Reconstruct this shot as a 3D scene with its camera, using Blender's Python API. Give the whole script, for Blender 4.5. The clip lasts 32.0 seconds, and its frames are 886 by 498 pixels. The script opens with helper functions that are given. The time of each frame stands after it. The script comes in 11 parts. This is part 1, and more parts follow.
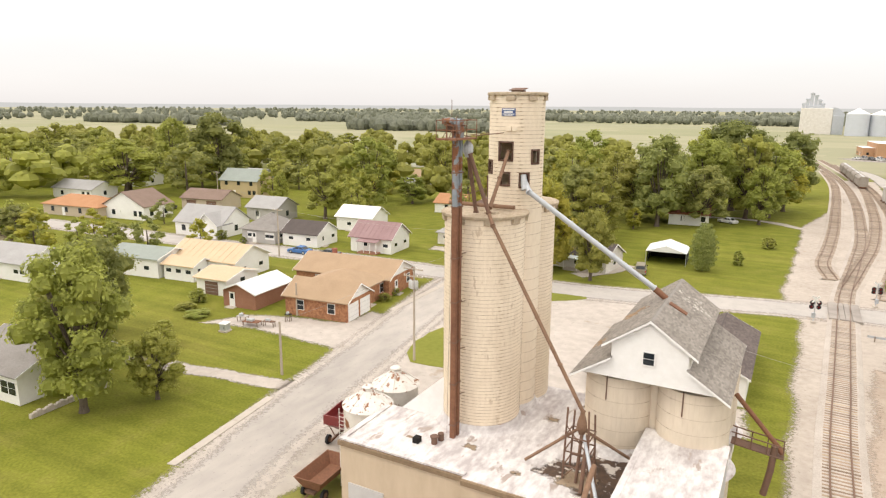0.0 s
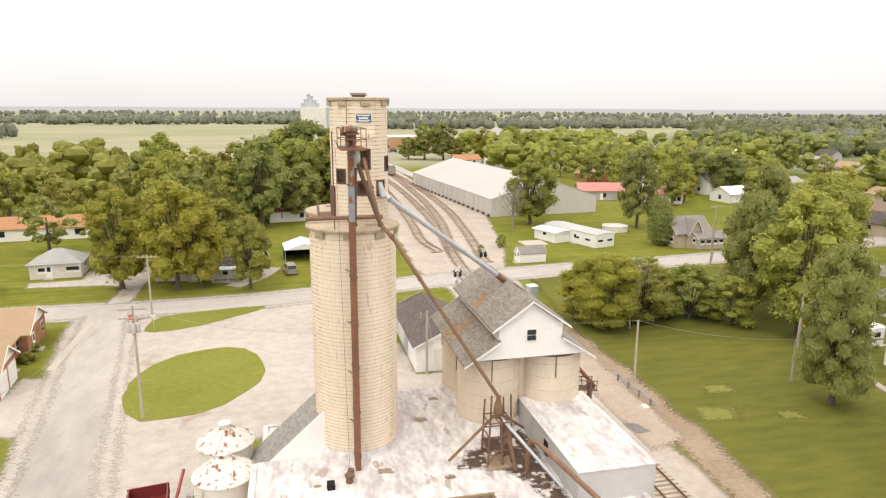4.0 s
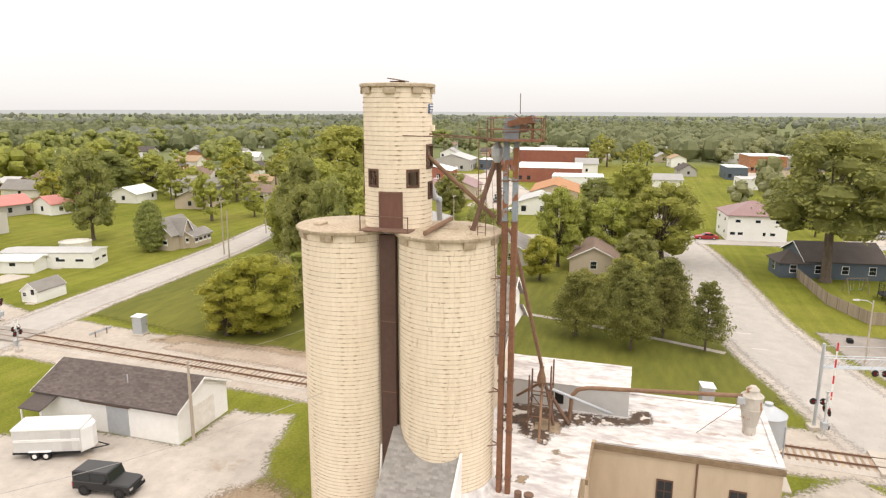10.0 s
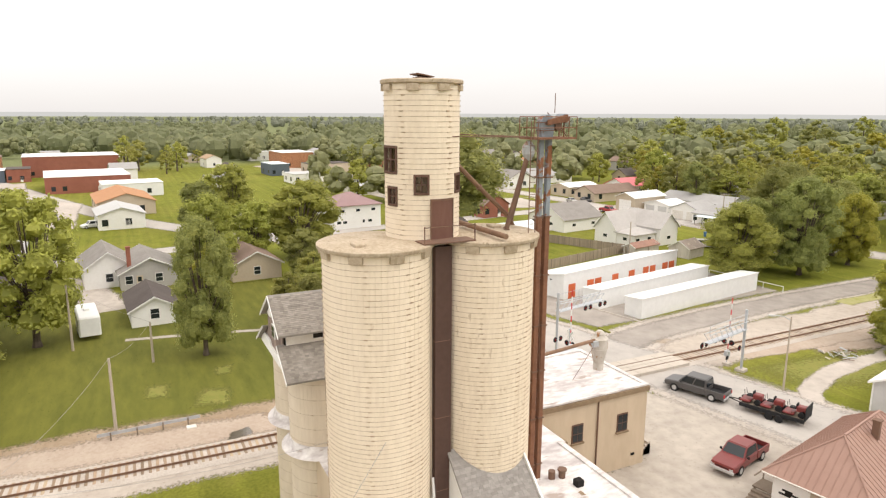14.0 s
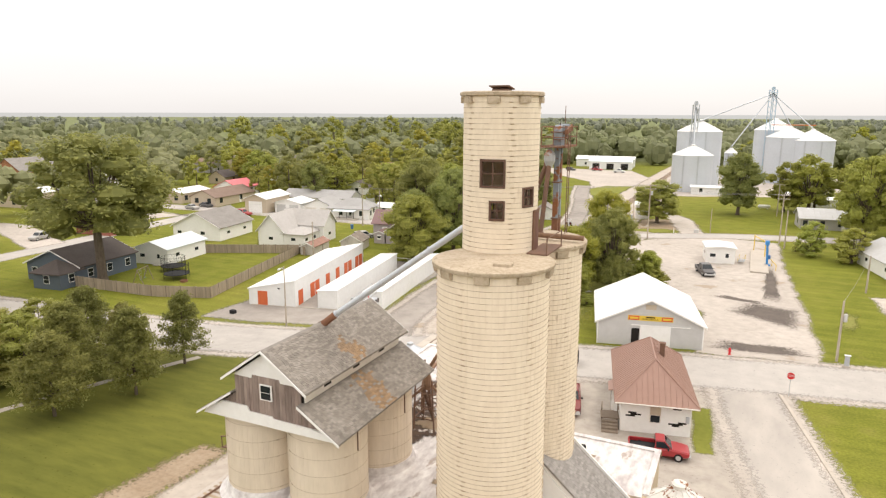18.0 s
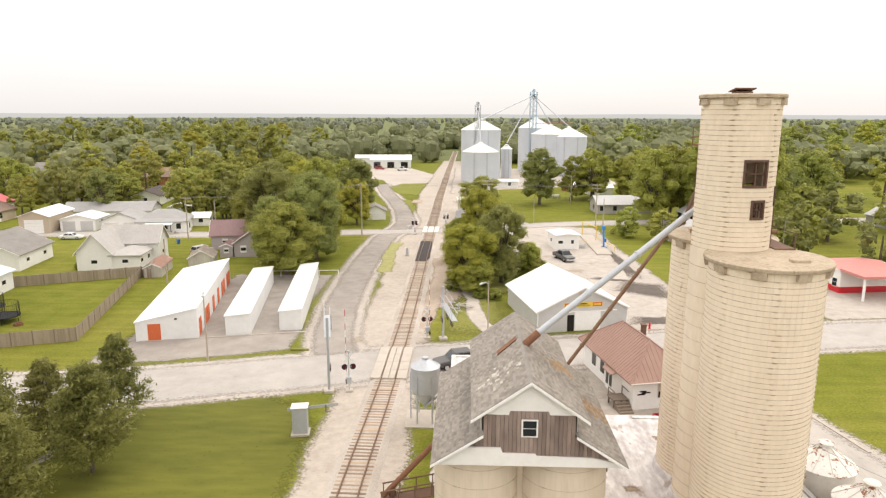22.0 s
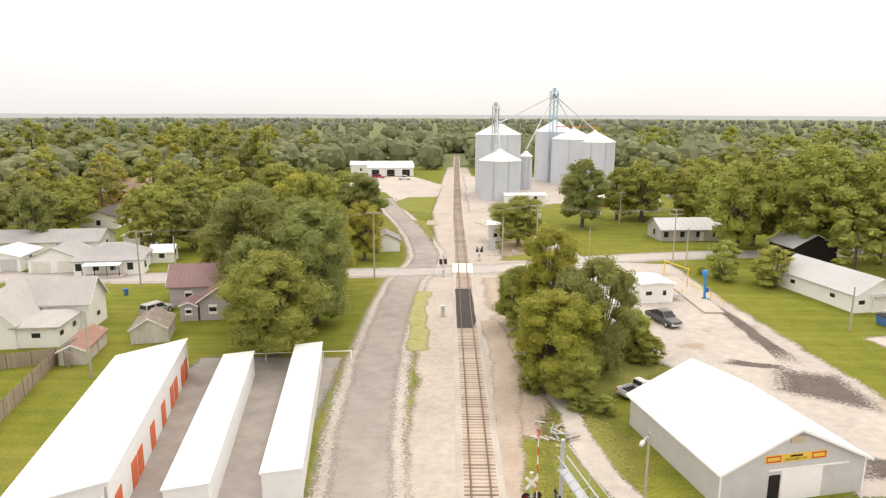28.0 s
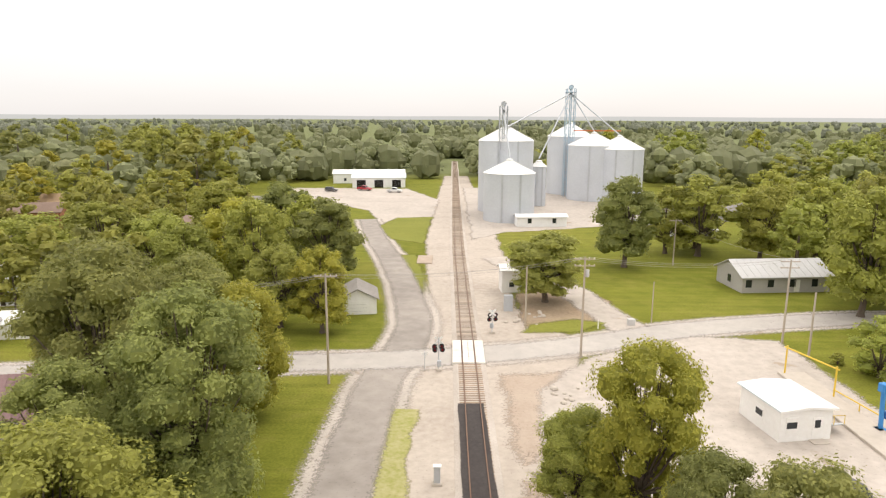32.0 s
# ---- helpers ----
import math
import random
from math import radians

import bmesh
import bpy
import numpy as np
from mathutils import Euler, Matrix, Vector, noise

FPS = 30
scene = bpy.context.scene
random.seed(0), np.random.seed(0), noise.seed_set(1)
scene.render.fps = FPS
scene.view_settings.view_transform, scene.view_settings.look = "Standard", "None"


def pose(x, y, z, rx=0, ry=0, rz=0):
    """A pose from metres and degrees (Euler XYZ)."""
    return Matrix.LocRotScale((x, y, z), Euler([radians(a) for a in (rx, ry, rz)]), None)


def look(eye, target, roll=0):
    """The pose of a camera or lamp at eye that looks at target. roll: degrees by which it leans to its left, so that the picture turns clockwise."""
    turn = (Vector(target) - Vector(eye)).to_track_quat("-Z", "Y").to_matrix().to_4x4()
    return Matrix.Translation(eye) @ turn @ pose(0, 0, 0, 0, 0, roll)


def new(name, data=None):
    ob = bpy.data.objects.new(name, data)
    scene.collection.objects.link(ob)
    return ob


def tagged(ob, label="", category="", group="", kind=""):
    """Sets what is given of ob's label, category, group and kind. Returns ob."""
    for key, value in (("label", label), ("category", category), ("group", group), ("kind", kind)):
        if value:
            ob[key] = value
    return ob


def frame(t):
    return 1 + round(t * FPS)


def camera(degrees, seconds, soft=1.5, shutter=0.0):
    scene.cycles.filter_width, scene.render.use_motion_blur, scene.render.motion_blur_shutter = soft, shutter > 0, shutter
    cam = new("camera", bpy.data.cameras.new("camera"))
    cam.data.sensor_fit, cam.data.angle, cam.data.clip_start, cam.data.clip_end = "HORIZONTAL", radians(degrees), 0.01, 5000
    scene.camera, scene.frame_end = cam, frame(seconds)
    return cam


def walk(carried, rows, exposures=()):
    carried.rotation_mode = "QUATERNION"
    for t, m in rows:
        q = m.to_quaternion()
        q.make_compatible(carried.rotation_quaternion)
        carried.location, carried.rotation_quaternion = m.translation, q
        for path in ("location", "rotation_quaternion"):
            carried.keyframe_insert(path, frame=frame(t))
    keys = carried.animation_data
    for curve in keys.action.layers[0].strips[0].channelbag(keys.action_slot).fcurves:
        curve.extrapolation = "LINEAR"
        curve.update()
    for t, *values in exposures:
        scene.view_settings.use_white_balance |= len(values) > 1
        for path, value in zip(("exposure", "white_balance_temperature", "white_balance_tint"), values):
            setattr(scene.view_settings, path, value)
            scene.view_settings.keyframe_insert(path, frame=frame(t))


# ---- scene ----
cam = camera(67.94, 32.0, soft=1.25)
# seconds, eye x y z, yaw, pitch, roll
PATH = [
    (0.0, -0.03, 0.20, 27.53, 28.47, -12.32, -0.41),
    (0.5, -2.01, -0.77, 27.57, 23.82, -12.29, -0.40),
    (1.0, -4.30, -1.65, 27.67, 16.62, -12.26, -0.38),
    (1.5, -6.85, -2.16, 27.72, 9.09, -12.22, -0.37),
    (2.0, -9.58, -2.34, 27.74, 2.83, -12.19, -0.33),
    (2.5, -12.37, -2.39, 27.76, -1.28, -12.15, -0.35),
    (4.5, -24.19, -0.09, 27.78, -18.59, -12.06, -0.26),
    (5.0, -27.22, 1.34, 27.75, -25.22, -12.01, -0.26),
    (5.5, -30.14, 3.08, 27.74, -30.87, -12.03, -0.22),
    (6.0, -32.97, 5.09, 27.67, -35.07, -12.01, -0.20),
    (6.5, -35.78, 7.31, 27.58, -37.95, -12.00, -0.18),
    (7.0, -38.50, 9.71, 27.51, -40.08, -11.97, -0.18),
    (7.5, -41.18, 12.37, 27.41, -43.39, -11.95, -0.18),
    (8.0, -43.64, 15.28, 27.26, -47.72, -11.93, -0.13),
    (8.5, -45.86, 18.50, 27.13, -53.20, -11.91, -0.16),
    (9.0, -47.72, 21.86, 27.08, -59.62, -11.88, -0.20),
    (9.5, -49.16, 25.28, 27.04, -66.30, -11.86, -0.23),
    (10.0, -50.19, 28.81, 27.00, -73.02, -11.83, -0.24),
    (10.5, -50.83, 32.37, 26.89, -79.67, -11.81, -0.25),
    (11.0, -51.18, 35.87, 26.93, -86.41, -11.77, -0.23),
    (11.5, -51.04, 39.41, 26.95, -93.52, -11.75, -0.20),
    (12.0, -50.63, 42.56, 26.90, -99.72, -11.72, -0.17),
    (12.5, -49.81, 45.82, 26.84, -104.64, -11.70, -0.14),
    (13.0, -48.80, 48.93, 26.80, -108.31, -11.69, -0.16),
    (13.5, -47.67, 51.96, 26.83, -112.04, -11.69, -0.17),
    (15.5, -40.72, 62.16, 26.92, -129.44, -11.56, -0.29),
    (16.0, -38.54, 64.56, 27.04, -134.41, -11.58, -0.26),
    (16.5, -36.04, 66.78, 27.16, -139.56, -11.59, -0.25),
    (17.0, -33.38, 68.70, 27.27, -144.61, -11.63, -0.25),
    (17.5, -30.55, 70.29, 27.34, -149.76, -11.64, -0.22),
    (18.0, -27.66, 71.62, 27.39, -155.20, -11.63, -0.20),
    (18.5, -24.66, 72.69, 27.41, -160.85, -11.63, -0.17),
    (19.0, -21.57, 73.49, 27.39, -166.23, -11.58, -0.12),
    (19.5, -18.41, 74.00, 27.43, -170.93, -11.59, -0.05),
    (20.0, -15.24, 74.41, 27.51, -174.62, -11.59, -0.01),
    (20.5, -12.05, 74.67, 27.49, -176.50, -11.59, -0.04),
    (21.0, -8.84, 74.83, 27.49, -177.63, -11.59, -0.06),
    (21.5, -5.91, 74.91, 27.49, -177.99, -11.61, -0.09),
    (22.0, -3.46, 74.72, 27.44, -177.98, -11.61, -0.13),
    (22.5, -1.43, 73.90, 27.34, -177.96, -11.61, -0.15),
    (23.0, 0.23, 72.49, 27.26, -177.94, -11.61, -0.10),
    (23.5, 1.62, 70.50, 27.19, -177.94, -11.59, -0.10),
    (24.0, 2.79, 68.07, 27.12, -178.00, -11.59, -0.10),
    (24.5, 3.75, 65.29, 27.02, -178.18, -11.57, -0.07),
    (25.0, 4.58, 62.19, 27.03, -178.40, -11.56, -0.09),
    (25.5, 5.21, 58.84, 27.15, -178.52, -11.54, -0.09),
    (27.5, 6.45, 42.26, 27.90, -178.98, -11.55, -0.16),
    (28.0, 6.63, 37.56, 28.04, -179.07, -11.57, -0.19),
    (28.5, 6.86, 32.69, 28.12, -179.20, -11.54, -0.26),
    (29.0, 6.97, 27.56, 28.21, -179.28, -11.55, -0.28),
    (29.5, 7.02, 22.30, 28.29, -179.30, -11.56, -0.31),
    (30.0, 7.09, 16.87, 28.33, -179.31, -11.56, -0.30),
    (30.5, 7.13, 11.30, 28.37, -179.35, -11.55, -0.26),
    (31.0, 7.21, 5.70, 28.33, -179.38, -11.53, -0.32),
    (31.5, 7.19, 0.23, 28.27, -179.37, -11.49, -0.26),
    (32.0, 7.11, -5.18, 28.18, -179.32, -11.46, -0.25),
]
walk(cam, [(t, pose(x, y, z, 90 + pitch, roll, yaw)) for t, x, y, z, yaw, pitch, roll in PATH])

# ---------------------------------------------------------------- light
world = bpy.data.worlds.new("overcast")
scene.world = world
world.use_nodes = True
wn, wl = world.node_tree.nodes, world.node_tree.links
wn.clear()
w_out = wn.new("ShaderNodeOutputWorld")
w_bg = wn.new("ShaderNodeBackground")
w_sky = wn.new("ShaderNodeTexSky")
w_sky.sky_type, w_sky.sun_disc = "NISHITA", False
w_sky.sun_elevation, w_sky.sun_rotation = radians(52), radians(215)
w_tc = wn.new("ShaderNodeTexCoord")
w_sep = wn.new("ShaderNodeSeparateXYZ")
wl.new(w_tc.outputs["Generated"], w_sep.inputs[0])
w_ramp = wn.new("ShaderNodeValToRGB")
wl.new(w_sep.outputs["Z"], w_ramp.inputs[0])
re_ = w_ramp.color_ramp.elements
re_[0].position, re_[0].color = 0.0, (0.595, 0.565, 0.553, 1)
re_[1].position, re_[1].color = 1.0, (1.32, 1.24, 1.15, 1)
for pos, col in ((0.03, (0.625, 0.597, 0.585, 1)), (0.09, (0.68, 0.665, 0.65, 1)), (0.16, (0.84, 0.81, 0.785, 1)), (0.28, (1.12, 1.06, 1.0, 1)), (0.5, (1.25, 1.17, 1.09, 1))):
    e_ = w_ramp.color_ramp.elements.new(pos)
    e_.color = col
w_no = wn.new("ShaderNodeTexNoise")
w_no.inputs["Scale"].default_value, w_no.inputs["Detail"].default_value = 2.2, 4
w_map = wn.new("ShaderNodeMapping")
w_map.inputs["Scale"].default_value = (1, 1, 5)
wl.new(w_tc.outputs["Generated"], w_map.inputs[0])
wl.new(w_map.outputs[0], w_no.inputs["Vector"])
w_mr = wn.new("ShaderNodeMapRange")
w_mr.inputs["From Min"].default_value, w_mr.inputs["From Max"].default_value = 0.3, 0.7
w_mr.inputs["To Min"].default_value, w_mr.inputs["To Max"].default_value = 0.97, 1.03
wl.new(w_no.outputs["Fac"], w_mr.inputs["Value"])
w_mul = wn.new("ShaderNodeMixRGB")
w_mul.blend_type, w_mul.inputs[0].default_value = "MULTIPLY", 1
wl.new(w_ramp.outputs[0], w_mul.inputs[1])
wl.new(w_mr.outputs[0], w_mul.inputs[2])
w_add = wn.new("ShaderNodeMixRGB")
w_add.blend_type, w_add.inputs[0].default_value = "ADD", 0.012
wl.new(w_mul.outputs[0], w_add.inputs[1])
wl.new(w_sky.outputs[0], w_add.inputs[2])
wl.new(w_add.outputs[0], w_bg.inputs["Color"])
w_bg.inputs["Strength"].default_value = 1.0
wl.new(w_bg.outputs[0], w_out.inputs[0])

sun_data = bpy.data.lights.new("sun", "SUN")
sun_data.energy, sun_data.angle, sun_data.color = 0.6, radians(16), (1.0, 0.93, 0.82)
sun = new("sun", sun_data)
sun.matrix_world = look((-40, -57, 98), (0, 0, 0))
scene.view_settings.exposure = 0.53


# ---------------------------------------------------------------- materials
def material(name, base, second=None, rough=0.85, metal=0.0, big=0.15, fine=3.0, bump=0.15, vary=0.0, island=0.0, spots=None, spot_at=0.62, spot_scale=0.5, grain=(1, 1, 1), spec=0.3, span=0.28):
    """base and second colour mixed by two noises (per metre), spots of a third colour, bump; vary: by object; island: by piece."""
    m = bpy.data.materials.new(name)
    m.use_nodes = True
    n, l = m.node_tree.nodes, m.node_tree.links
    b = n["Principled BSDF"]
    b.inputs["Roughness"].default_value, b.inputs["Metallic"].default_value = rough, metal
    b.inputs["Specular IOR Level"].default_value = spec
    geo = n.new("ShaderNodeNewGeometry")
    mp = n.new("ShaderNodeMapping")
    mp.inputs["Scale"].default_value = grain
    l.new(geo.outputs["Position"], mp.inputs[0])
    second = second or tuple(c * 0.72 for c in base)

    def noise_tex(scale, detail):
        t = n.new("ShaderNodeTexNoise")
        t.inputs["Scale"].default_value, t.inputs["Detail"].default_value, t.inputs["Roughness"].default_value = scale, detail, 0.6
        l.new(mp.outputs[0], t.inputs["Vector"])
        return t
    a, c = noise_tex(big, 5), noise_tex(fine, 4)
    add = n.new("ShaderNodeMath")
    add.operation = "ADD"
    l.new(a.outputs["Fac"], add.inputs[0])
    l.new(c.outputs["Fac"], add.inputs[1])
    mr = n.new("ShaderNodeMapRange")
    mr.inputs["From Min"].default_value, mr.inputs["From Max"].default_value = 1 - span, 1 + span
    l.new(add.outputs[0], mr.inputs["Value"])
    mix = n.new("ShaderNodeMixRGB")
    mix.inputs[1].default_value, mix.inputs[2].default_value = (*base, 1), (*second, 1)
    l.new(mr.outputs[0], mix.inputs[0])
    out = mix.outputs[0]
    if spots:
        s = noise_tex(spot_scale, 6)
        sr = n.new("ShaderNodeMapRange")
        sr.inputs["From Min"].default_value, sr.inputs["From Max"].default_value = spot_at, spot_at + 0.05
        l.new(s.outputs["Fac"], sr.inputs["Value"])
        sm = n.new("ShaderNodeMixRGB")
        l.new(sr.outputs[0], sm.inputs[0])
        l.new(out, sm.inputs[1])
        sm.inputs[2].default_value = (*spots, 1)
        out = sm.outputs[0]
    if vary or island:
        hsv = n.new("ShaderNodeHueSaturation")
        src = n.new("ShaderNodeObjectInfo").outputs["Random"] if vary else geo.outputs["Random Per Island"]
        vr = n.new("ShaderNodeMapRange")
        k = vary or island
        vr.inputs["To Min"].default_value, vr.inputs["To Max"].default_value = 1 - k, 1 + k
        l.new(src, vr.inputs["Value"])
        l.new(vr.outputs[0], hsv.inputs["Value"])
        l.new(out, hsv.inputs["Color"])
        out = hsv.outputs[0]
    l.new(out, b.inputs["Base Color"])
    if bump:
        bp = n.new("ShaderNodeBump")
        bp.inputs["Strength"].default_value, bp.inputs["Distance"].default_value = bump, 0.05
        l.new(c.outputs["Fac"], bp.inputs["Height"])
        l.new(bp.outputs[0], b.inputs["Normal"])
    return m


def leaf_material(name, dark, light):
    m = bpy.data.materials.new(name)
    m.use_nodes = True
    n, l = m.node_tree.nodes, m.node_tree.links
    b = n["Principled BSDF"]
    b.inputs["Roughness"].default_value, b.inputs["Specular IOR Level"].default_value = 0.6, 0.25
    geo = n.new("ShaderNodeNewGeometry")
    info = n.new("ShaderNodeObjectInfo")
    no = n.new("ShaderNodeTexNoise")
    no.inputs["Scale"].default_value = 0.35
    l.new(geo.outputs["Position"], no.inputs["Vector"])
    add = n.new("ShaderNodeMath")
    add.operation = "MULTIPLY_ADD"
    l.new(geo.outputs["Random Per Island"], add.inputs[0])
    add.inputs[1].default_value = 0.7
    l.new(no.outputs["Fac"], add.inputs[2])
    mr = n.new("ShaderNodeMapRange")
    mr.inputs["From Min"].default_value, mr.inputs["From Max"].default_value = 0.35, 1.15
    l.new(add.outputs[0], mr.inputs["Value"])
    mix = n.new("ShaderNodeMixRGB")
    mix.inputs[1].default_value, mix.inputs[2].default_value = (*dark, 1), (*light, 1)
    l.new(mr.outputs[0], mix.inputs[0])
    hsv = n.new("ShaderNodeHueSaturation")
    h = n.new("ShaderNodeMapRange")
    h.inputs["To Min"].default_value, h.inputs["To Max"].default_value = 0.479, 0.503
    l.new(info.outputs["Random"], h.inputs["Value"])
    l.new(h.outputs[0], hsv.inputs["Hue"])
    ml = n.new("ShaderNodeMath")
    ml.operation = "MULTIPLY"
    l.new(info.outputs["Random"], ml.inputs[0])
    ml.inputs[1].default_value = 7.31
    fr = n.new("ShaderNodeMath")
    fr.operation = "FRACT"
    l.new(ml.outputs[0], fr.inputs[0])
    v = n.new("ShaderNodeMapRange")
    v.inputs["To Min"].default_value, v.inputs["To Max"].default_value = 0.84, 1.14
    l.new(fr.outputs[0], v.inputs["Value"])
    l.new(v.outputs[0], hsv.inputs["Value"])
    l.new(mix.outputs[0], hsv.inputs["Color"])
    l.new(hsv.outputs[0], b.inputs["Base Color"])
    tr = n.new("ShaderNodeBsdfTranslucent")
    l.new(hsv.outputs[0], tr.inputs["Color"])
    ms = n.new("ShaderNodeMixShader")
    ms.inputs[0].default_value = 0.48
    l.new(b.outputs[0], ms.inputs[1])
    l.new(tr.outputs[0], ms.inputs[2])
    l.new(ms.outputs[0], n["Material Output"].inputs[0])
    return m


def glass_material(name, tint=(0.02, 0.025, 0.03)):
    m = bpy.data.materials.new(name)
    m.use_nodes = True
    b = m.node_tree.nodes["Principled BSDF"]
    b.inputs["Base Color"].default_value = (*tint, 1)
    b.inputs["Roughness"].default_value, b.inputs["Specular IOR Level"].default_value = 0.05, 0.5
    return m


M = {}
M["cream"] = material("cream concrete", (0.83, 0.725, 0.58), (0.75, 0.645, 0.505), 0.9, big=0.35, fine=4.5, bump=0.35, grain=(1, 1, 0.35), spots=(0.64, 0.525, 0.39), spot_at=0.68, spot_scale=1.6, span=0.22)
M["cream_cap"] = material("weathered concrete cap", (0.52, 0.43, 0.325), (0.37, 0.295, 0.205), 0.95, big=0.6, fine=6, bump=0.4, spots=(0.28, 0.22, 0.15), spot_at=0.63, spot_scale=2.5, span=0.2)
M["cream_small"] = material("beige silo concrete", (0.71, 0.62, 0.5), (0.61, 0.525, 0.415), 0.9, big=0.25, fine=2.0, grain=(1, 1, 0.3))
M["wire"] = material("weathered wire", (0.4, 0.38, 0.36), rough=0.7)
M["road_grey"] = material("grey worn asphalt road", (0.34, 0.31, 0.285), (0.50, 0.455, 0.41), 0.95, big=0.06, fine=0.6, bump=0.12, grain=(1, 0.35, 1))
M["lens"] = material("dark red signal lens", (0.14, 0.012, 0.014), rough=0.2)
M["door_brown"] = material("reddish brown steel", (0.18, 0.092, 0.068), (0.15, 0.072, 0.052), 0.7, big=0.8, fine=4, grain=(1, 1, 0.3))
M["brick_orange"] = material("orange brick", (0.50, 0.30, 0.17), (0.42, 0.25, 0.15), 0.9, big=0.2, fine=2.0)
M["roof_red"] = material("pink red sheet roof", (0.62, 0.14, 0.16), (0.55, 0.15, 0.16), 0.5, big=0.2, fine=1.2)
M["hoop"] = material("hoop steel", (0.55, 0.465, 0.35), (0.43, 0.34, 0.24), 0.8, fine=6)
M["hoop_painted"] = material("painted hoop", (0.63, 0.525, 0.39), (0.34, 0.24, 0.155), 0.85, fine=2.4, big=0.9, span=0.2)
M["rust"] = material("rusty steel", (0.26, 0.125, 0.072), (0.165, 0.078, 0.048), 0.85, big=0.7, fine=6, bump=0.3)
M["rust_pipe"] = material("dull brown rusted pipe", (0.27, 0.165, 0.105), (0.18, 0.105, 0.068), 0.85, big=0.8, fine=6, bump=0.2)
M["hopper"] = material("dusty brown-grey wagon paint", (0.33, 0.3, 0.26), (0.24, 0.2, 0.165), 0.7, big=0.4, fine=2)
M["cream_stained"] = material("stained cream concrete", (0.83, 0.725, 0.58), (0.73, 0.625, 0.485), 0.9, big=0.35, fine=4.5, bump=0.35, grain=(1, 1, 0.3), spots=(0.6, 0.49, 0.36), spot_at=0.62, spot_scale=3.6, span=0.22)
M["rust_brown"] = material("brown rust paint", (0.15, 0.095, 0.07), (0.2, 0.11, 0.072), 0.8, big=0.4, fine=4)
M["brown"] = material("brown sheet", (0.10, 0.058, 0.046), (0.08, 0.045, 0.036), 0.7, big=0.3)
M["galv"] = material("galvanised steel", (0.52, 0.54, 0.57), (0.44, 0.46, 0.49), 0.45, 0.35, big=0.5, fine=3, bump=0.05)
M["galv_blue"] = material("blue painted galvanised", (0.36, 0.5, 0.62), (0.42, 0.5, 0.56), 0.55, 0.1, big=0.8)
M["galv_rust"] = material("rusting galvanised", (0.5, 0.52, 0.54), (0.42, 0.43, 0.44), 0.55, 0.25, spots=(0.32, 0.14, 0.06), spot_at=0.56, spot_scale=0.9)
M["head_rust"] = material("rusting blue-grey casing", (0.3, 0.34, 0.38), (0.22, 0.24, 0.26), 0.6, 0.2, spots=(0.25, 0.105, 0.05), spot_at=0.5, spot_scale=1.4)
M["lawn_dry"] = material("dry lawn", (0.24, 0.22, 0.06), (0.17, 0.185, 0.035), 1.0, big=0.5, fine=1.6, bump=0.4)
M["white"] = material("white paint", (0.84, 0.83, 0.81), (0.77, 0.755, 0.73), 0.75, big=0.3, fine=2.5, bump=0.06)
M["white_dirty"] = material("dirty white paint", (0.76, 0.73, 0.68), (0.6, 0.56, 0.5), 0.8, big=0.4, fine=2)
M["white_metal"] = material("white sheet metal", (0.80, 0.80, 0.79), (0.72, 0.72, 0.71), 0.5, big=0.2, fine=1.5, bump=0.03)
M["grey_metal"] = material("pale grey sheet metal", (0.55, 0.54, 0.53), (0.48, 0.47, 0.46), 0.55, big=0.2, fine=1.5, bump=0.03)
M["tank_white"] = material("peeling white tank", (0.76, 0.73, 0.68), (0.66, 0.62, 0.56), 0.75, spots=(0.24, 0.1, 0.045), spot_at=0.6, spot_scale=1.1)
M["tank_roof"] = material("rusting white tank roof", (0.78, 0.76, 0.72), (0.64, 0.6, 0.55), 0.75, spots=(0.28, 0.13, 0.065), spot_at=0.565, spot_scale=2.6)
M["membrane"] = material("patched white roof coating", (0.78, 0.755, 0.735), (0.45, 0.405, 0.4), 0.9, big=0.8, fine=2.8, bump=0.3, spots=(0.4, 0.335, 0.3), spot_at=0.61, spot_scale=0.9, grain=(1, 0.4, 1), span=0.24)
M["membrane_black"] = material("worn black tar", (0.06, 0.045, 0.04), (0.14, 0.09, 0.06), 0.95, big=0.8, fine=3, spots=(0.65, 0.6, 0.55), spot_at=0.55, spot_scale=1.2)
M["stucco"] = material("tan block wall", (0.6, 0.49, 0.365), (0.5, 0.4, 0.29), 0.95, big=0.2, fine=1.2, grain=(1, 1, 0.3))
M["stucco_dark"] = material("stained cornice", (0.3, 0.22, 0.14), (0.2, 0.14, 0.09), 0.95)
M["shingle"] = material("weathered grey shingle", (0.3, 0.275, 0.25), (0.225, 0.205, 0.185), 0.95, big=0.3, fine=2.5, vary=0.16, spots=(0.30, 0.18, 0.085), spot_at=0.72, spot_scale=0.22)
M["shingle_grey"] = material("grey shingles", (0.30, 0.28, 0.26), (0.22, 0.2, 0.185), 0.95, big=0.5, fine=6, grain=(1, 1, 3))
M["shingle_dark"] = material("dark shingles", (0.115, 0.095, 0.088), (0.085, 0.07, 0.065), 0.95, big=0.5, fine=6)
M["shingle_pale"] = material("pale weathered shingles", (0.5, 0.475, 0.455), (0.41, 0.385, 0.365), 0.9, big=0.3, fine=3.0, bump=0.2)
M["shingle_light"] = material("pale grey shingles", (0.40, 0.39, 0.385), (0.33, 0.32, 0.31), 0.95, big=0.5, fine=6)
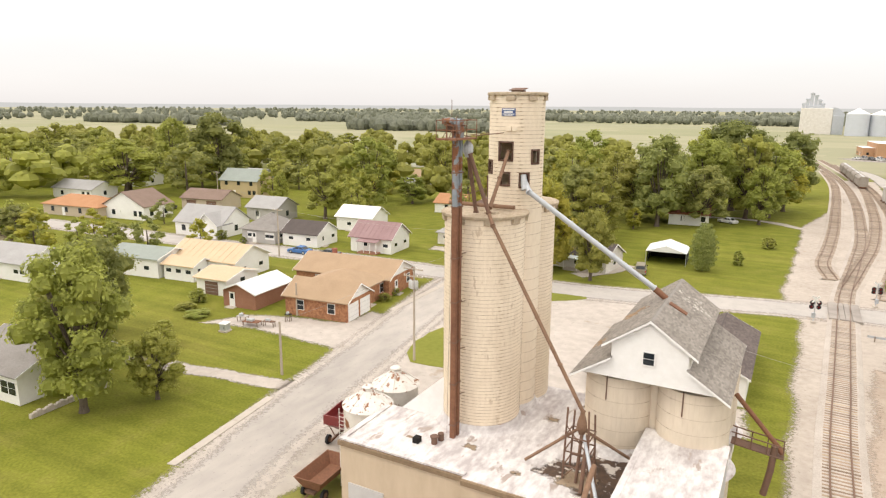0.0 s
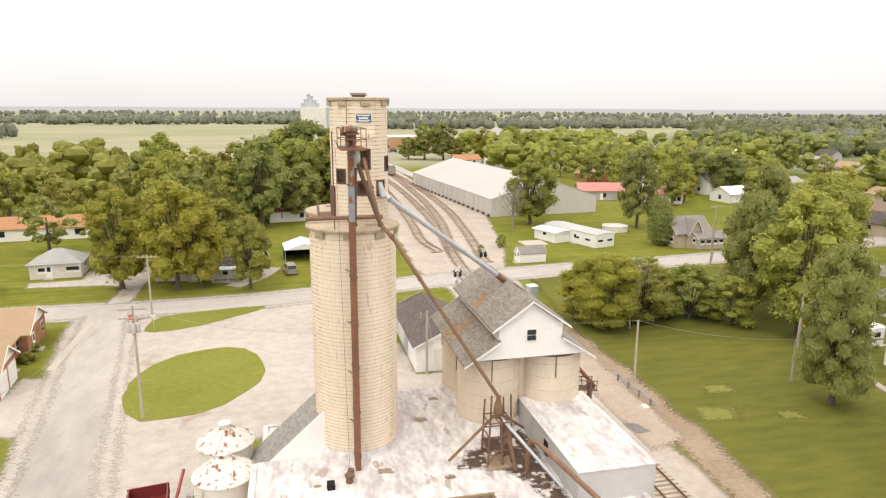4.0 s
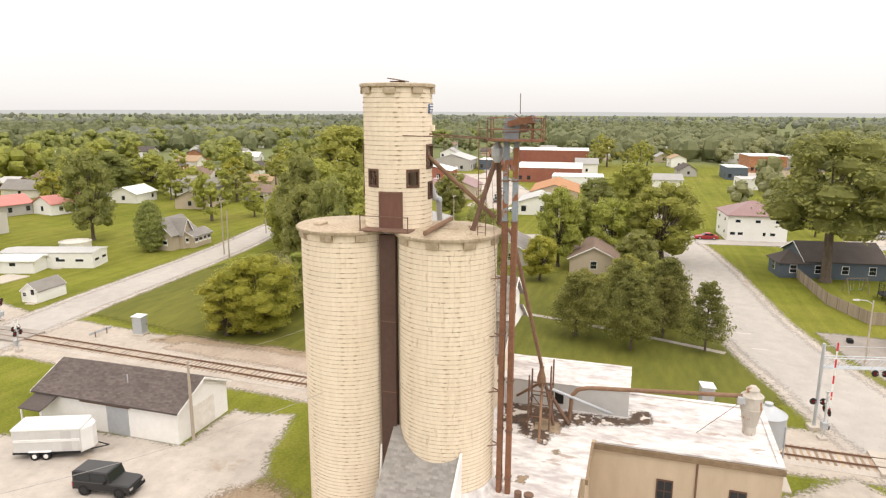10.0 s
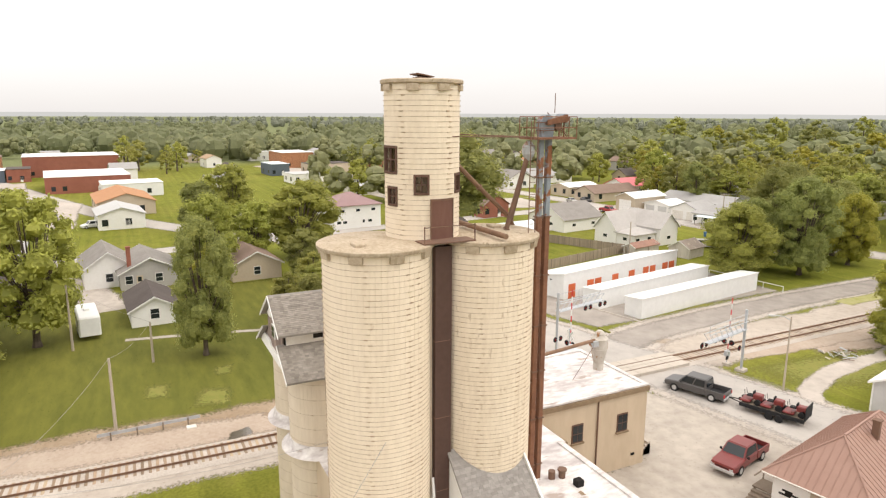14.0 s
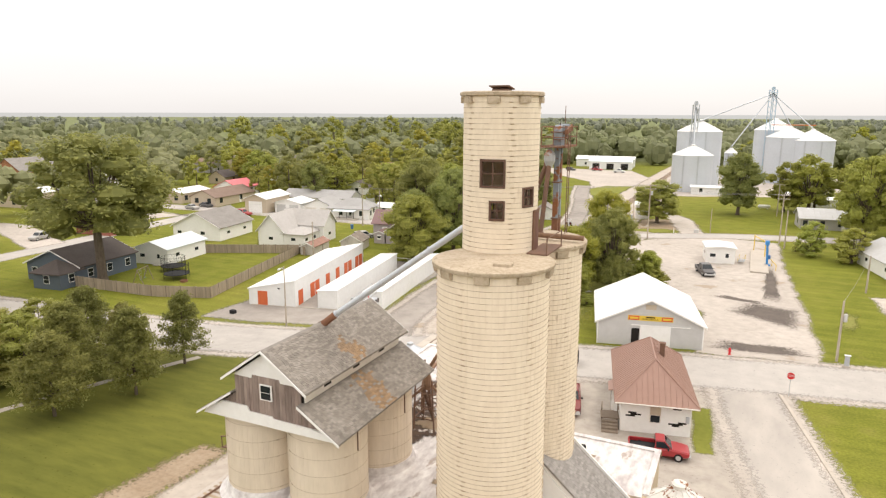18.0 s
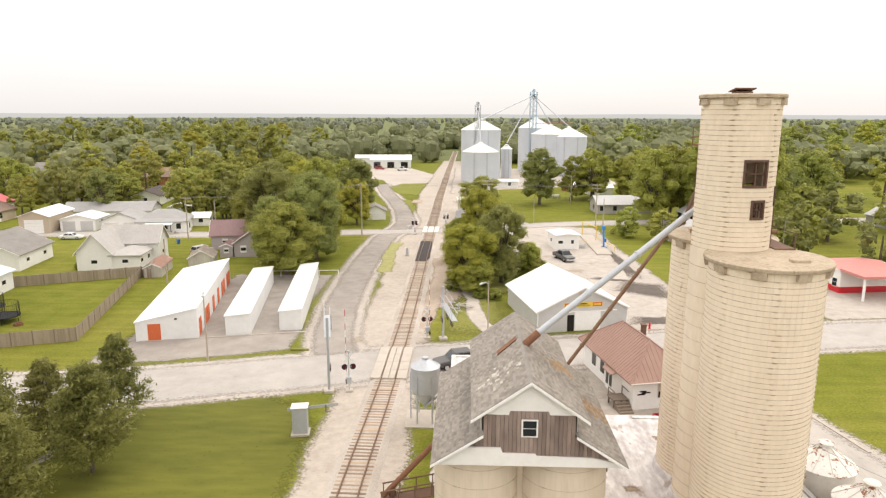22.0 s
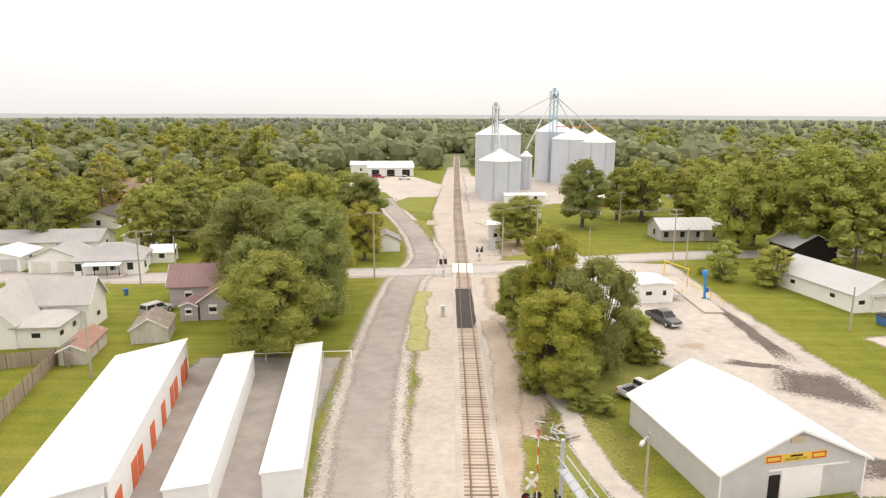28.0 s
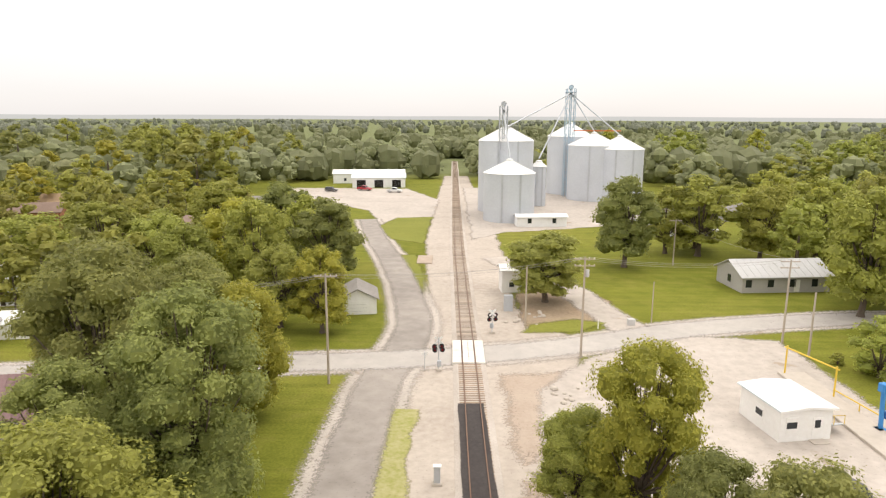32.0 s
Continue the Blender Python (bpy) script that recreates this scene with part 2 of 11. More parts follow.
M["shingle_tan"] = material("tan shingles", (0.42, 0.3, 0.195), (0.345, 0.242, 0.155), 0.95, big=0.5, fine=6)
M["shingle_orange"] = material("orange shingles", (0.46, 0.25, 0.135), (0.4, 0.2, 0.1), 0.95, big=0.5, fine=6)
M["shingle_brown"] = material("brown shingles", (0.25, 0.18, 0.145), (0.2, 0.14, 0.11), 0.95, big=0.5, fine=6)
M["roof_yellow"] = material("pale yellow sheet roof", (0.60, 0.455, 0.30), (0.53, 0.40, 0.26), 0.6, big=0.3)
M["roof_green"] = material("grey green roof", (0.30, 0.335, 0.30), (0.25, 0.275, 0.25), 0.7, big=0.3)
M["roof_mauve"] = material("mauve sheet roof", (0.31, 0.2, 0.2), (0.26, 0.16, 0.16), 0.55, big=0.3)
M["roof_pink"] = material("faded red roof", (0.58, 0.24, 0.21), (0.5, 0.2, 0.18), 0.6, big=0.3)
M["roof_redbrown"] = material("red brown sheet roof", (0.36, 0.225, 0.18), (0.32, 0.195, 0.155), 0.5, big=0.3, fine=1.5, bump=0.03)
M["roof_white"] = material("white sheet roof", (0.82, 0.82, 0.81), (0.74, 0.74, 0.73), 0.5, big=0.2, fine=1.2, bump=0.03)
M["roof_bluewhite"] = material("pale blue white roof", (0.66, 0.72, 0.74), (0.6, 0.65, 0.67), 0.5, big=0.2)
M["hall_grey"] = material("dusty pale grey sheet wall", (0.60, 0.57, 0.545), (0.53, 0.5, 0.475), 0.6, big=0.06, fine=0.9, bump=0.05, grain=(1, 1, 0.2))
M["roof_dusty"] = material("dusty pale grey sheet roof", (0.54, 0.51, 0.485), (0.48, 0.45, 0.425), 0.6, big=0.05, fine=0.8, bump=0.03)
M["grass_long"] = material("uneven olive grass", (0.092, 0.1, 0.014), (0.164, 0.16, 0.026), 1.0, big=0.09, fine=0.9, bump=0.4, grain=(0.25, 1, 1))
M["roof_metal"] = material("grey sheet roof", (0.5, 0.5, 0.5), (0.42, 0.41, 0.4), 0.5, big=0.2)
M["siding_tan"] = material("tan siding", (0.52, 0.44, 0.34), (0.47, 0.39, 0.3), 0.8, big=0.3)
M["siding_grey"] = material("grey siding", (0.46, 0.44, 0.42), (0.4, 0.38, 0.37), 0.8, big=0.3)
M["siding_blue"] = material("slate blue siding", (0.11, 0.135, 0.165), (0.09, 0.11, 0.135), 0.8, big=0.3)
M["siding_yellow"] = material("yellow siding", (0.52, 0.42, 0.24), (0.46, 0.36, 0.2), 0.8, big=0.3)
M["brick"] = material("orange brown brick", (0.46, 0.23, 0.12), (0.25, 0.11, 0.06), 0.9, span=0.14, big=2.2, fine=9, bump=0.3)
M["brick_red"] = material("red brick", (0.33, 0.13, 0.09), (0.25, 0.095, 0.065), 0.9, big=0.4, fine=5, bump=0.3)
M["red_siding"] = material("red brown siding", (0.35, 0.18, 0.12), (0.3, 0.145, 0.095), 0.8, big=0.4)
M["barnwood"] = material("weathered barn boards", (0.2, 0.15, 0.13), (0.33, 0.26, 0.225), 0.95, big=0.5, fine=4, vary=0.25, grain=(1, 1, 0.2))
M["wood"] = material("grey wood", (0.25, 0.2, 0.155), (0.19, 0.15, 0.115), 0.95, big=0.5, fine=5, grain=(1, 1, 0.2), vary=0.15)
M["pole"] = material("utility pole wood", (0.47, 0.41, 0.34), (0.37, 0.31, 0.25), 0.95, big=0.6, fine=5, grain=(1, 1, 0.15))
M["orange_door"] = material("orange red door", (0.62, 0.15, 0.055), (0.56, 0.13, 0.05), 0.6, big=0.3)
M["dark"] = material("dark void", (0.02, 0.017, 0.015), rough=0.95)
M["black"] = material("black rubber", (0.022, 0.022, 0.024), rough=0.8)
M["window_frame_brown"] = material("brown window frame", (0.15, 0.085, 0.06), (0.1, 0.055, 0.04), 0.85)
M["glass"] = glass_material("window glass")
M["concrete"] = material("concrete", (0.53, 0.475, 0.415), (0.44, 0.39, 0.335), 0.95, big=0.12, fine=1.4, bump=0.12, spots=(0.33, 0.29, 0.25), spot_at=0.7, spot_scale=0.12)
M["gravel"] = material("pale gravel", (0.53, 0.475, 0.425), (0.38, 0.335, 0.295), 1.0, big=0.07, fine=0.8, bump=0.1, spots=(0.36, 0.295, 0.23), spot_at=0.62, spot_scale=0.14)
M["spill"] = material("grey brown spill", (0.16, 0.13, 0.112), (0.1, 0.083, 0.072), 0.95, big=0.5, fine=3)
M["boards_white"] = material("flaking whitewashed boards", (0.62, 0.58, 0.53), (0.46, 0.42, 0.38), 0.95, big=0.5, fine=5, bump=0.4, grain=(1, 1, 0.15), spots=(0.3, 0.26, 0.22), spot_at=0.6, spot_scale=1.6)
M["roof_rusty"] = material("rusty tin roof", (0.36, 0.2, 0.15), (0.27, 0.16, 0.125), 0.85, big=0.5, fine=3, spots=(0.42, 0.35, 0.3), spot_at=0.62, spot_scale=1.2)
M["shingle_worn"] = material("worn brown shingles", (0.3, 0.25, 0.205), (0.2, 0.165, 0.14), 0.95, big=0.8, fine=7, bump=0.4, grain=(0.3, 1, 1), spots=(0.42, 0.37, 0.32), spot_at=0.6, spot_scale=2.4)
M["siding_mauve"] = material("mauve grey siding", (0.45, 0.395, 0.4), (0.4, 0.35, 0.355), 0.8, big=0.2, fine=3, grain=(1, 1, 4))
M["fence_grey"] = material("bare grey lath", (0.5, 0.45, 0.4), (0.4, 0.36, 0.32), 0.95, big=0.5, fine=5)
M["cyclone"] = material("stained grey sheet steel", (0.56, 0.52, 0.47), (0.44, 0.395, 0.34), 0.7, big=1.0, fine=5, grain=(1, 1, 0.4), spots=(0.33, 0.17, 0.08), spot_at=0.58, spot_scale=2.2)
M["trailer_side"] = material("silver grey trailer sheet", (0.62, 0.61, 0.6), (0.56, 0.55, 0.54), 0.4, big=0.3, fine=2, bump=0.03)
M["gravel_rail"] = material("stained railway gravel", (0.51, 0.45, 0.39), (0.375, 0.32, 0.272), 1.0, big=0.12, fine=1.2, bump=0.15, spots=(0.40, 0.305, 0.245), spot_at=0.66, spot_scale=0.3)
M["paving"] = material("worn dusty paving", (0.48, 0.43, 0.375), (0.34, 0.30, 0.26), 1.0, big=0.1, fine=0.8, bump=0.2, spots=(0.3, 0.26, 0.22), spot_at=0.66, spot_scale=0.25)
M["gravel_dark"] = material("grey ballast", (0.535, 0.485, 0.435), (0.38, 0.325, 0.28), 1.0, big=0.2, fine=7, bump=0.6)
M["asphalt"] = material("grey asphalt", (0.25, 0.222, 0.2), (0.38, 0.34, 0.305), 0.95, big=0.06, fine=0.45, bump=0.05)
M["asphalt_new"] = material("fresh black asphalt", (0.045, 0.038, 0.037), (0.07, 0.06, 0.056), 0.9, big=0.5)
M["dirt"] = material("bare earth", (0.26, 0.185, 0.12), (0.38, 0.3, 0.215), 1.0, big=0.3, fine=2.5, bump=0.3)
M["grass"] = material("mown grass", (0.155, 0.17, 0.022), (0.225, 0.225, 0.04), 1.0, big=0.09, fine=1.6, bump=0.4)
M["lawn_weedy"] = material("weedy verge", (0.26, 0.27, 0.065), (0.41, 0.37, 0.2), 1.0, big=0.7, fine=2.2, bump=0.4)
M["dirt_pale"] = material("dusty stained gravel", (0.46, 0.38, 0.31), (0.36, 0.28, 0.22), 1.0, big=0.3, fine=2.5, bump=0.3)
M["tie"] = material("railway sleeper", (0.36, 0.265, 0.185), (0.26, 0.185, 0.13), 0.95, vary=0.3, fine=6)
M["tie_old"] = material("weathered grey-brown sleeper", (0.40, 0.325, 0.255), (0.31, 0.245, 0.19), 0.95, island=0.3, fine=6)
M["tie_pale"] = material("pale new sleeper", (0.45, 0.35, 0.24), (0.38, 0.29, 0.2), 0.95, vary=0.2, fine=6)
M["rail"] = material("rusty rail steel", (0.25, 0.155, 0.105), (0.19, 0.115, 0.08), 0.5, 0.5, fine=5)
M["bark"] = material("bark", (0.17, 0.135, 0.105), (0.1, 0.078, 0.06), 1.0, big=1, fine=6, bump=0.5, grain=(1, 1, 0.3))
M["leaf"] = leaf_material("broad leaves", (0.222, 0.246, 0.056), (0.425, 0.455, 0.106))
M["leaf_dark"] = leaf_material("dark leaves", (0.176, 0.203, 0.064), (0.345, 0.368, 0.114))
M["leaf_yellow"] = leaf_material("yellowing leaves", (0.262, 0.276, 0.048), (0.49, 0.475, 0.078))
M["leaf_brown"] = leaf_material("olive brown leaves", (0.226, 0.238, 0.058), (0.392, 0.402, 0.102))
M["needle"] = leaf_material("needles", (0.165, 0.175, 0.055), (0.33, 0.33, 0.1))
# far woods: leaf colours greyed and paled, painting in the haze of distance
M["hazed_leaf"] = leaf_material("distant leaves", (0.215, 0.235, 0.118), (0.335, 0.355, 0.185))
M["hazed_line"] = leaf_material("far treeline leaves", (0.215, 0.235, 0.18), (0.29, 0.31, 0.235))
M["tree_grey"] = material("grey twigs", (0.3, 0.25, 0.22), (0.22, 0.18, 0.16), 1.0, fine=5)
for nm, col in (("red", (0.36, 0.03, 0.035)), ("maroon", (0.2, 0.032, 0.03)), ("car_grey", (0.09, 0.085, 0.085)), ("car_black", (0.018, 0.018, 0.02)), ("car_silver", (0.42, 0.4, 0.38)),
                ("car_tan", (0.3, 0.26, 0.2)), ("car_white", (0.75, 0.75, 0.74)), ("blue", (0.06, 0.17, 0.42)), ("bright_blue", (0.05, 0.25, 0.6)), ("yellow", (0.75, 0.52, 0.05)),
                ("sign_red", (0.6, 0.02, 0.03)), ("sign_white", (0.8, 0.8, 0.78)), ("sign_blue", (0.06, 0.1, 0.25)), ("orange", (0.6, 0.14, 0.03)), ("green", (0.05, 0.16, 0.08)), ("chrome", (0.6, 0.6, 0.6))):
    M[nm] = material(nm + " paint", col, tuple(c * 0.85 for c in col), 0.35 if nm.startswith("car") or nm in ("red", "maroon") else 0.55, 0.6 if nm == "chrome" else 0.0, bump=0.0, big=0.5, spec=0.5)


# ---------------------------------------------------------------- mesh helpers
class Shape:
    """Vertices and faces of one part."""

    def __init__(self):
        self.v, self.f = [], []

    def add(self, verts, faces):
        k = len(self.v)
        self.v += [tuple(p) for p in verts]
        self.f += [tuple(i + k for i in q) for q in faces]
        return self

    def box(self, x0, y0, z0, x1, y1, z1):
        p = [(x0, y0, z0), (x1, y0, z0), (x1, y1, z0), (x0, y1, z0), (x0, y0, z1), (x1, y0, z1), (x1, y1, z1), (x0, y1, z1)]
        return self.add(p, [(3, 2, 1, 0), (4, 5, 6, 7), (0, 1, 5, 4), (1, 2, 6, 5), (2, 3, 7, 6), (3, 0, 4, 7)])

    def bev(self, x0, y0, z0, x1, y1, z1, b=0.03):
        """A box with its upright and top edges cut."""
        ring = lambda d: [(x0 + b, y0 + d), (x1 - b, y0 + d), (x1 - d, y0 + b), (x1 - d, y1 - b), (x1 - b, y1 - d), (x0 + b, y1 - d), (x0 + d, y1 - b), (x0 + d, y0 + b)]
        c = lambda d: [(x0 + d, y0 + d)]
        p = [(x, y, z0) for x, y in ring(0)] + [(x, y, z1 - b) for x, y in ring(0)] + [(min(max(x, x0 + b), x1 - b), min(max(y, y0 + b), y1 - b), z1) for x, y in ring(0)]
        f = [tuple(range(7, -1, -1)), tuple(range(16, 24))]
        for k in (0, 8):
            f += [(k + i, k + (i + 1) % 8, k + 8 + (i + 1) % 8, k + 8 + i) for i in range(8)]
        return self.add(p, f)

    def cyl(self, a, b, r0, r1=None, n=10, caps=True):
        """A round bar from a to b."""
        r1 = r0 if r1 is None else r1
        a, b = Vector(a), Vector(b)
        d = (b - a).normalized()
        u = d.orthogonal().normalized()
        w = d.cross(u)
        if abs(d.z) > 0.999:
            u, w = Vector((1, 0, 0)), Vector((0, 1 if d.z > 0 else -1, 0))
        ang = [2 * math.pi * i / n for i in range(n)]
        p = [a + (u * math.cos(t) + w * math.sin(t)) * r0 for t in ang] + [b + (u * math.cos(t) + w * math.sin(t)) * r1 for t in ang]
        f = [(i, (i + 1) % n, n + (i + 1) % n, n + i) for i in range(n)]
        if caps:
            f += [tuple(range(n - 1, -1, -1)), tuple(range(n, 2 * n))]
        return self.add(p, f)

    def tube(self, pts, r, n=8):
        for a, b in zip(pts, pts[1:]):
            self.cyl(a, b, r, r, n)
        return self

    def ring(self, c, r, z0, z1, t, n=48, a0=0.0, a1=360.0):
        """A band of thickness t round an axis at c."""
        full = a1 - a0 >= 359.9
        k = n if full else n + 1
        ang = [radians(a0 + (a1 - a0) * i / n) for i in range(k)]
        p = []
        for q in ang:
            for rr, z in ((r, z0), (r + t, z0), (r + t, z1), (r, z1)):
                p.append((c[0] + rr * math.cos(q), c[1] + rr * math.sin(q), z))
        f = []
        for i in range(n):
            j = (i + 1) % k
            for e in range(4):
                f.append((4 * i + e, 4 * j + e, 4 * j + (e + 1) % 4, 4 * i + (e + 1) % 4))
        if not full:
            f += [(0, 1, 2, 3), (4 * n + 3, 4 * n + 2, 4 * n + 1, 4 * n)]
        return self.add(p, f)

    def lathe(self, c, prof, n=32):
        """A turned body: (radius, height) pairs round an upright axis."""
        p = [(c[0] + r * math.cos(2 * math.pi * i / n), c[1] + r * math.sin(2 * math.pi * i / n), z) for r, z in prof for i in range(n)]
        f = [(j * n + i, j * n + (i + 1) % n, (j + 1) * n + (i + 1) % n, (j + 1) * n + i) for j in range(len(prof) - 1) for i in range(n)]
        if prof[0][0] > 0:
            f.append(tuple(range(n - 1, -1, -1)))
        if prof[-1][0] > 0:
            k = (len(prof) - 1) * n
            f.append(tuple(range(k, k + n)))
        return self.add(p, f)

    def slab(self, corners, t):
        """A sloping plate: four corners of its upper face, thickness t downwards."""
        p = [tuple(c) for c in corners] + [(c[0], c[1], c[2] - t) for c in corners]
        k = len(corners)
        return self.add(p, [tuple(range(k)), tuple(range(2 * k - 1, k - 1, -1))] + [(i, i + k, (i + 1) % k + k, (i + 1) % k) for i in range(k)])

    def prism(self, outline, axis, a, b):
        """An outline pulled along an axis from a to b; the outline is given in the two other axes."""
        def at(p, s):
            return (s, p[0], p[1]) if axis == 0 else (p[0], s, p[1]) if axis == 1 else (p[0], p[1], s)
        k = len(outline)
        p = [at(q, a) for q in outline] + [at(q, b) for q in outline]
        return self.add(p, [tuple(range(k)), tuple(range(2 * k - 1, k - 1, -1))] + [(i, i + k, (i + 1) % k + k, (i + 1) % k) for i in range(k)])


def mesh_of(name, shape, mat, smooth=False):
    me = bpy.data.meshes.new(name)
    me.from_pydata(shape.v, [], shape.f)
    me.materials.append(mat)
    bm = bmesh.new()
    bm.from_mesh(me)
    bmesh.ops.recalc_face_normals(bm, faces=bm.faces)
    bm.to_mesh(me)
    bm.free()
    if smooth:
        me.polygons.foreach_set("use_smooth", [True] * len(me.polygons))
        me.set_sharp_from_angle(angle=radians(40))
    return me


def part(name, shape, mat, parent=None, label="", smooth=False):
    """Links a shape as one mesh object, under a thing or a part."""
    ob = new(name, mesh_of(name, shape, mat, smooth) if isinstance(shape, Shape) else shape)
    ob.parent = parent
    if label:
        ob["label"] = label
    return ob


def thing(name, label, category, x=0, y=0, z=0, rz=0, group="", kind=""):
    ob = new(name)
    ob.empty_display_size = 0.2
    ob.matrix_basis = pose(x, y, z, 0, 0, rz)
    return tagged(ob, label, category, group, kind)


def single(name, shape, mat, label, category, group="", kind="", smooth=False):
    return tagged(part(name, shape, mat, None, "", smooth), label, category, group, kind)


# ---------------------------------------------------------------- ground, roads, railway
def ground_material():
    m = bpy.data.materials.new("grass and fields")
    m.use_nodes = True
    n, l = m.node_tree.nodes, m.node_tree.links
    b = n["Principled BSDF"]
    b.inputs["Roughness"].default_value, b.inputs["Specular IOR Level"].default_value = 1.0, 0.1
    geo = n.new("ShaderNodeNewGeometry")

    def tex(kind, scale, detail=4, vec=None):
        t = n.new(kind)
        t.inputs["Scale"].default_value = scale
        if "Detail" in t.inputs:
            t.inputs["Detail"].default_value = detail
        l.new(vec or geo.outputs["Position"], t.inputs["Vector"])
        return t

    def ramp(src, stops):
        r = n.new("ShaderNodeValToRGB")
        el = r.color_ramp.elements
        el[0].position, el[0].color = stops[0][0], (*stops[0][1], 1)
        el[1].position, el[1].color = stops[-1][0], (*stops[-1][1], 1)
        for p, c in stops[1:-1]:
            e = el.new(p)
            e.color = (*c, 1)
        l.new(src, r.inputs[0])
        return r.outputs[0]

    def mix(fac, a, b_):
        x = n.new("ShaderNodeMixRGB")
        if isinstance(fac, float):
            x.inputs[0].default_value = fac
        else:
            l.new(fac, x.inputs[0])
        l.new(a, x.inputs[1])
        l.new(b_, x.inputs[2])
        return x.outputs[0]
    big, mid, fine = tex("ShaderNodeTexNoise", 0.035), tex("ShaderNodeTexNoise", 0.35, 6), tex("ShaderNodeTexNoise", 4.0, 5)
    lawn = ramp(big.outputs["Fac"], ((0.3, (0.128, 0.14, 0.02)), (0.5, (0.172, 0.18, 0.028)), (0.7, (0.235, 0.215, 0.05))))
    lawn2 = ramp(mid.outputs["Fac"], ((0.3, (0.11, 0.13, 0.015)), (0.55, (0.18, 0.19, 0.028)), (0.8, (0.26, 0.23, 0.065))))
    near = mix(0.45, lawn, lawn2)
    fi = ramp(fine.outputs["Fac"], ((0.3, (0.8, 0.8, 0.8)), (0.7, (1.2, 1.2, 1.15))))
    mu = n.new("ShaderNodeMixRGB")
    mu.blend_type, mu.inputs[0].default_value = "MULTIPLY", 1
    l.new(near, mu.inputs[1])
    l.new(fi, mu.inputs[2])
    sm = n.new("ShaderNodeMapping")
    sm.inputs["Scale"].default_value, sm.inputs["Rotation"].default_value = (0.02, 0.75, 1), (0, 0, radians(24))
    l.new(geo.outputs["Position"], sm.inputs[0])
    stripe = tex("ShaderNodeTexNoise", 1.0, 2, sm.outputs[0])
    st_ = ramp(stripe.outputs["Fac"], ((0.35, (0.9, 0.9, 0.9)), (0.65, (1.1, 1.1, 1.08))))
    mu2 = n.new("ShaderNodeMixRGB")
    mu2.blend_type, mu2.inputs[0].default_value = "MULTIPLY", 1
    l.new(mu.outputs[0], mu2.inputs[1])
    l.new(st_, mu2.inputs[2])
    mu = mu2
    mp = n.new("ShaderNodeMapping")
    mp.inputs["Scale"].default_value, mp.inputs["Rotation"].default_value = (0.0022, 0.0040, 0.004), (0, 0, radians(6))
    l.new(geo.outputs["Position"], mp.inputs[0])
    vo = tex("ShaderNodeTexVoronoi", 1.0, vec=mp.outputs[0])
    vo.distance = "CHEBYCHEV"
    fields = ramp(vo.outputs["Color"], ((0.1, (0.27, 0.275, 0.18)), (0.35, (0.35, 0.34, 0.23)), (0.55, (0.30, 0.30, 0.20)), (0.75, (0.40, 0.37, 0.27)), (0.95, (0.33, 0.32, 0.23))))
    fields = mix(0.2, fields, lawn2)
    ln = n.new("ShaderNodeVectorMath")
    ln.operation = "LENGTH"
    l.new(geo.outputs["Position"], ln.inputs[0])
    mr = n.new("ShaderNodeMapRange")
    mr.inputs["From Min"].default_value, mr.inputs["From Max"].default_value = 300, 340
    l.new(ln.outputs["Value"], mr.inputs["Value"])
    # open fields lie to the north, woodland floor everywhere else
    sp_ = n.new("ShaderNodeSeparateXYZ")
    l.new(geo.outputs["Position"], sp_.inputs[0])
    nm = n.new("ShaderNodeMapRange")
    nm.inputs["From Min"].default_value, nm.inputs["From Max"].default_value = 180, 260
    yx = n.new("ShaderNodeMath")
    yx.operation = "MULTIPLY_ADD"
    l.new(sp_.outputs["X"], yx.inputs[0])
    yx.inputs[1].default_value = -1.1
    l.new(sp_.outputs["Y"], yx.inputs[2])
    l.new(yx.outputs[0], nm.inputs["Value"])
    floor_ = ramp(mid.outputs["Fac"], ((0.3, (0.13, 0.15, 0.065)), (0.7, (0.2, 0.215, 0.1))))
    l.new(mix(mr.outputs[0], mu.outputs[0], mix(nm.outputs[0], floor_, fields)), b.inputs["Base Color"])
    bp = n.new("ShaderNodeBump")
    bp.inputs["Strength"].default_value, bp.inputs["Distance"].default_value = 0.5, 0.08
    l.new(fine.outputs["Fac"], bp.inputs["Height"])
    l.new(bp.outputs[0], b.inputs["Normal"])
    return m


M["ground"] = ground_material()
g = Shape()
radii, seg = [0, 60, 130, 260, 600, 1400, 2800, 4700], 48
g.v.append((0, 0, 0))
for r in radii[1:]:
    g.v += [(r * math.cos(2 * math.pi * i / seg), r * math.sin(2 * math.pi * i / seg), 0) for i in range(seg)]
g.f += [(0, 1 + i, 1 + (i + 1) % seg) for i in range(seg)]
for k in range(len(radii) - 2):
    a = 1 + k * seg
    g.f += [(a + i, a + seg + i, a + seg + (i + 1) % seg, a + (i + 1) % seg) for i in range(seg)]
single("ground", g, M["ground"], "mown green lawns running out into flat pale farm fields", "ground", kind="structure")


def wobble(pts, step, amp, closed, seed):
    """Points along a line at even steps, with a ragged edge."""
    out = []
    m = len(pts)
    for i in range(m if closed else m - 1):
        a, b = Vector((*pts[i], 0)), Vector((*pts[(i + 1) % m], 0))
        k = max(1, int((b - a).length / step))
        for j in range(k):
            p = a.lerp(b, j / k)
            d = noise.noise_vector(Vector((p.x * 0.35 + seed, p.y * 0.35, seed))) * amp
            out.append((p.x + d.x, p.y + d.y))
    if not closed:
        out.append(pts[-1])
    return out


FEATHER = {}


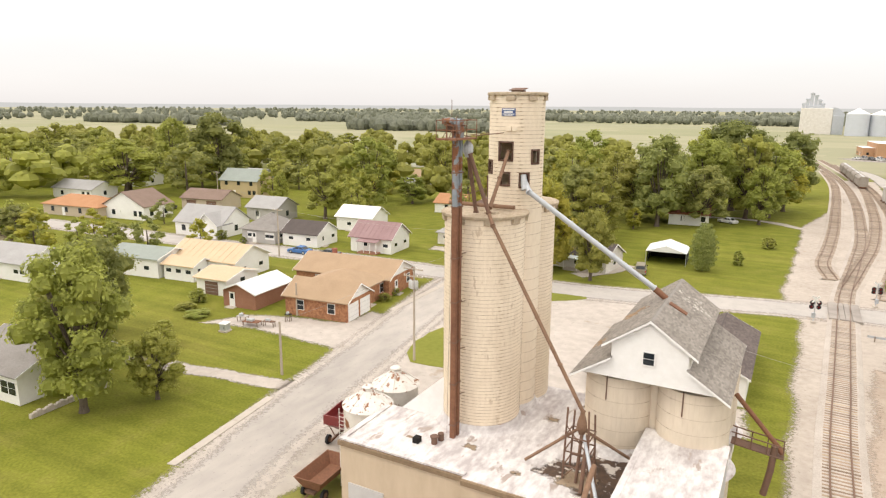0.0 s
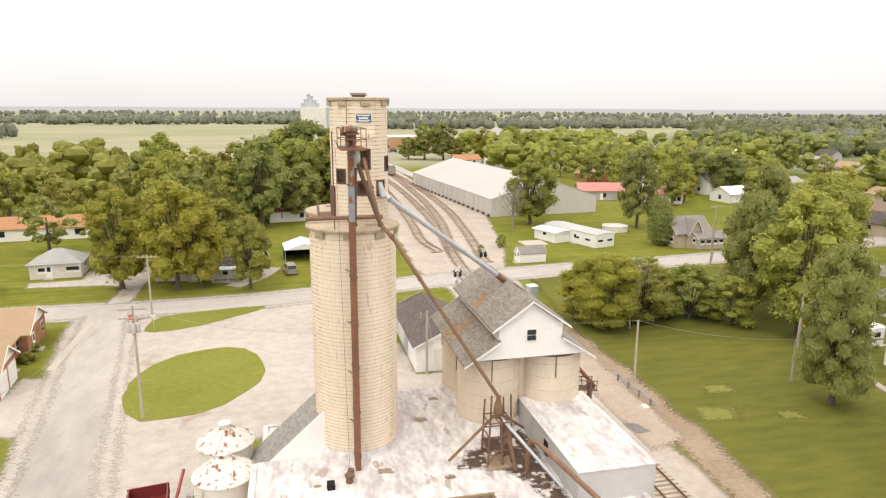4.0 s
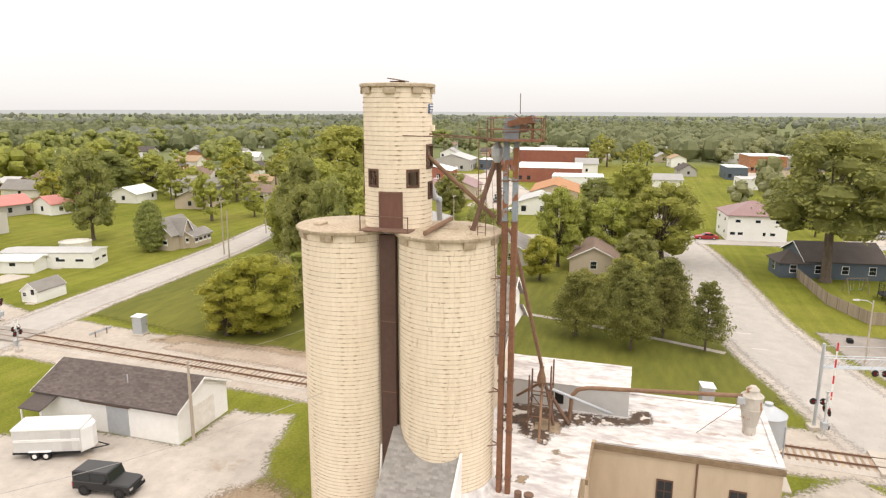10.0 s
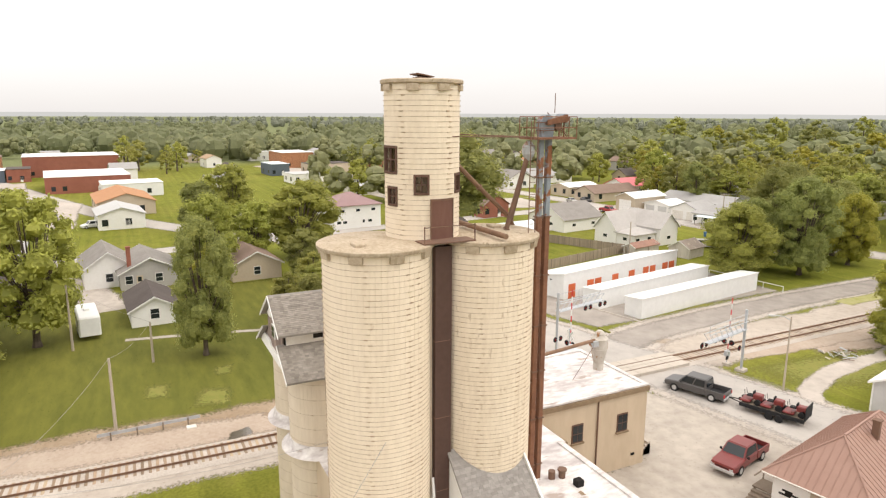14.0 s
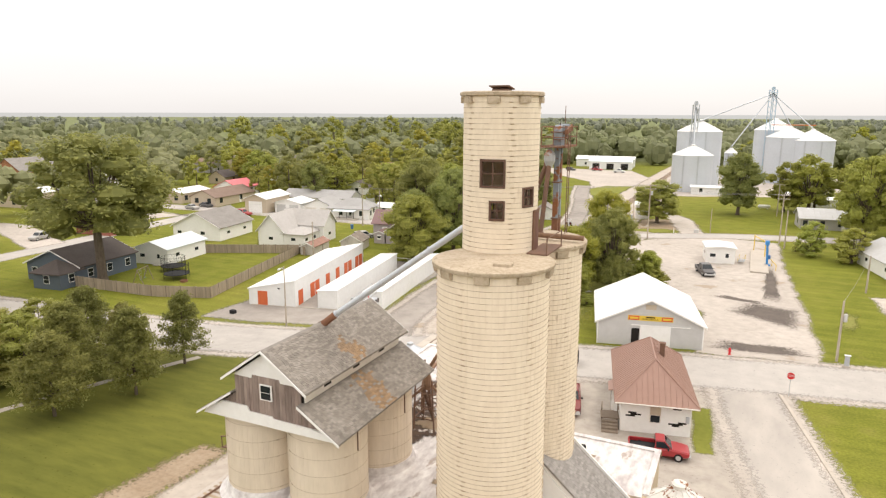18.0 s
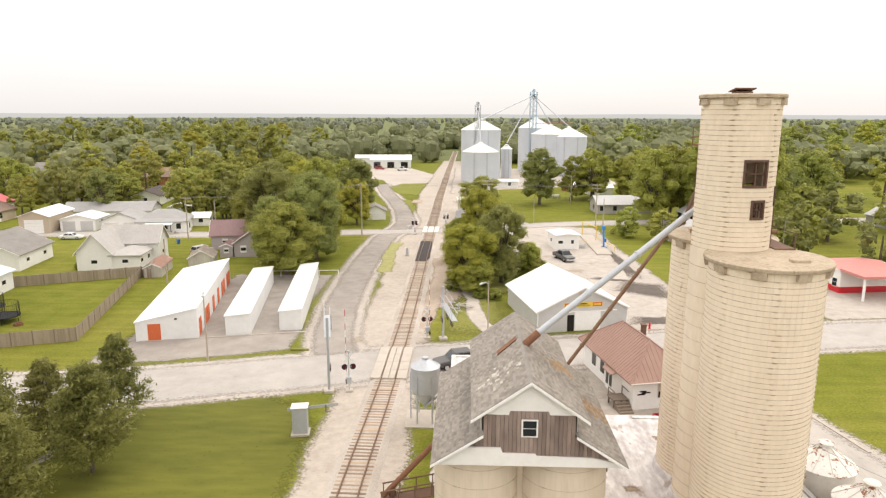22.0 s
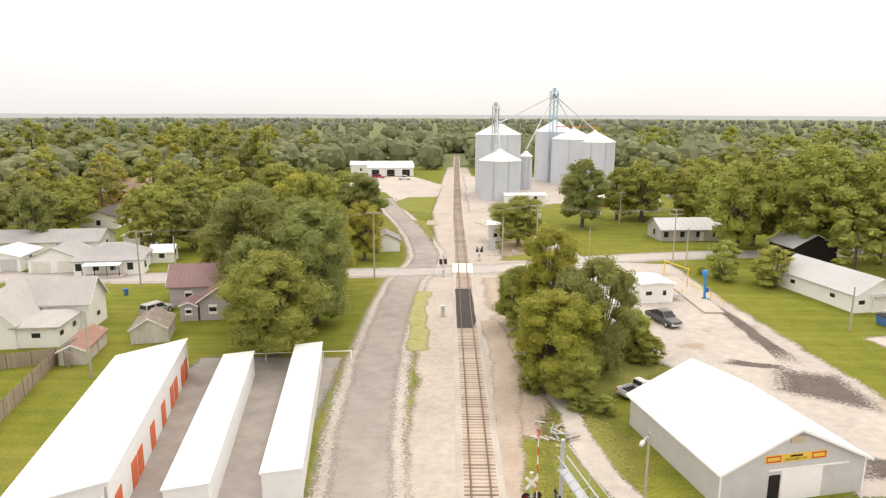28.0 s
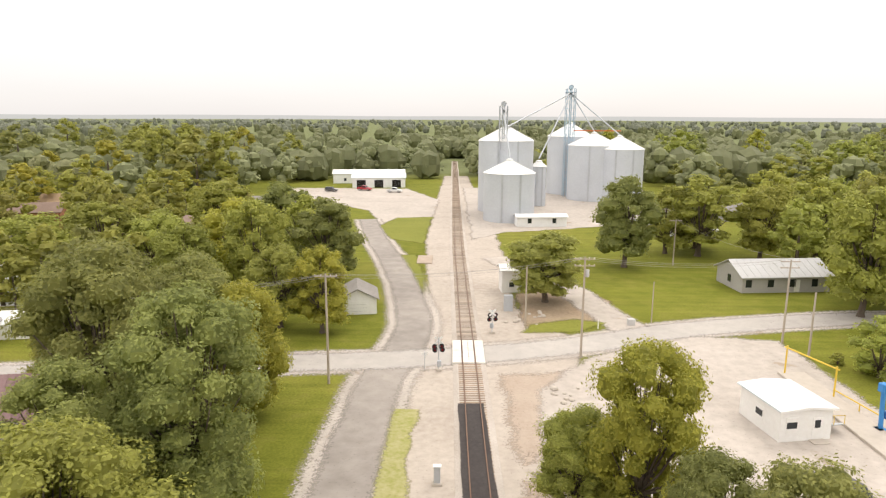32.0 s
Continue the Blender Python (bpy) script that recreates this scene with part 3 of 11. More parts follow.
def feathered(mat, scale=1.3):
    """The same surface, breaking up raggedly towards its edge."""
    if (mat.name, scale) in FEATHER:
        return FEATHER[(mat.name, scale)]
    m = mat.copy()
    m.name = mat.name + " ragged"
    n, l = m.node_tree.nodes, m.node_tree.links
    b, out = n["Principled BSDF"], n["Material Output"]
    at = n.new("ShaderNodeAttribute")
    at.attribute_name = "edge"
    geo = n.new("ShaderNodeNewGeometry")
    no = n.new("ShaderNodeTexNoise")
    no.inputs["Scale"].default_value, no.inputs["Detail"].default_value, no.inputs["Roughness"].default_value = scale, 7, 0.7
    l.new(geo.outputs["Position"], no.inputs["Vector"])
    mr = n.new("ShaderNodeMapRange")
    mr.inputs["From Min"].default_value, mr.inputs["From Max"].default_value = 0.28, 0.72
    l.new(no.outputs["Fac"], mr.inputs["Value"])
    d = n.new("ShaderNodeMath")
    d.operation = "SUBTRACT"
    l.new(mr.outputs[0], d.inputs[0])
    l.new(at.outputs["Fac"], d.inputs[1])
    k = n.new("ShaderNodeMapRange")
    k.inputs["From Min"].default_value, k.inputs["From Max"].default_value = -0.28, 0.28
    l.new(d.outputs[0], k.inputs["Value"])
    tr = n.new("ShaderNodeBsdfTransparent")
    ms = n.new("ShaderNodeMixShader")
    l.new(k.outputs[0], ms.inputs[0])
    l.new(tr.outputs[0], ms.inputs[1])
    l.new(b.outputs[0], ms.inputs[2])
    l.new(ms.outputs[0], out.inputs[0])
    FEATHER[(mat.name, scale)] = m
    return m


def mark_edge(me, values):
    a = me.attributes.new("edge", "FLOAT", "POINT")
    a.data.foreach_set("value", values)


def sheet(name, pts, z, mat, label, category="ground", amp=0.5, step=1.5, round_=0, kind="structure", thick=0.0, soft=0.7, blot=False):
    """A flat patch of ground with a wandering, ragged edge."""
    for _ in range(round_):
        q = []
        for i in range(len(pts)):
            (ax, ay), (bx, by) = pts[i], pts[(i + 1) % len(pts)]
            q += [(ax * 0.75 + bx * 0.25, ay * 0.75 + by * 0.25), (ax * 0.25 + bx * 0.75, ay * 0.25 + by * 0.75)]
        pts = q
    if sum(a[0] * b[1] - b[0] * a[1] for a, b in zip(pts, pts[1:] + pts[:1])) < 0:
        pts = pts[::-1]
    p = wobble(pts, step, amp, True, len(name) + z * 50)
    m = len(p)
    inner, outer = [], []
    for i in range(m):
        a, b = Vector(p[i - 2]), Vector(p[(i + 2) % m])
        d = (b - a).normalized()
        n = Vector((d.y, -d.x)) * (0 if thick else soft)
        inner.append(Vector(p[i]) - n)
        outer.append(Vector(p[i]) + n)
    if blot:
        mid_ = sum((Vector(q) for q in p), Vector((0, 0))) / m
        inner, outer = [mid_ + (Vector(q) - mid_) * 0.35 for q in p], [mid_ + (Vector(q) - mid_) * 1.3 for q in p]
    bm = bmesh.new()
    vs = [bm.verts.new((q.x, q.y, z)) for q in inner]
    es = [bm.edges.new((vs[i], vs[(i + 1) % m])) for i in range(m)]
    bmesh.ops.triangle_fill(bm, edges=es, use_beauty=True)
    if thick:
        for f in bm.faces:
            if f.normal.z < 0:
                f.normal_flip()
        ex = bmesh.ops.extrude_edge_only(bm, edges=[e for e in bm.edges if e.is_boundary])
        for v in ex["geom"]:
            if isinstance(v, bmesh.types.BMVert):
                v.co.z = z - thick
    else:
        vo = [bm.verts.new((q.x, q.y, z)) for q in outer]
        for i in range(m):
            k = (i + 1) % m
            bm.faces.new((vs[i], vo[i], vo[k], vs[k]))
    bm.normal_update()
    for f in bm.faces:
        if f.normal.z < 0:
            f.normal_flip()
    me = bpy.data.meshes.new(name)
    bm.to_mesh(me)
    bm.free()
    if thick:
        me.materials.append(mat)
    else:
        mark_edge(me, [0.0] * m + [1.0] * m)
        me.materials.append(feathered(mat, 3.0 if soft > 0.5 else 4.5))
    return tagged(new(name, me), label, category, "", kind)


def smooth_path(pts, step=2.0):
    """A rounded line through points (Catmull-Rom)."""
    out = []
    p = [Vector((*q, 0)) for q in pts]
    p = [p[0] * 2 - p[1]] + p + [p[-1] * 2 - p[-2]]
    for i in range(1, len(p) - 2):
        k = max(2, int((p[i + 1] - p[i]).length / step))
        for j in range(k):
            t = j / k
            a, b, c, d = p[i - 1], p[i], p[i + 1], p[i + 2]
            out.append(0.5 * (2 * b + (c - a) * t + (2 * a - 5 * b + 4 * c - d) * t * t + (3 * b - a - 3 * c + d) * t ** 3))
    out.append(p[-2])
    return out


def sides(path, off):
    out = []
    for i, q in enumerate(path):
        d = (path[min(i + 1, len(path) - 1)] - path[max(i - 1, 0)]).normalized()
        out.append((q.x + d.y * off, q.y - d.x * off))
    return out


def ribbon(name, pts, width, z, mat, label, category="road", amp=0.3, kind="structure"):
    path = smooth_path(pts)
    soft = min(0.8, width * 0.14)
    cols = [sides(path, o) for o in (-width / 2 - soft, -width / 2 + soft, width / 2 - soft, width / 2 + soft)]
    s = Shape()
    for i in range(len(path)):
        for c in cols:
            w = noise.noise(Vector((c[i][0] * 0.3, c[i][1] * 0.3, 1.7))) * amp
            s.v.append((c[i][0] + w, c[i][1] + w, z))
    s.f = [(4 * i + k, 4 * i + k + 1, 4 * i + 5 + k, 4 * i + 4 + k) for i in range(len(path) - 1) for k in range(3)]
    ob = single(name, s, feathered(mat, 3.0), label, category, kind=kind)
    mark_edge(ob.data, [1.0, 0.0, 0.0, 1.0] * len(path))
    return ob


M["road"] = material("worn pale road", (0.38, 0.35, 0.325), (0.48, 0.445, 0.41), 0.95, big=0.07, fine=0.6, bump=0.05)
NORTH_ST = [(-260, 84), (-120, 91), (-70, 94.6), (-30, 95), (0, 101), (20, 103.6), (57, 106.8), (95, 113), (180, 124)]
WEST_ST = [(-28.4, -5), (-30.2, 6), (-33.0, 20), (-35.8, 31), (-39.0, 46), (-41.2, 60), (-44.6, 80), (-46.5, 93)]
SOUTH_ST = [(150, 33), (84, 19.5), (40, 14.4), (16, 8.6), (4, 5), (-12, 1.4), (-35, -3.6), (-60, -8), (-130, -18)]
YARD_ST = [(11, 4), (13.6, -7), (15.2, -35), (14.8, -69), (13, -80), (12.2, -95), (17, -125), (24, -155), (30, -185)]
SOUTH2_ST = [(160, -68), (110, -72), (60, -72.5), (26, -77), (10, -79), (-8, -83.5), (-25, -90.5), (-48, -95.5), (-72, -97.6), (-160, -108)]
sheet("gravel_yard", [(-38, 44), (-41.5, 66), (-44.5, 88), (-36, 92), (-12, 96.5), (-12.2, 91), (-15, 87.5), (-11.5, 78), (-9.4, 72.8), (-8.9, 64), (-2, 63.3), (-1.5, 57.5), (-8, 56.1), (-11, 54.6), (-17.6, 56.2), (-26, 52), (-31, 40)], 0.010, M["gravel"], "pale gravel yard round the old grain elevator", "yard", 0.7)
ribbon("north_street_verge", NORTH_ST, 8.6, 0.016, M["gravel"], "pale gravel shoulder along the road")
ribbon("north_street", NORTH_ST, 6.6, 0.024, M["road"], "worn pale tarred road through the village")
ribbon("west_street_verge", WEST_ST, 8.2, 0.020, M["gravel"], "pale gravel shoulder along the side road")
ribbon("west_street", WEST_ST, 5.6, 0.028, M["road_grey"], "worn grey side road with pale gravel edges")
ribbon("lane", [(-46.2, 97), (-46.2, 110), (-48.3, 138), (-49, 180)], 3.0, 0.020, M["gravel"], "narrow gravel lane between lawns")
sheet("grass_island", [(-40, 83.4), (-40.3, 88), (-38.5, 90.6), (-30.3, 92.2), (-24.2, 92.4), (-29, 88.4), (-34.5, 84.2)], 0.05, M["grass"], "mown grass island in the gravel yard", "lawn", 0.3, round_=1, thick=0.05)
sheet("grass_island", [(-36.6, 58.4), (-38.6, 66), (-37.6, 71), (-33.5, 75.6), (-28, 76.3), (-25.2, 72), (-24.6, 66.5), (-27.3, 61), (-31.8, 58)], 0.05, M["grass"], "oval mown grass island with dry edges in the gravel yard", "lawn", 0.4, round_=1, thick=0.05)
sheet("railway_gravel", [(1.2, 10), (1.6, 60), (2.2, 95), (0, 104), (-0.6, 112), (0.6, 126), (1.4, 154), (2.2, 178), (12, 222), (14, 300), (26, 300), (25, 236), (30, 170), (20, 122), (15, 106), (14, 92), (13.5, 85), (9.5, 70), (9.2, 45), (9.4, 10)], 0.012, M["gravel_rail"], "broad pale gravel along the railway tracks", "gravel", 0.6)
sheet("railway_gravel", [(10.8, 3), (10.2, -30), (11.7, -56), (11.6, -78), (10.6, -110), (13, -160), (10, -320), (-1, -320), (-4, -170), (-4, -120), (-2.5, -100), (-9, -86), (-7, -74), (-1.5, -58), (0.6, -30), (1.5, 3)], 0.012, M["gravel_rail"], "pale gravel and dirt beside the railway", "gravel", 0.8)
sheet("dirt_bank", [(9.6, 34), (9.4, 62), (11, 84), (13.8, 82), (13.4, 74), (13.6, 60), (13.2, 44), (12, 34)], 0.014, M["dirt"], "bare brown earth beside the railway", "ground", 0.6, 0.8, soft=0.9)
ribbon("yard_street_verge", YARD_ST, 7.4, 0.020, M["gravel"], "pale gravel edge of the narrow street")
ribbon("yard_street", YARD_ST, 4.9, 0.032, M["asphalt"], "patched grey asphalt street beside the railway")
ribbon("south_street_verge", SOUTH_ST, 11.4, 0.016, M["gravel"], "pale dusty shoulder of the main road")
ribbon("south_street", SOUTH_ST, 9.0, 0.036, M["road"], "wide worn pale concrete road over the railway")
ribbon("south_cross_street_verge", SOUTH2_ST, 7.6, 0.018, M["gravel"], "pale gravel shoulder of the road")
ribbon("south_cross_street", SOUTH2_ST, 5.6, 0.040, M["road"], "worn pale road crossing the railway")
sheet("storage_lot", [(39, 7), (36, -35), (19.5, -35.5), (19.3, -12), (17.6, -6), (17.5, 1.5), (30, 5.5)], 0.014, M["asphalt"], "cracked grey asphalt lot round the storage sheds", "lot", 0.3)
sheet("scale_lot", [(-24, -7.5), (-37, -9), (-37, -30), (-35.3, -60), (-35, -86), (-24, -88), (-10, -80), (-2.5, -70), (-1, -58), (-10, -46), (-16.6, -36), (-23.5, -25)], 0.022, M["gravel"], "pale gravel lot with dark spilled patches", "lot", 0.7)
sheet("spill", [(-25.5, -10), (-36, -11), (-34, -14), (-27, -13)], 0.030, M["spill"], "dark spill on gravel", "stain", 0.5, 0.9, blot=True)
sheet("spill", [(-27, -27), (-35, -22), (-36, -31), (-30, -33)], 0.030, M["spill"], "dark spill on gravel", "stain", 0.5, 0.9, blot=True)
sheet("spill", [(-31.4, -36), (-33.8, -36), (-33.6, -58), (-32.2, -58)], 0.030, M["spill"], "dark spill on gravel", "stain", 0.5, 0.9, blot=True)
sheet("spill", [(-24.4, -34.4), (-31.5, -32.6), (-31, -34.2), (-26, -35.8)], 0.031, M["spill"], "dark spill on gravel", "stain", 0.3, 0.9, blot=True)
sheet("station_lot", [(-46.6, -44), (-47.4, -28), (-53.5, -13), (-95, -19), (-95, -42), (-66, -48), (-56, -46)], 0.022, M["gravel"], "pale gravel forecourt of the small station", "lot", 0.5)
sheet("bin_yard", [(2, -155), (-6, -165), (-25, -172), (-64, -190), (-68, -262), (2, -268)], 0.016, M["gravel"], "pale gravel yard under the steel grain bins", "yard", 0.8)
sheet("far_yard", [(13, -165), (11, -228), (24, -263), (70, -264), (60, -236), (32, -202), (24, -172)], 0.016, M["gravel"], "pale gravel yard before the long white shed", "yard", 0.8)
sheet("garage_drive", [(-43.8, 57), (-47, 57.6), (-58, 58.2), (-66, 56.4), (-62.6, 61.6), (-58, 63.6), (-49.6, 65.4), (-49.3, 71.4), (-46, 70.5)], 0.018, M["gravel"], "pale gravel drive before the brick garage", "drive", 0.4)
ribbon("farm_track", [(-43, 46.8), (-55, 45), (-66, 43), (-84, 40)], 2.2, 0.020, M["gravel"], "pale two-wheel track through the lawn", amp=0.5)
ribbon("house_drive", [(-31, 104), (-27, 110), (-25, 116)], 3.2, 0.020, M["gravel"], "gravel drive to the carport", amp=0.6)
sheet("small_house_drive", [(-45.4, 106), (-46, 118), (-52, 123), (-55.5, 119), (-55, 113.4), (-62.5, 112.8), (-62, 109.5), (-51, 109)], 0.019, M["gravel"], "pale gravel drive by the small house", "drive", 0.4)
ribbon("gravel_loop", [(2, 172), (-4, 178), (-14, 181), (-22, 178), (-30, 182)], 2.6, 0.020, M["gravel"], "pale gravel loop drive", amp=0.4)
ribbon("east_drive", [(76, 113), (79, 92), (78, 72), (70, 63), (62, 60), (52, 58)], 5.5, 0.020, M["gravel"], "pale gravel drive between houses", amp=0.6)
ribbon("east_street", [(78, 110), (84, 80), (92, 50), (98, 15), (104, -30), (110, -74)], 6.0, 0.022, M["road"], "worn village street")
ribbon("town_street", [(98, 30), (150, 60), (260, 100)], 7.0, 0.024, M["road"], "town street")
ribbon("feed_drive", [(-9.5, -2.5), (-6.2, -7.5), (-4.9, -14), (-4.6, -21), (-4.4, -27), (-6.4, -30)], 2.2, 0.020, M["gravel"], "curving gravel track beside the feed store", amp=0.5)
sheet("office_lot", [(-10, 3), (-27, 0.5), (-30, 8), (-33.4, 26), (-35, 44), (-26, 40), (-25.5, 31), (-10.6, 31), (-10.4, 19.5), (-3, 18.8), (2, 12)], 0.013, M["paving"], "pale worn paving beside the office and elevator", "lot", 0.4)
ribbon("verge_strip", [(11.3, -65), (11.6, -58), (11.4, -50), (10.9, -43), (10.6, -38)], 2.4, 0.034, M["lawn_weedy"], "dry grass strip between street and railway", "verge", 0.7)
ribbon("dirt_strip", [(1.9, -50), (0.9, -42), (0.6, -34), (0.9, -26), (1.7, -17), (2.4, -7)], 2.8, 0.020, M["dirt_pale"], "grey brown dirt beside the rails", "ground", 0.8)
sheet("dry_verge", [(-17.6, -33), (-16.8, -37.6), (-12, -40), (-3, -52), (-1.4, -44), (-1.2, -28), (-3.4, -23.5), (-8, -23.6), (-13.6, -28.4)], 0.017, M["lawn_dry"], "dry brown undergrowth below the trees", "verge", 0.6, soft=1.4)
sheet("bare_ground", [(1.4, -17), (1.2, -52), (-1.8, -54), (-3.2, -44), (-3.6, -30), (-2.6, -22), (-0.6, -16)], 0.0185, M["dirt_pale"], "bare brown earth between rails and trees", "ground", 0.5, soft=0.9)
sheet("dry_verge", [(-0.5, -4), (-1.6, -22), (-4.5, -25), (-9, -22), (-9.5, -12), (-6, -3.5)], 0.016, M["lawn_dry"], "patchy dry grass corner", "verge", 0.8, blot=True, soft=1.6)
ribbon("garden_path", [(38, 56), (36.2, 46), (33.6, 36), (30.4, 26.6), (28.6, 21.6), (27.4, 18.6)], 0.95, 0.018, M["paving"], "narrow pale concrete path across the lawn", "path", amp=0.05)
for k_, (x_, y_) in enumerate(((52.6, 18.6), (46.6, 17.6), (41.0, 16.7), (35.5, 15.6), (30.0, 14.6))):
    single("parking_line", Shape().box(x_ - 0.06, y_ - 0.9, 0.030, x_ + 0.06, y_ + 0.9, 0.043), M["white_dirty"], "worn white parking line on the road", "road marking", kind="structure")
sheet("church_lot", [(136, -50), (133, -66), (112, -60), (99, -62), (98, -73), (106, -80), (114, -50), (117, -40)], 0.03, M["gravel"], "open pale gravel lot in the town", "lot", 0.5)
sheet("store_lot", [(178, 118), (206, 92), (232, 96), (232, 124), (300, 132), (300, 152), (266, 160), (262, 128), (234, 128), (212, 150), (198, 126)], 0.03, M["gravel"], "pale car park before the stores", "lot", 0.5)
sheet("town_lot", [(128, 66), (176, 66), (200, 82), (250, 88), (248, 98), (200, 96), (160, 78), (134, 78)], 0.034, M["gravel"], "pale parking street of the town", "lot", 0.5)
sheet("shop_street", [(300, -6), (250, -16), (196, -18), (130, -22), (104, -12), (104, -20), (132, -31), (198, -27), (236, -42), (270, -42), (270, -28), (304, -14)], 0.034, M["gravel"], "pale street and parking before the shops", "lot", 0.4)
sheet("school_lot", [(18, 432), (34, 444), (60, 428), (46, 406), (24, 416)], 0.03, M["asphalt"], "grey school car park", "lot", 0.4)
ribbon("school_road", [(14, 372), (26, 332), (29, 275), (31, 240)], 5.0, 0.02, M["road"], "narrow road beside the railway")
sheet("grass_plot", [(11.8, -90), (11.3, -118), (14, -138), (19, -138), (15.2, -112), (13.5, -96)], 0.03, M["grass"], "mown grass triangle", "lawn", 0.4)
sheet("grass_plot", [(13, -150), (12, -190), (22, -188), (26, -172), (21, -156)], 0.03, M["grass"], "patchy grass plot", "lawn", 0.6)
ribbon("bin_drive", [(-2, -136), (-7.5, -121), (-12.2, -112), (-14.6, -102), (-17.8, -88)], 5.6, 0.032, M["gravel"], "pale gravel drive curving to the bin yard", amp=0.6)
sheet("worn_earth", [(1.2, -73.8), (-6.6, -74.8), (-5.6, -64), (-1.5, -57), (1.3, -55)], 0.0195, M["dirt_pale"], "trampled dirt and weeds beside the rails", "ground", 0.7, soft=1.0)
single("old_slab", Shape().bev(10.6, -136.6, 0, 13.6, -129.6, 0.2, 0.04), M["dirt_pale"], "old weathered concrete slab in the grass", "slab")
for x_, y_, w_, h_, m_ in ((-1.5, -98.6, 0.65, 2.4, "galv"), (-17.9, -92.3, 0.5, 0.9, "grey_metal")):
    single("utility_box", Shape().bev(x_ - w_, y_ - 0.35, 0, x_ + w_, y_ + 0.35, h_, 0.04), M[m_], "pale grey steel utility box on the verge", "utility box")
for x_, y_, h_ in ((-13.0, -90.6, 1.1), (-20.9, -93.0, 6.0)):
    single("post", Shape().cyl((x_, y_, 0), (x_, y_, h_), 0.09, 0.07, n=8), M["white" if h_ < 2 else "pole"], "short white marker post on the lawn" if h_ < 2 else "plain wooden post on the lawn", "post")
rk = random.Random(31)
for x_, y_, n_ in ((-2.6, -93.4, 6), (-5.9, -96.4, 7), (-5.0, -68.4, 9)):
    for k in range(n_):
        sx_, sy_, r_ = x_ + rk.gauss(0, 0.8), y_ + rk.gauss(0, 0.8), rk.uniform(0.18, 0.5)
        single("rock", Shape().lathe((sx_, sy_), [(r_ * 0.8, -0.02), (r_, r_ * 0.25), (r_ * 0.75, r_ * 0.6), (r_ * 0.25, r_ * 0.75), (0, r_ * 0.76)], rk.randint(5, 7)), M["concrete"], "rough pale rock on bare earth", "rock", "rocks by the tracks")
sheet("tree_island", [(-3, -91), (-3.5, -108), (-14, -112), (-18, -104), (-13, -93), (-7, -89.5)], 0.03, M["dirt"], "bare earth and grass round the tree", "verge", 0.6)
sheet("grass_island", [(-2.4, -88.5), (-4, -92), (-10.5, -94.5), (-14.5, -93), (-10, -88.8)], 0.045, M["grass"], "small grass island", "lawn", 0.3)
sheet("asphalt_patch", [(6.2, -66), (3.7, -66), (3.4, -49), (4, -46), (6, -46)], 0.25, M["asphalt_new"], "fresh black asphalt patch between the rails", "patch", 0.1, soft=0.08)

sheet("east_lawn", [(10, 22), (11.5, 17), (18, 12.5), (40, 17), (60, 21), (62, 98), (40, 101), (17, 100), (15, 84), (13, 72), (12.5, 50), (9.6, 36)], 0.004, M["grass_long"], "uneven olive grass east of the railway", "lawn", 0.6, soft=1.2)

sheet("weedy_verge", [(-30.5, 31.5), (-28.6, 37.5), (-26.2, 36.5), (-25.2, 33), (-24.8, 30), (-27, 28.2)], 0.024, M["lawn_dry"], "weedy grass strip beside the old wagons", "verge", 0.4, soft=0.5)
sheet("weed_patch", [(-18.2, 56.2), (-16, 57.6), (-13, 56.8), (-11.2, 54), (-12.4, 51), (-17, 52.4)], 0.026, M["dirt"], "brown dead weeds at the silo foot", "verge", 0.7, 0.8, soft=0.8, blot=True)
sheet("office_verge", [(-24.8, 8.6), (-26.4, 8.2), (-27.2, 17.2), (-25.6, 17.6)], 0.024, M["grass"], "strip of rough grass beside the office", "verge", 0.25, 0.6, soft=0.3)
M["wet"] = material("wet mud", (0.14, 0.12, 0.1), (0.1, 0.085, 0.07), 0.12, big=0.4, fine=2, bump=0.02, spec=0.6)
sheet("dirt_band", [(9.3, 81), (11.9, 80), (11.9, 66), (11.5, 56), (11.0, 45), (7.0, 43.6), (7.1, 53), (8.3, 65)], 0.0165, M["dirt_pale"], "scraped brown dirt beside the railway", "ground", 0.6, soft=0.8)
sheet("puddle", [(6.9, 48.6), (8.2, 48.2), (8.8, 46.6), (7.4, 46.6)], 0.021, M["wet"], "shallow puddle in the dirt", "puddle", 0.25, 0.5, soft=0.2)
single("drain_piece", Shape().bev(10.5, 50.7, 0, 11.1, 51.5, 0.16, 0.04), M["white_dirty"], "broken white plastic piece on the dirt", "scrap")
# railway
MAIN = [(4.6, -420), (5.3, -173), (5.1, -115), (4.8, -76), (4.7, -50), (4.4, -14), (4.5, 11), (4.9, 29), (5.3, 57), (6.0, 73), (6.8, 90), (7.6, 107), (8.5, 118), (10.8, 139), (13.4, 169), (15.4, 232), (13.8, 297), (6, 390)]
SIDE_A = [(8.5, 117), (11.2, 134), (15, 160), (18.2, 202), (19.8, 272), (17, 330), (9, 410)]
SIDE_B = [(13.0, 112), (14.4, 122), (17.6, 145), (21, 179), (22.4, 232), (21, 290), (14, 380)]
SIDE_C = [(6.5, 122), (5.4, 134), (6.9, 153), (9, 190), (11.5, 271), (9, 340)]
part_ties, joined_ties = [], Shape()


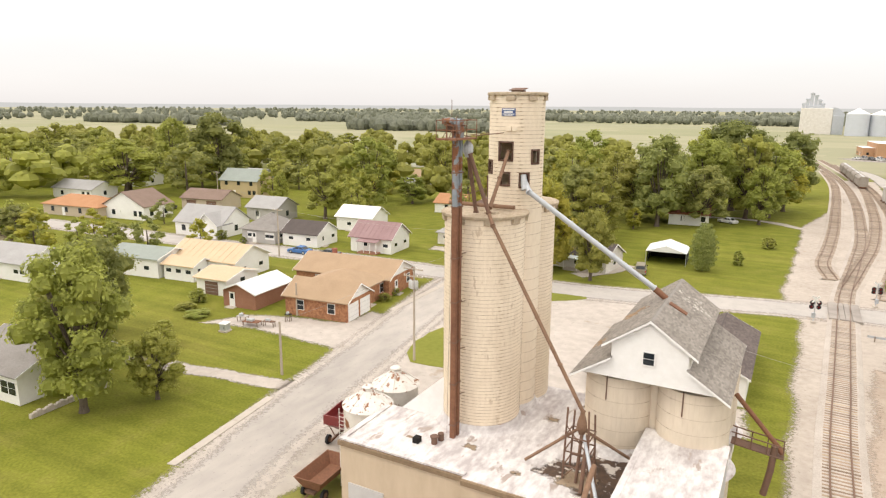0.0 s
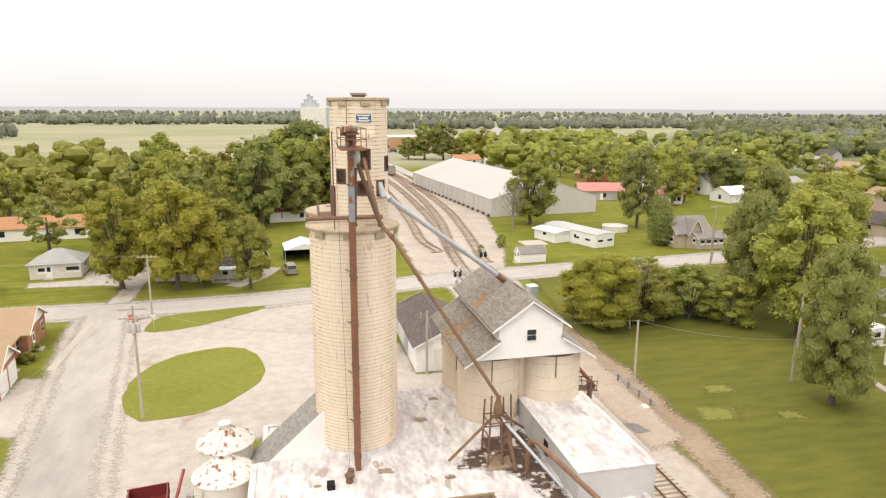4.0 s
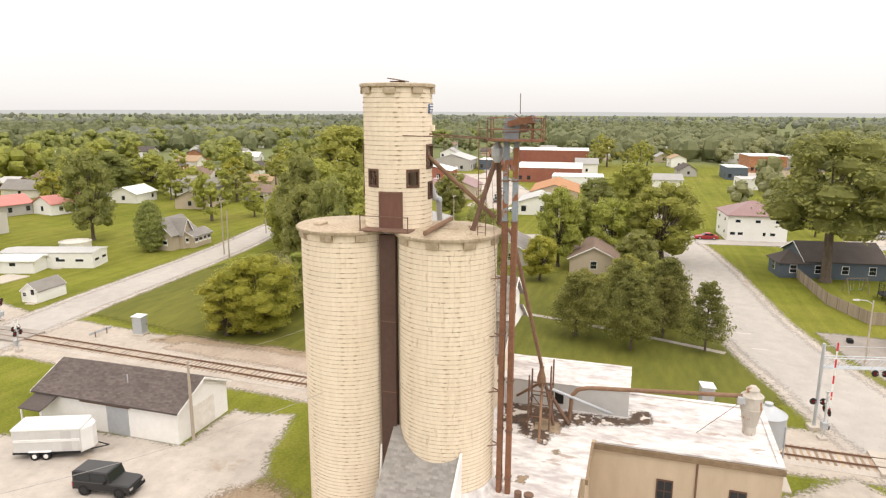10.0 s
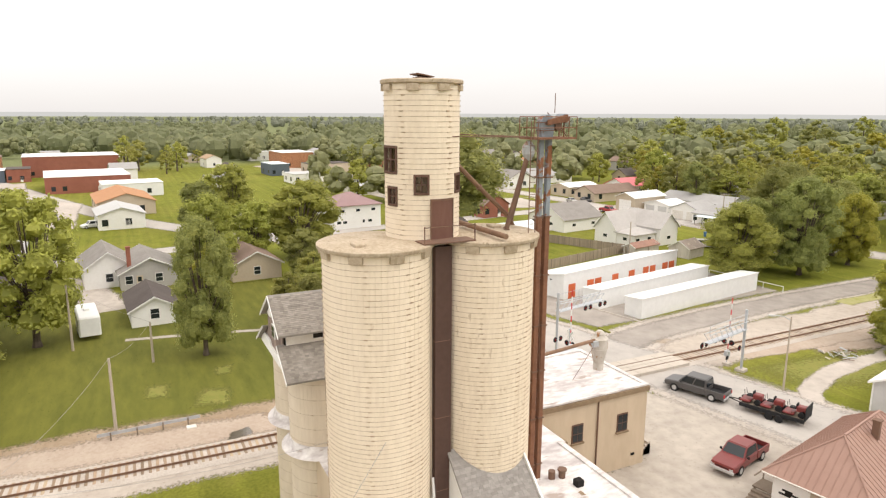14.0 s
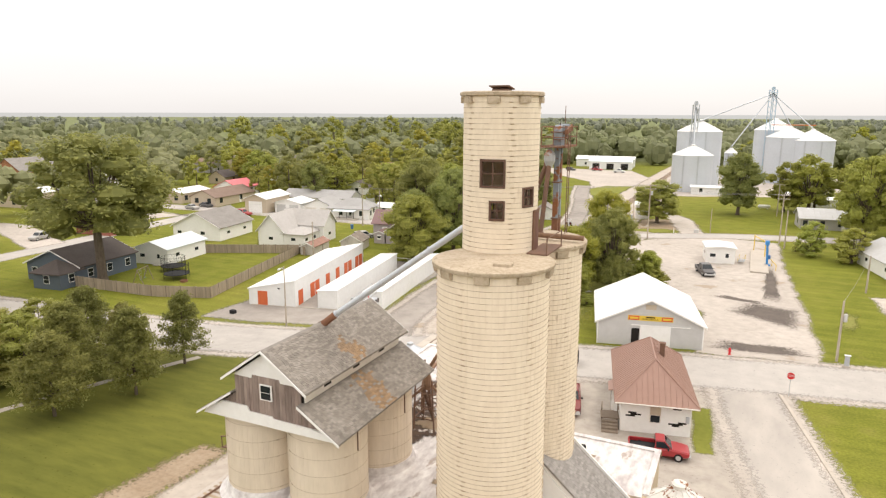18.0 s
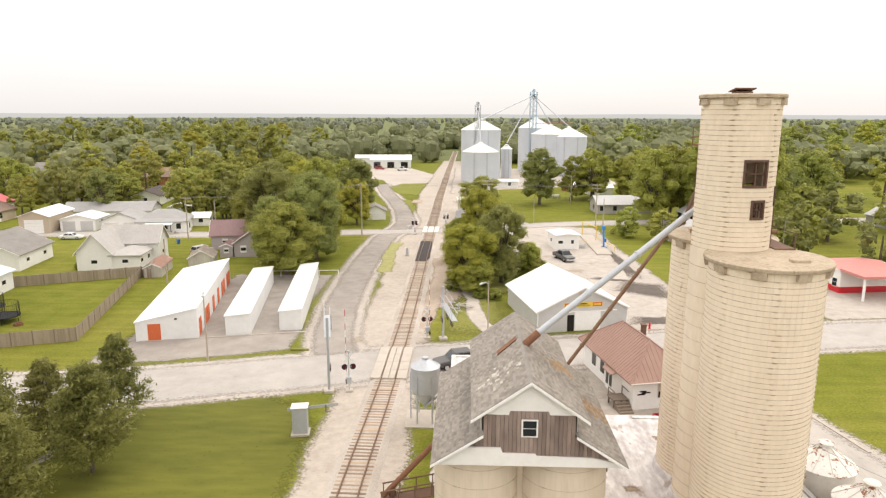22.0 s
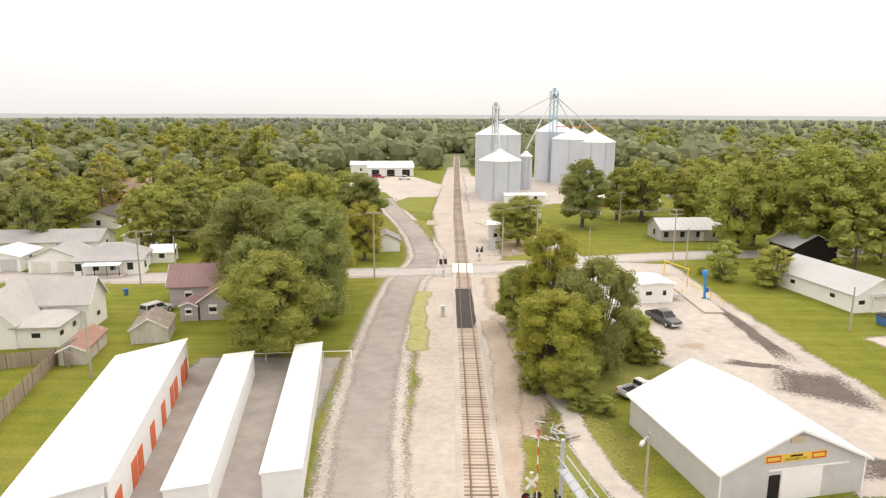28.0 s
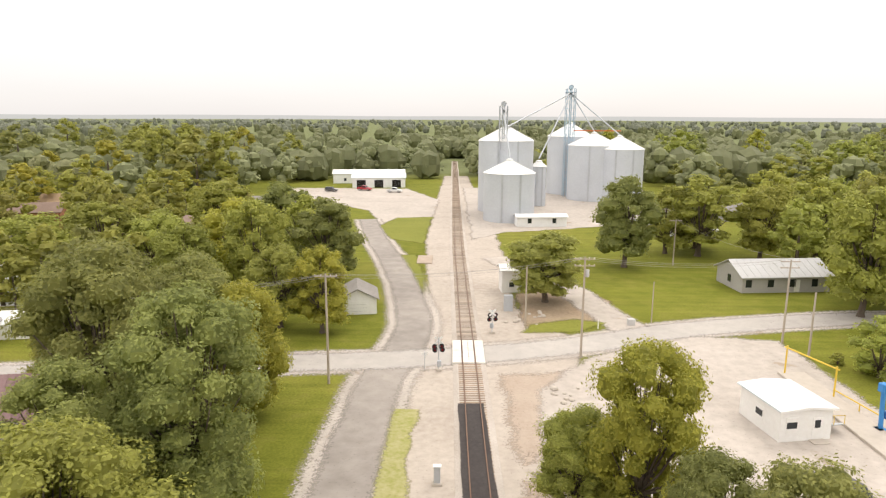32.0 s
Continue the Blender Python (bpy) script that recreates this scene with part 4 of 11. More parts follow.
def track(name, pts, label, own_ties=None):
    t = thing(name, label, "railway track")
    path = smooth_path(pts, 1.2)
    s = Shape()
    prof = [(-1.9, 0.03), (-1.4, 0.198), (1.4, 0.198), (1.9, 0.03)]
    lines = [sides(path, o) for o, _ in prof]
    for i in range(len(path)):
        s.v += [(lines[k][i][0], lines[k][i][1], prof[k][1]) for k in range(4)]
    s.f = [(4 * i + k, 4 * i + k + 1, 4 * i + 5 + k, 4 * i + 4 + k) for i in range(len(path) - 1) for k in range(3)]
    part("ballast", s, M["gravel_dark" if name == "main_track" else "gravel_rail"], t, "grey crushed stone ballast")
    for off in (-0.75, 0.75):
        r = Shape()
        sec = [(-0.07, 0.24), (-0.02, 0.27), (-0.035, 0.38), (0.035, 0.38), (0.02, 0.27), (0.07, 0.24)]
        ln = [sides(path, off + o) for o, _ in sec]
        for i in range(len(path)):
            r.v += [(ln[k][i][0], ln[k][i][1], sec[k][1]) for k in range(6)]
        r.f = [(6 * i + k, 6 * i + (k + 1) % 6, 6 * i + 6 + (k + 1) % 6, 6 * i + 6 + k) for i in range(len(path) - 1) for k in range(6)]
        part("rail", r, M["rail"], t, "rusty steel rail")
    tie = Shape().bev(-1.3, -0.115, 0.10, 1.3, 0.115, 0.225, 0.02)
    me, me2 = mesh_of("sleeper", tie, M["tie"]), mesh_of("sleeper", tie, M["tie_pale"])
    rest, run = Shape(), 0.0
    for i in range(len(path) - 1):
        a, b = path[i], path[i + 1]
        L = (b - a).length
        ang = math.atan2(b.y - a.y, b.x - a.x) - math.pi / 2
        while run < L:
            p = a.lerp(b, run / L)
            run += 0.54
            if 1.5 < p.y < 9.5 or 98 < p.y < 106.5 and name == "main_track" or -84 < p.y < -77:
                continue
            if own_ties and own_ties[0] < p.y < own_ties[1]:
                o = part("sleeper", me2 if random.random() < 0.18 else me, None, t)
                o.matrix_basis = Matrix.Translation((p.x, p.y, random.uniform(-0.015, 0.01))) @ Matrix.Rotation(ang + random.uniform(-0.02, 0.02), 4, "Z")
            else:
                c, q = math.cos(ang), math.sin(ang)
                rest.add([(p.x + c * x - q * y, p.y + q * x + c * y, z) for x, y, z in ((-1.3, -0.12, 0.235), (1.3, -0.12, 0.235), (1.3, 0.12, 0.235), (-1.3, 0.12, 0.235), (-1.3, -0.12, 0.1), (1.3, -0.12, 0.1), (1.3, 0.12, 0.1), (-1.3, 0.12, 0.1))], [(0, 1, 2, 3), (0, 4, 5, 1), (1, 5, 6, 2), (2, 6, 7, 3), (3, 7, 4, 0)])
        run -= L
    tagged(part("sleeper_run", rest, M["tie_old"], t), "weathered wooden sleepers", kind="stuff")
    return t


track("main_track", MAIN, "rusty railway track on wooden sleepers and grey ballast", (-80, 76))
track("side_track", SIDE_A, "rusty siding track curving through pale gravel")
track("side_track", SIDE_B, "rusty siding track curving through pale gravel")
track("side_track", SIDE_C, "old siding track half sunk in gravel")


def crossing(label, y0, y1, x, mat):
    t = thing("crossing_deck", label, "rail crossing")
    for a, b in ((-1.9, -0.84), (-0.66, -0.02), (0.02, 0.66), (0.84, 1.9)):
        k = 4
        for i in range(k):
            part("crossing_panel", Shape().bev(x + a, y0 + (y1 - y0) * i / k + 0.02, 0.05, x + b, y0 + (y1 - y0) * (i + 1) / k - 0.02, 0.36, 0.02), mat, t)


crossing("pale concrete panels between the rails at the road", 0.9, 10.2, 4.5, M["concrete"])
crossing("white concrete panels between the rails at the road", -84.5, -76.8, 4.85, M["white_dirty"])
crossing("worn timber and asphalt deck between the rails", 98, 106.5, 7.4, M["asphalt"])


# ---------------------------------------------------------------- grain elevator: round silos and tower
SILO_S, SILO_N, TOWER = (-17.62, 38.46), (-17.55, 44.22), (-16.83, 41.5)
CAP = 20.75


def shell(c, r, z0, z1, openings, thick=0.2, n=72):
    """A round wall with openings (az0, az1, z0, z1) cut right through."""
    s = Shape()
    zs = sorted({z0, z1, *[o[2] for o in openings], *[o[3] for o in openings]})
    step = 360 / n

    def hole(a, z):
        for a0, a1, b0, b1 in openings:
            if b0 < z < b1 and ((a - a0) % 360) < ((a1 - a0) % 360):
                return True
        return False
    idx = {}

    def vert(i, k, inner):
        key = (i % n, k, inner)
        if key not in idx:
            q, rr = radians(i * step), r - thick * inner
            idx[key] = len(s.v)
            s.v.append((c[0] + rr * math.cos(q), c[1] + rr * math.sin(q), zs[k]))
        return idx[key]
    solid = lambda i, k: 0 <= k < len(zs) - 1 and not hole((i % n + 0.5) * step, (zs[k] + zs[k + 1]) / 2)
    for i in range(n):
        for k in range(len(zs) - 1):
            if not solid(i, k):
                continue
            s.f.append((vert(i, k, 0), vert(i + 1, k, 0), vert(i + 1, k + 1, 0), vert(i, k + 1, 0)))
            s.f.append((vert(i, k, 1), vert(i, k + 1, 1), vert(i + 1, k + 1, 1), vert(i + 1, k, 1)))
            if not solid(i + 1, k):
                s.f.append((vert(i + 1, k, 0), vert(i + 1, k, 1), vert(i + 1, k + 1, 1), vert(i + 1, k + 1, 0)))
            if not solid(i - 1, k):
                s.f.append((vert(i, k, 0), vert(i, k + 1, 0), vert(i, k + 1, 1), vert(i, k, 1)))
            if not solid(i, k + 1):
                s.f.append((vert(i, k + 1, 0), vert(i + 1, k + 1, 0), vert(i + 1, k + 1, 1), vert(i, k + 1, 1)))
            if not solid(i, k - 1):
                s.f.append((vert(i, k, 0), vert(i, k, 1), vert(i + 1, k, 1), vert(i + 1, k, 0)))
    return s


def hoop(c, r, z, gaps, lugs, h=0.022, t=0.013):
    s = Shape()
    cuts = sorted(gaps)
    if not cuts:
        s.ring(c, r, z - h / 2, z + h / 2, t, 48)
    else:
        for i, (a0, a1) in enumerate(cuts):
            b0 = cuts[(i + 1) % len(cuts)][0]
            span = (b0 - a1) % 360
            if span > 4:
                s.ring(c, r, z - h / 2, z + h / 2, t, max(3, int(span / 7.5)), a1, a1 + span)
    for a in lugs:
        q = radians(a + random.uniform(-3.5, 3.5))
        x, y = c[0] + (r + 0.02) * math.cos(q), c[1] + (r + 0.02) * math.sin(q)
        u = (-math.sin(q) * 0.09, math.cos(q) * 0.09)
        s.cyl((x - u[0], y - u[1], z), (x + u[0], y + u[1], z), 0.028, n=5)
    return s


def silo(label, c, r, z0, z1, heights, lugs, mat, hoop_mat, staves=True):
    t = thing("silo", label, "silo", group="round elevator silos")
    s = Shape()
    n = int(2 * math.pi * r / 0.27)
    ang = [(k + o) * 2 * math.pi / n for k in range(n) for o in (0.0, 0.05, 0.5, 0.95)]
    rad = [r - 0.012, r, r, r] * n
    for z in (z0, z1):
        s.v += [(c[0] + q * math.cos(a), c[1] + q * math.sin(a), z) for a, q in zip(ang, rad)]
    m = len(ang)
    s.f = [(k, (k + 1) % m, m + (k + 1) % m, m + k) for k in range(m)] + [tuple(range(m, 2 * m))]
    part("wall", s, mat, t, "grooved wall of upright concrete staves")
    for z in heights:
        part("hoop", hoop(c, r, z, [], lugs), hoop_mat, t)
    return t


def hoop_heights(z0, z1, low, high):
    out, z = [], z0 + 0.2
    while z < z1 - 0.15:
        out.append(z)
        z += low + (high - low) * ((z - z0) / (z1 - z0)) ** 1.3
    return out


for c, r, lab in ((SILO_S, 2.60, "tall cream painted concrete stave silo with steel hoops"), (SILO_N, 2.55, "tall cream painted concrete stave silo beside the tower")):
    t = silo(lab, c, r, 0, CAP, hoop_heights(2.0, CAP, 0.2, 0.275), [c_ for c_ in (-150, -95, -40, 25, 80, 150, 195)], M["cream_stained" if c is SILO_S else "cream"], M["hoop_painted"])
    cap = Shape().lathe(c, [(0.0, CAP - 0.02), (r + 0.2, CAP - 0.02), (r + 0.24, CAP + 0.03), (r + 0.24, CAP + 0.16), (r + 0.18, CAP + 0.2), (0, CAP + 0.24)], 48)
    part("roof_slab", cap, M["cream_cap"], t, "weathered concrete roof slab", smooth=True)
    for k in range(9):
        q = radians(20 + k * 40)
        s = Shape()
        ux, uy = math.cos(q), math.sin(q)
        a, b = r - 0.02, r + 0.2
        w = 0.32
        for zz, out in ((CAP - 0.36, b - 0.06), (CAP - 0.02, b)):
            s.v += [(c[0] + ux * a - uy * w, c[1] + uy * a + ux * w, zz), (c[0] + ux * out - uy * w, c[1] + uy * out + ux * w, zz), (c[0] + ux * out + uy * w, c[1] + uy * out - ux * w, zz), (c[0] + ux * a + uy * w, c[1] + uy * a - ux * w, zz)]
        s.f = [(0, 1, 2, 3), (7, 6, 5, 4), (0, 4, 5, 1), (1, 5, 6, 2), (2, 6, 7, 3), (3, 7, 4, 0)]
        part("corbel", s, M["cream_cap"], t)
    hx, hy_ = (c[0] - 0.9, c[1] + 1.2) if c is SILO_N else (c[0] + 1.0, c[1] - 1.2)
    part("hatch", Shape().bev(hx - 0.4, hy_ - 0.25, CAP + 0.2, hx + 0.4, hy_ + 0.25, CAP + 0.36, 0.04), M["cream_cap"], t)

# windows of the tower: middle azimuth, width in degrees, sill, head
TW_WIN = [(-90, 34, 24.08, 25.25, "rust"), (-27, 20, 23.88, 24.75, "rust"), (-90, 20, 22.48, 23.3, "rust"), (-52, 20, 22.38, 23.27, "rust"), (-136, 20, 23.17, 24.0, "brown"), (153, 20, 23.17, 24.0, "brown"), (96, 34, 24.1, 25.3, "brown"), (104, 20, 22.58, 23.4, "brown")]
tower = thing("elevator_tower", "cream hooped concrete tower with dark window openings", "tower")
holes = []
for az, w, a, b, _ in TW_WIN:
    a0, a1 = round((az - w / 2) / 5) * 5, round((az + w / 2) / 5) * 5
    holes.append((a0 % 360, a1 % 360, a, b))
door_az = (170, 205, 20.95, 22.83)
part("wall", shell(TOWER, 1.82, 3.0, 28.2, holes, 0.2), M["cream"], tower, smooth=True)
for z in [20.95 + 0.24 * i for i in range(30)]:
    gaps = [((o[0] - 1) % 360, (o[1] + 1) % 360) for o in holes + [door_az] if o[2] - 0.05 < z < o[3] + 0.05]
    part("hoop", hoop(TOWER, 1.82, z, gaps, [az for az in (-160, -115, -60, -5, 60, 125) if not any(((az - g0) % 360) < ((g1 - g0) % 360) for g0, g1 in gaps)]), M["hoop_painted"], tower)
for z in hoop_heights(6.5, 20.6, 0.7, 0.8):
    part("hoop", hoop(TOWER, 1.82, z, [(60, 300)], []), M["hoop_painted"], tower)
part("roof_slab", Shape().lathe(TOWER, [(0, 28.18), (1.93, 28.18), (1.99, 28.23), (1.99, 28.36), (1.93, 28.4), (0, 28.44)], 48), M["cream_cap"], tower, smooth=True)
for k in range(8):
    q = radians(8 + 45 * k)
    x, y = TOWER[0] + 1.86 * math.cos(q), TOWER[1] + 1.86 * math.sin(q)
    o = part("corbel", Shape().bev(-0.12, -0.3, 27.88, 0.1, 0.3, 28.18, 0.03), M["cream_cap"], tower)
    o.matrix_basis = pose(x, y, 0, 0, 0, 8 + 45 * k)
part("roof_hatch", Shape().bev(-17.2, 41.2, 28.42, -16.4, 41.8, 28.54, 0.03).slab([(-17.3, 41.05, 28.56), (-16.3, 41.05, 28.56), (-16.3, 41.9, 28.7), (-17.3, 41.9, 28.7)], 0.05), M["rust_brown"], tower)
for (a0, a1, b0, b1), (az, w, _, _, kind) in zip(holes, TW_WIN):
    span = (a1 - a0) % 360
    fr = part("window_frame", Shape().ring(TOWER, 1.70, b0 - 0.06, b0 + 0.05, 0.17, 8, a0 - 1.5, a0 + span + 1.5).ring(TOWER, 1.70, b1 - 0.05, b1 + 0.06, 0.17, 8, a0 - 1.5, a0 + span + 1.5).ring(TOWER, 1.70, b0, b1, 0.17, 1, a0 - 1.5, a0 + 1.5).ring(TOWER, 1.70, b0, b1, 0.17, 1, a0 + span - 1.5, a0 + span + 1.5), M["window_frame_brown"], tower, "rust-stained dark frame")
    if az in (96, 104, 153):
        part("mullion", Shape().ring(TOWER, 1.68, (b0 + b1) / 2 - 0.03, (b0 + b1) / 2 + 0.03, 0.08, 6, a0, a0 + span).ring(TOWER, 1.68, b0, b1, 0.08, 1, a0 + span / 2 - 1, a0 + span / 2 + 1), M["window_frame_brown"], fr)
part("door", Shape().ring(TOWER, 1.80, 20.95, 22.83, 0.09, 8, door_az[0], door_az[1]), M["door_brown"], tower, "brown sheet steel door", smooth=True)
part("door_frame", Shape().ring(TOWER, 1.80, 22.83, 22.92, 0.12, 8, 168, 207).ring(TOWER, 1.80, 20.95, 22.9, 0.12, 1, 168, 170).ring(TOWER, 1.80, 20.95, 22.9, 0.12, 1, 205, 207), M["rust_brown"], tower)
sign = part("sign", Shape().ring(TOWER, 1.845, 26.9, 27.38, 0.03, 8, -100, -71.5), M["sign_blue"], tower, "small dark blue sign with pale lettering bars")
for i, (a, b) in enumerate(((27.27, 27.34), (27.1, 27.2), (27.0, 27.05), (26.93, 26.97))):
    part("lettering_bar", Shape().ring(TOWER, 1.875, a, b, 0.006, 8, -98 + 3 * (i % 2), -74 - 3 * (i % 2)), M["sign_white"], sign)
for a0 in (-89, -77):
    part("junction_box", Shape().ring(TOWER, 1.82, 25.98, 26.28, 0.16, 3, a0, a0 + 10), M["cream"], tower)
part("landing", Shape().box(-19.6, 39.95, 20.96, -18.6, 42.65, 21.02), M["rust_brown"], tower, "rusty steel landing below the door")
rail = Shape()
for y in (40.0, 42.6):
    rail.cyl((-19.55, y, 20.95), (-19.55, y, 21.8), 0.03, n=6)
rail.cyl((-19.55, 40.0, 21.75), (-19.55, 42.6, 21.75), 0.025, n=6)
part("landing_rail", rail, M["rust_brown"], tower)

strip = thing("conveyor_housing", "brown sheet steel housing between the two silos", "housing")
part("panel", Shape().box(-19.0, 40.92, 4.0, -18.6, 41.79, 20.7), M["brown"], strip)
for z in (8, 12, 16):
    part("seam", Shape().box(-19.01, 40.9, z, -18.59, 41.81, z + 0.04), M["rust_brown"], strip)
for y in (40.82, 41.87):
    part("flashing", Shape().prism([(-18.9, 4.0), (-19.35, 4.0), (-19.15, 7.2), (-18.9, 8.8)], 1, y - 0.06, y + 0.06), M["white"], strip, "white roof coating run up the joint")

# bucket elevator leg
leg = thing("bucket_elevator", "rusty bucket elevator leg with blue-grey flaking head", "bucket elevator")
LX = -17.95
for y in (34.87, 35.36):
    part("trunk", Shape().bev(LX - 0.17, y - 0.14, 6.4, LX + 0.17, y + 0.14, 21.6, 0.02), M["rust"], leg, "rusty red-brown trunk")
    part("upper_trunk", Shape().bev(LX - 0.15, y - 0.13, 21.6, LX + 0.15, y + 0.13, 25.7, 0.02), M["head_rust"], leg, "flaking blue-grey trunk")
    for z in (7.4, 10.2, 13.0, 15.6, 18.4, 21.55, 23.6):
        part("flange", Shape().box(LX - 0.21, y - 0.18, z, LX + 0.21, y + 0.18, z + 0.07), M["rust_brown"], leg)
for z in (9.3, 12.4, 15.5, 18.6):
    part("brace", Shape().cyl((LX, 35.4, z), (LX + 0.6, 36.4, z + 0.05), 0.035, n=6).cyl((LX, 35.4, z), (LX - 0.7, 36.5, z + 0.05), 0.035, n=6), M["rust_brown"], leg)
head = Shape()
prof = [(34.78, 25.68), (34.7, 26.1)] + [(35.1 - 0.4 * math.cos(radians(a)), 26.4 + 0.4 * math.sin(radians(a))) for a in range(0, 181, 20)] + [(35.52, 26.1), (35.45, 25.68)]
head.prism(prof, 0, LX - 0.22, LX + 0.22)
part("head", head, M["head_rust"], leg, "flaking blue-grey rounded head casing")
for z in (26.0, 26.4):
    part("seam", Shape().box(LX - 0.235, 34.66, z, LX + 0.235, 35.55, z + 0.035), M["rust"], leg)
part("pulley_shaft", Shape().cyl((LX - 0.45, 35.1, 26.4), (LX + 0.5, 35.1, 26.4), 0.05, n=10), M["rust_brown"], leg)
part("bearing", Shape().bev(LX - 0.36, 34.98, 26.28, LX - 0.24, 35.22, 26.5, 0.03), M["rust_brown"], leg)
part("belt_guard", Shape().prism([(35.25, 26.28), (35.25, 26.55), (34.1, 26.82), (34.0, 26.5)], 0, LX - 0.5, LX - 0.38), M["rust"], leg)
part("gear_reducer", Shape().cyl((LX - 0.3, 34.5, 26.2), (LX + 0.25, 34.5, 26.2), 0.2, n=14), M["rust_brown"], leg)
part("motor", Shape().cyl((LX - 0.32, 34.12, 26.66), (LX + 0.3, 34.12, 26.66), 0.19, n=14), M["head_rust"], leg, "blue-grey electric motor")
part("motor_mount", Shape().box(LX - 0.3, 33.95, 26.4, LX + 0.25, 34.35, 26.47).cyl((LX - 0.2, 34.1, 26.42), (LX - 0.2, 34.1, 25.65), 0.04, n=5).cyl((LX + 0.2, 34.1, 26.42), (LX + 0.2, 34.1, 25.65), 0.04, n=5), M["rust"], leg)
part("stay_bar", Shape().cyl((LX + 0.2, 33.6, 25.7), (LX, 35.0, 26.9), 0.025, n=5).cyl((LX - 0.4, 33.9, 25.7), (LX - 0.1, 34.9, 26.75), 0.02, n=5), M["rust_brown"], leg)
part("platform", Shape().box(LX - 0.62, 33.6, 25.58, LX + 0.7, 36.2, 25.68), M["rust"], leg, "rusty steel service platform")
for x in (LX - 0.62, LX + 0.04, LX + 0.7):
    for y in (33.6, 36.2):
        part("rail_post", Shape().cyl((x, y, 25.6), (x, y, 26.7), 0.025, n=5), M["rust"], leg)
for z in (26.15, 26.7):
    part("guard_rail", Shape().tube([(LX - 0.62, 33.6, z), (LX + 0.7, 33.6, z), (LX + 0.7, 36.2, z), (LX - 0.62, 36.2, z), (LX - 0.62, 33.6, z)], 0.022, 5), M["rust"], leg, "rusty pipe guard rail")
part("antenna", Shape().cyl((LX - 0.2, 34.7, 26.9), (LX - 0.2, 34.7, 27.85), 0.02, n=6), M["rust_brown"], leg)
part("distributor", Shape().lathe((-17.66, 35.9), [(0.16, 24.5), (0.32, 24.85), (0.32, 25.2), (0.12, 25.5)], 12), M["galv_rust"], leg, "flaking grey distributor box")
lad = Shape()
for y in (36.55, 36.95):
    lad.cyl((LX - 0.9, y - 0.4, 20.9), (LX - 0.9, y - 0.4, 26.5), 0.025, n=5)
for i in range(18):
    lad.cyl((LX - 0.9, 36.15, 21.1 + i * 0.3), (LX - 0.9, 36.55, 21.1 + i * 0.3), 0.016, n=4)
part("ladder", lad, M["rust_brown"], leg, "rusty access ladder")
part("tie_rod", Shape().cyl((LX, 36.1, 25.7), (-16.9, 40.0, 25.85), 0.03, n=6).cyl((LX - 0.6, 36.1, 25.7), (-18.4, 41.3, 25.8), 0.025, n=6), M["rust_brown"], leg)
part("guy_wire", Shape().cyl((LX - 0.5, 35.0, 6.6), (LX - 0.75, 36.0, 25.6), 0.012, n=4), M["rust_brown"], leg)
part("boot_cap", Shape().cyl((LX - 0.5, 34.2, 6.5), (LX - 0.5, 34.2, 7.0), 0.2, n=12), M["rust_brown"], leg)


def pipe(label, pts, r, mat, flanges=True, cat="spout pipe"):
    t = thing("spout_pipe", label, cat)
    part("pipe", Shape().tube(pts, r, 12), mat, t, smooth=True)
    if flanges:
        for a, b in zip(pts, pts[1:]):
            a, b = Vector(a), Vector(b)
            L = (b - a).length
            k = max(1, int(L / 2.6))
            for i in range(k + 1):
                p = a.lerp(b, min(0.995, max(0.005, i / k)))
                d = (b - a).normalized() * 0.04
                part("flange", Shape().cyl(p - d, p + d, r + 0.05, n=12), mat, t)
    return t


pipe("dark brown spout from the leg head to the silo roof", [(-17.66, 35.95, 24.7), (-17.63, 37.1, 21.0)], 0.13, M["rust_brown"])
pipe("dark brown spout from the leg head", [(-17.5, 35.85, 24.7), (-16.25, 36.0, 21.2)], 0.13, M["rust_brown"])
pipe("long rusty spout pipe sloping over the flat roof", [(-16.25, 36.0, 21.2), (-15.7, 35.4, 20.6), (-9.35, 34.4, 10.5)], 0.115, M["rust_pipe"])
pipe("faded pinkish spout from the tower window", [(-16.7, 39.85, 24.65), (-16.5, 38.1, 23.1), (-16.3, 36.25, 21.5)], 0.115, M["rust_pipe"])
pipe("long grey steel spout pipe from tower to roof ridge", [(-15.7, 40.3, 22.8), (-15.15, 39.75, 22.15), (-7.3, 41.9, 16.3)], 0.17, M["galv"])
pipe("rusty end of the long spout at the ridge", [(-7.3, 41.9, 16.3), (-6.6, 42.09, 15.7)], 0.2, M["rust"], False)
pipe("galvanised downspout at the tower window", [(-15.75, 40.15, 23.15), (-15.5, 39.85, 22.25)], 0.2, M["galv_rust"], False)
pipe("brown pipe lying on the silo roof", [(-15.75, 38.85, 21.2), (-20.40, 38.79, 21.2)], 0.13, M["rust_pipe"], False)
single("plank", Shape().bev(-17.77, 37.9, 20.95, -17.51, 39.15, 21.03, 0.02), M["cream_cap"], "short weathered plank on the silo roof", "plank")

# ---------------------------------------------------------------- flat-roofed base building
ROOF = 6.5


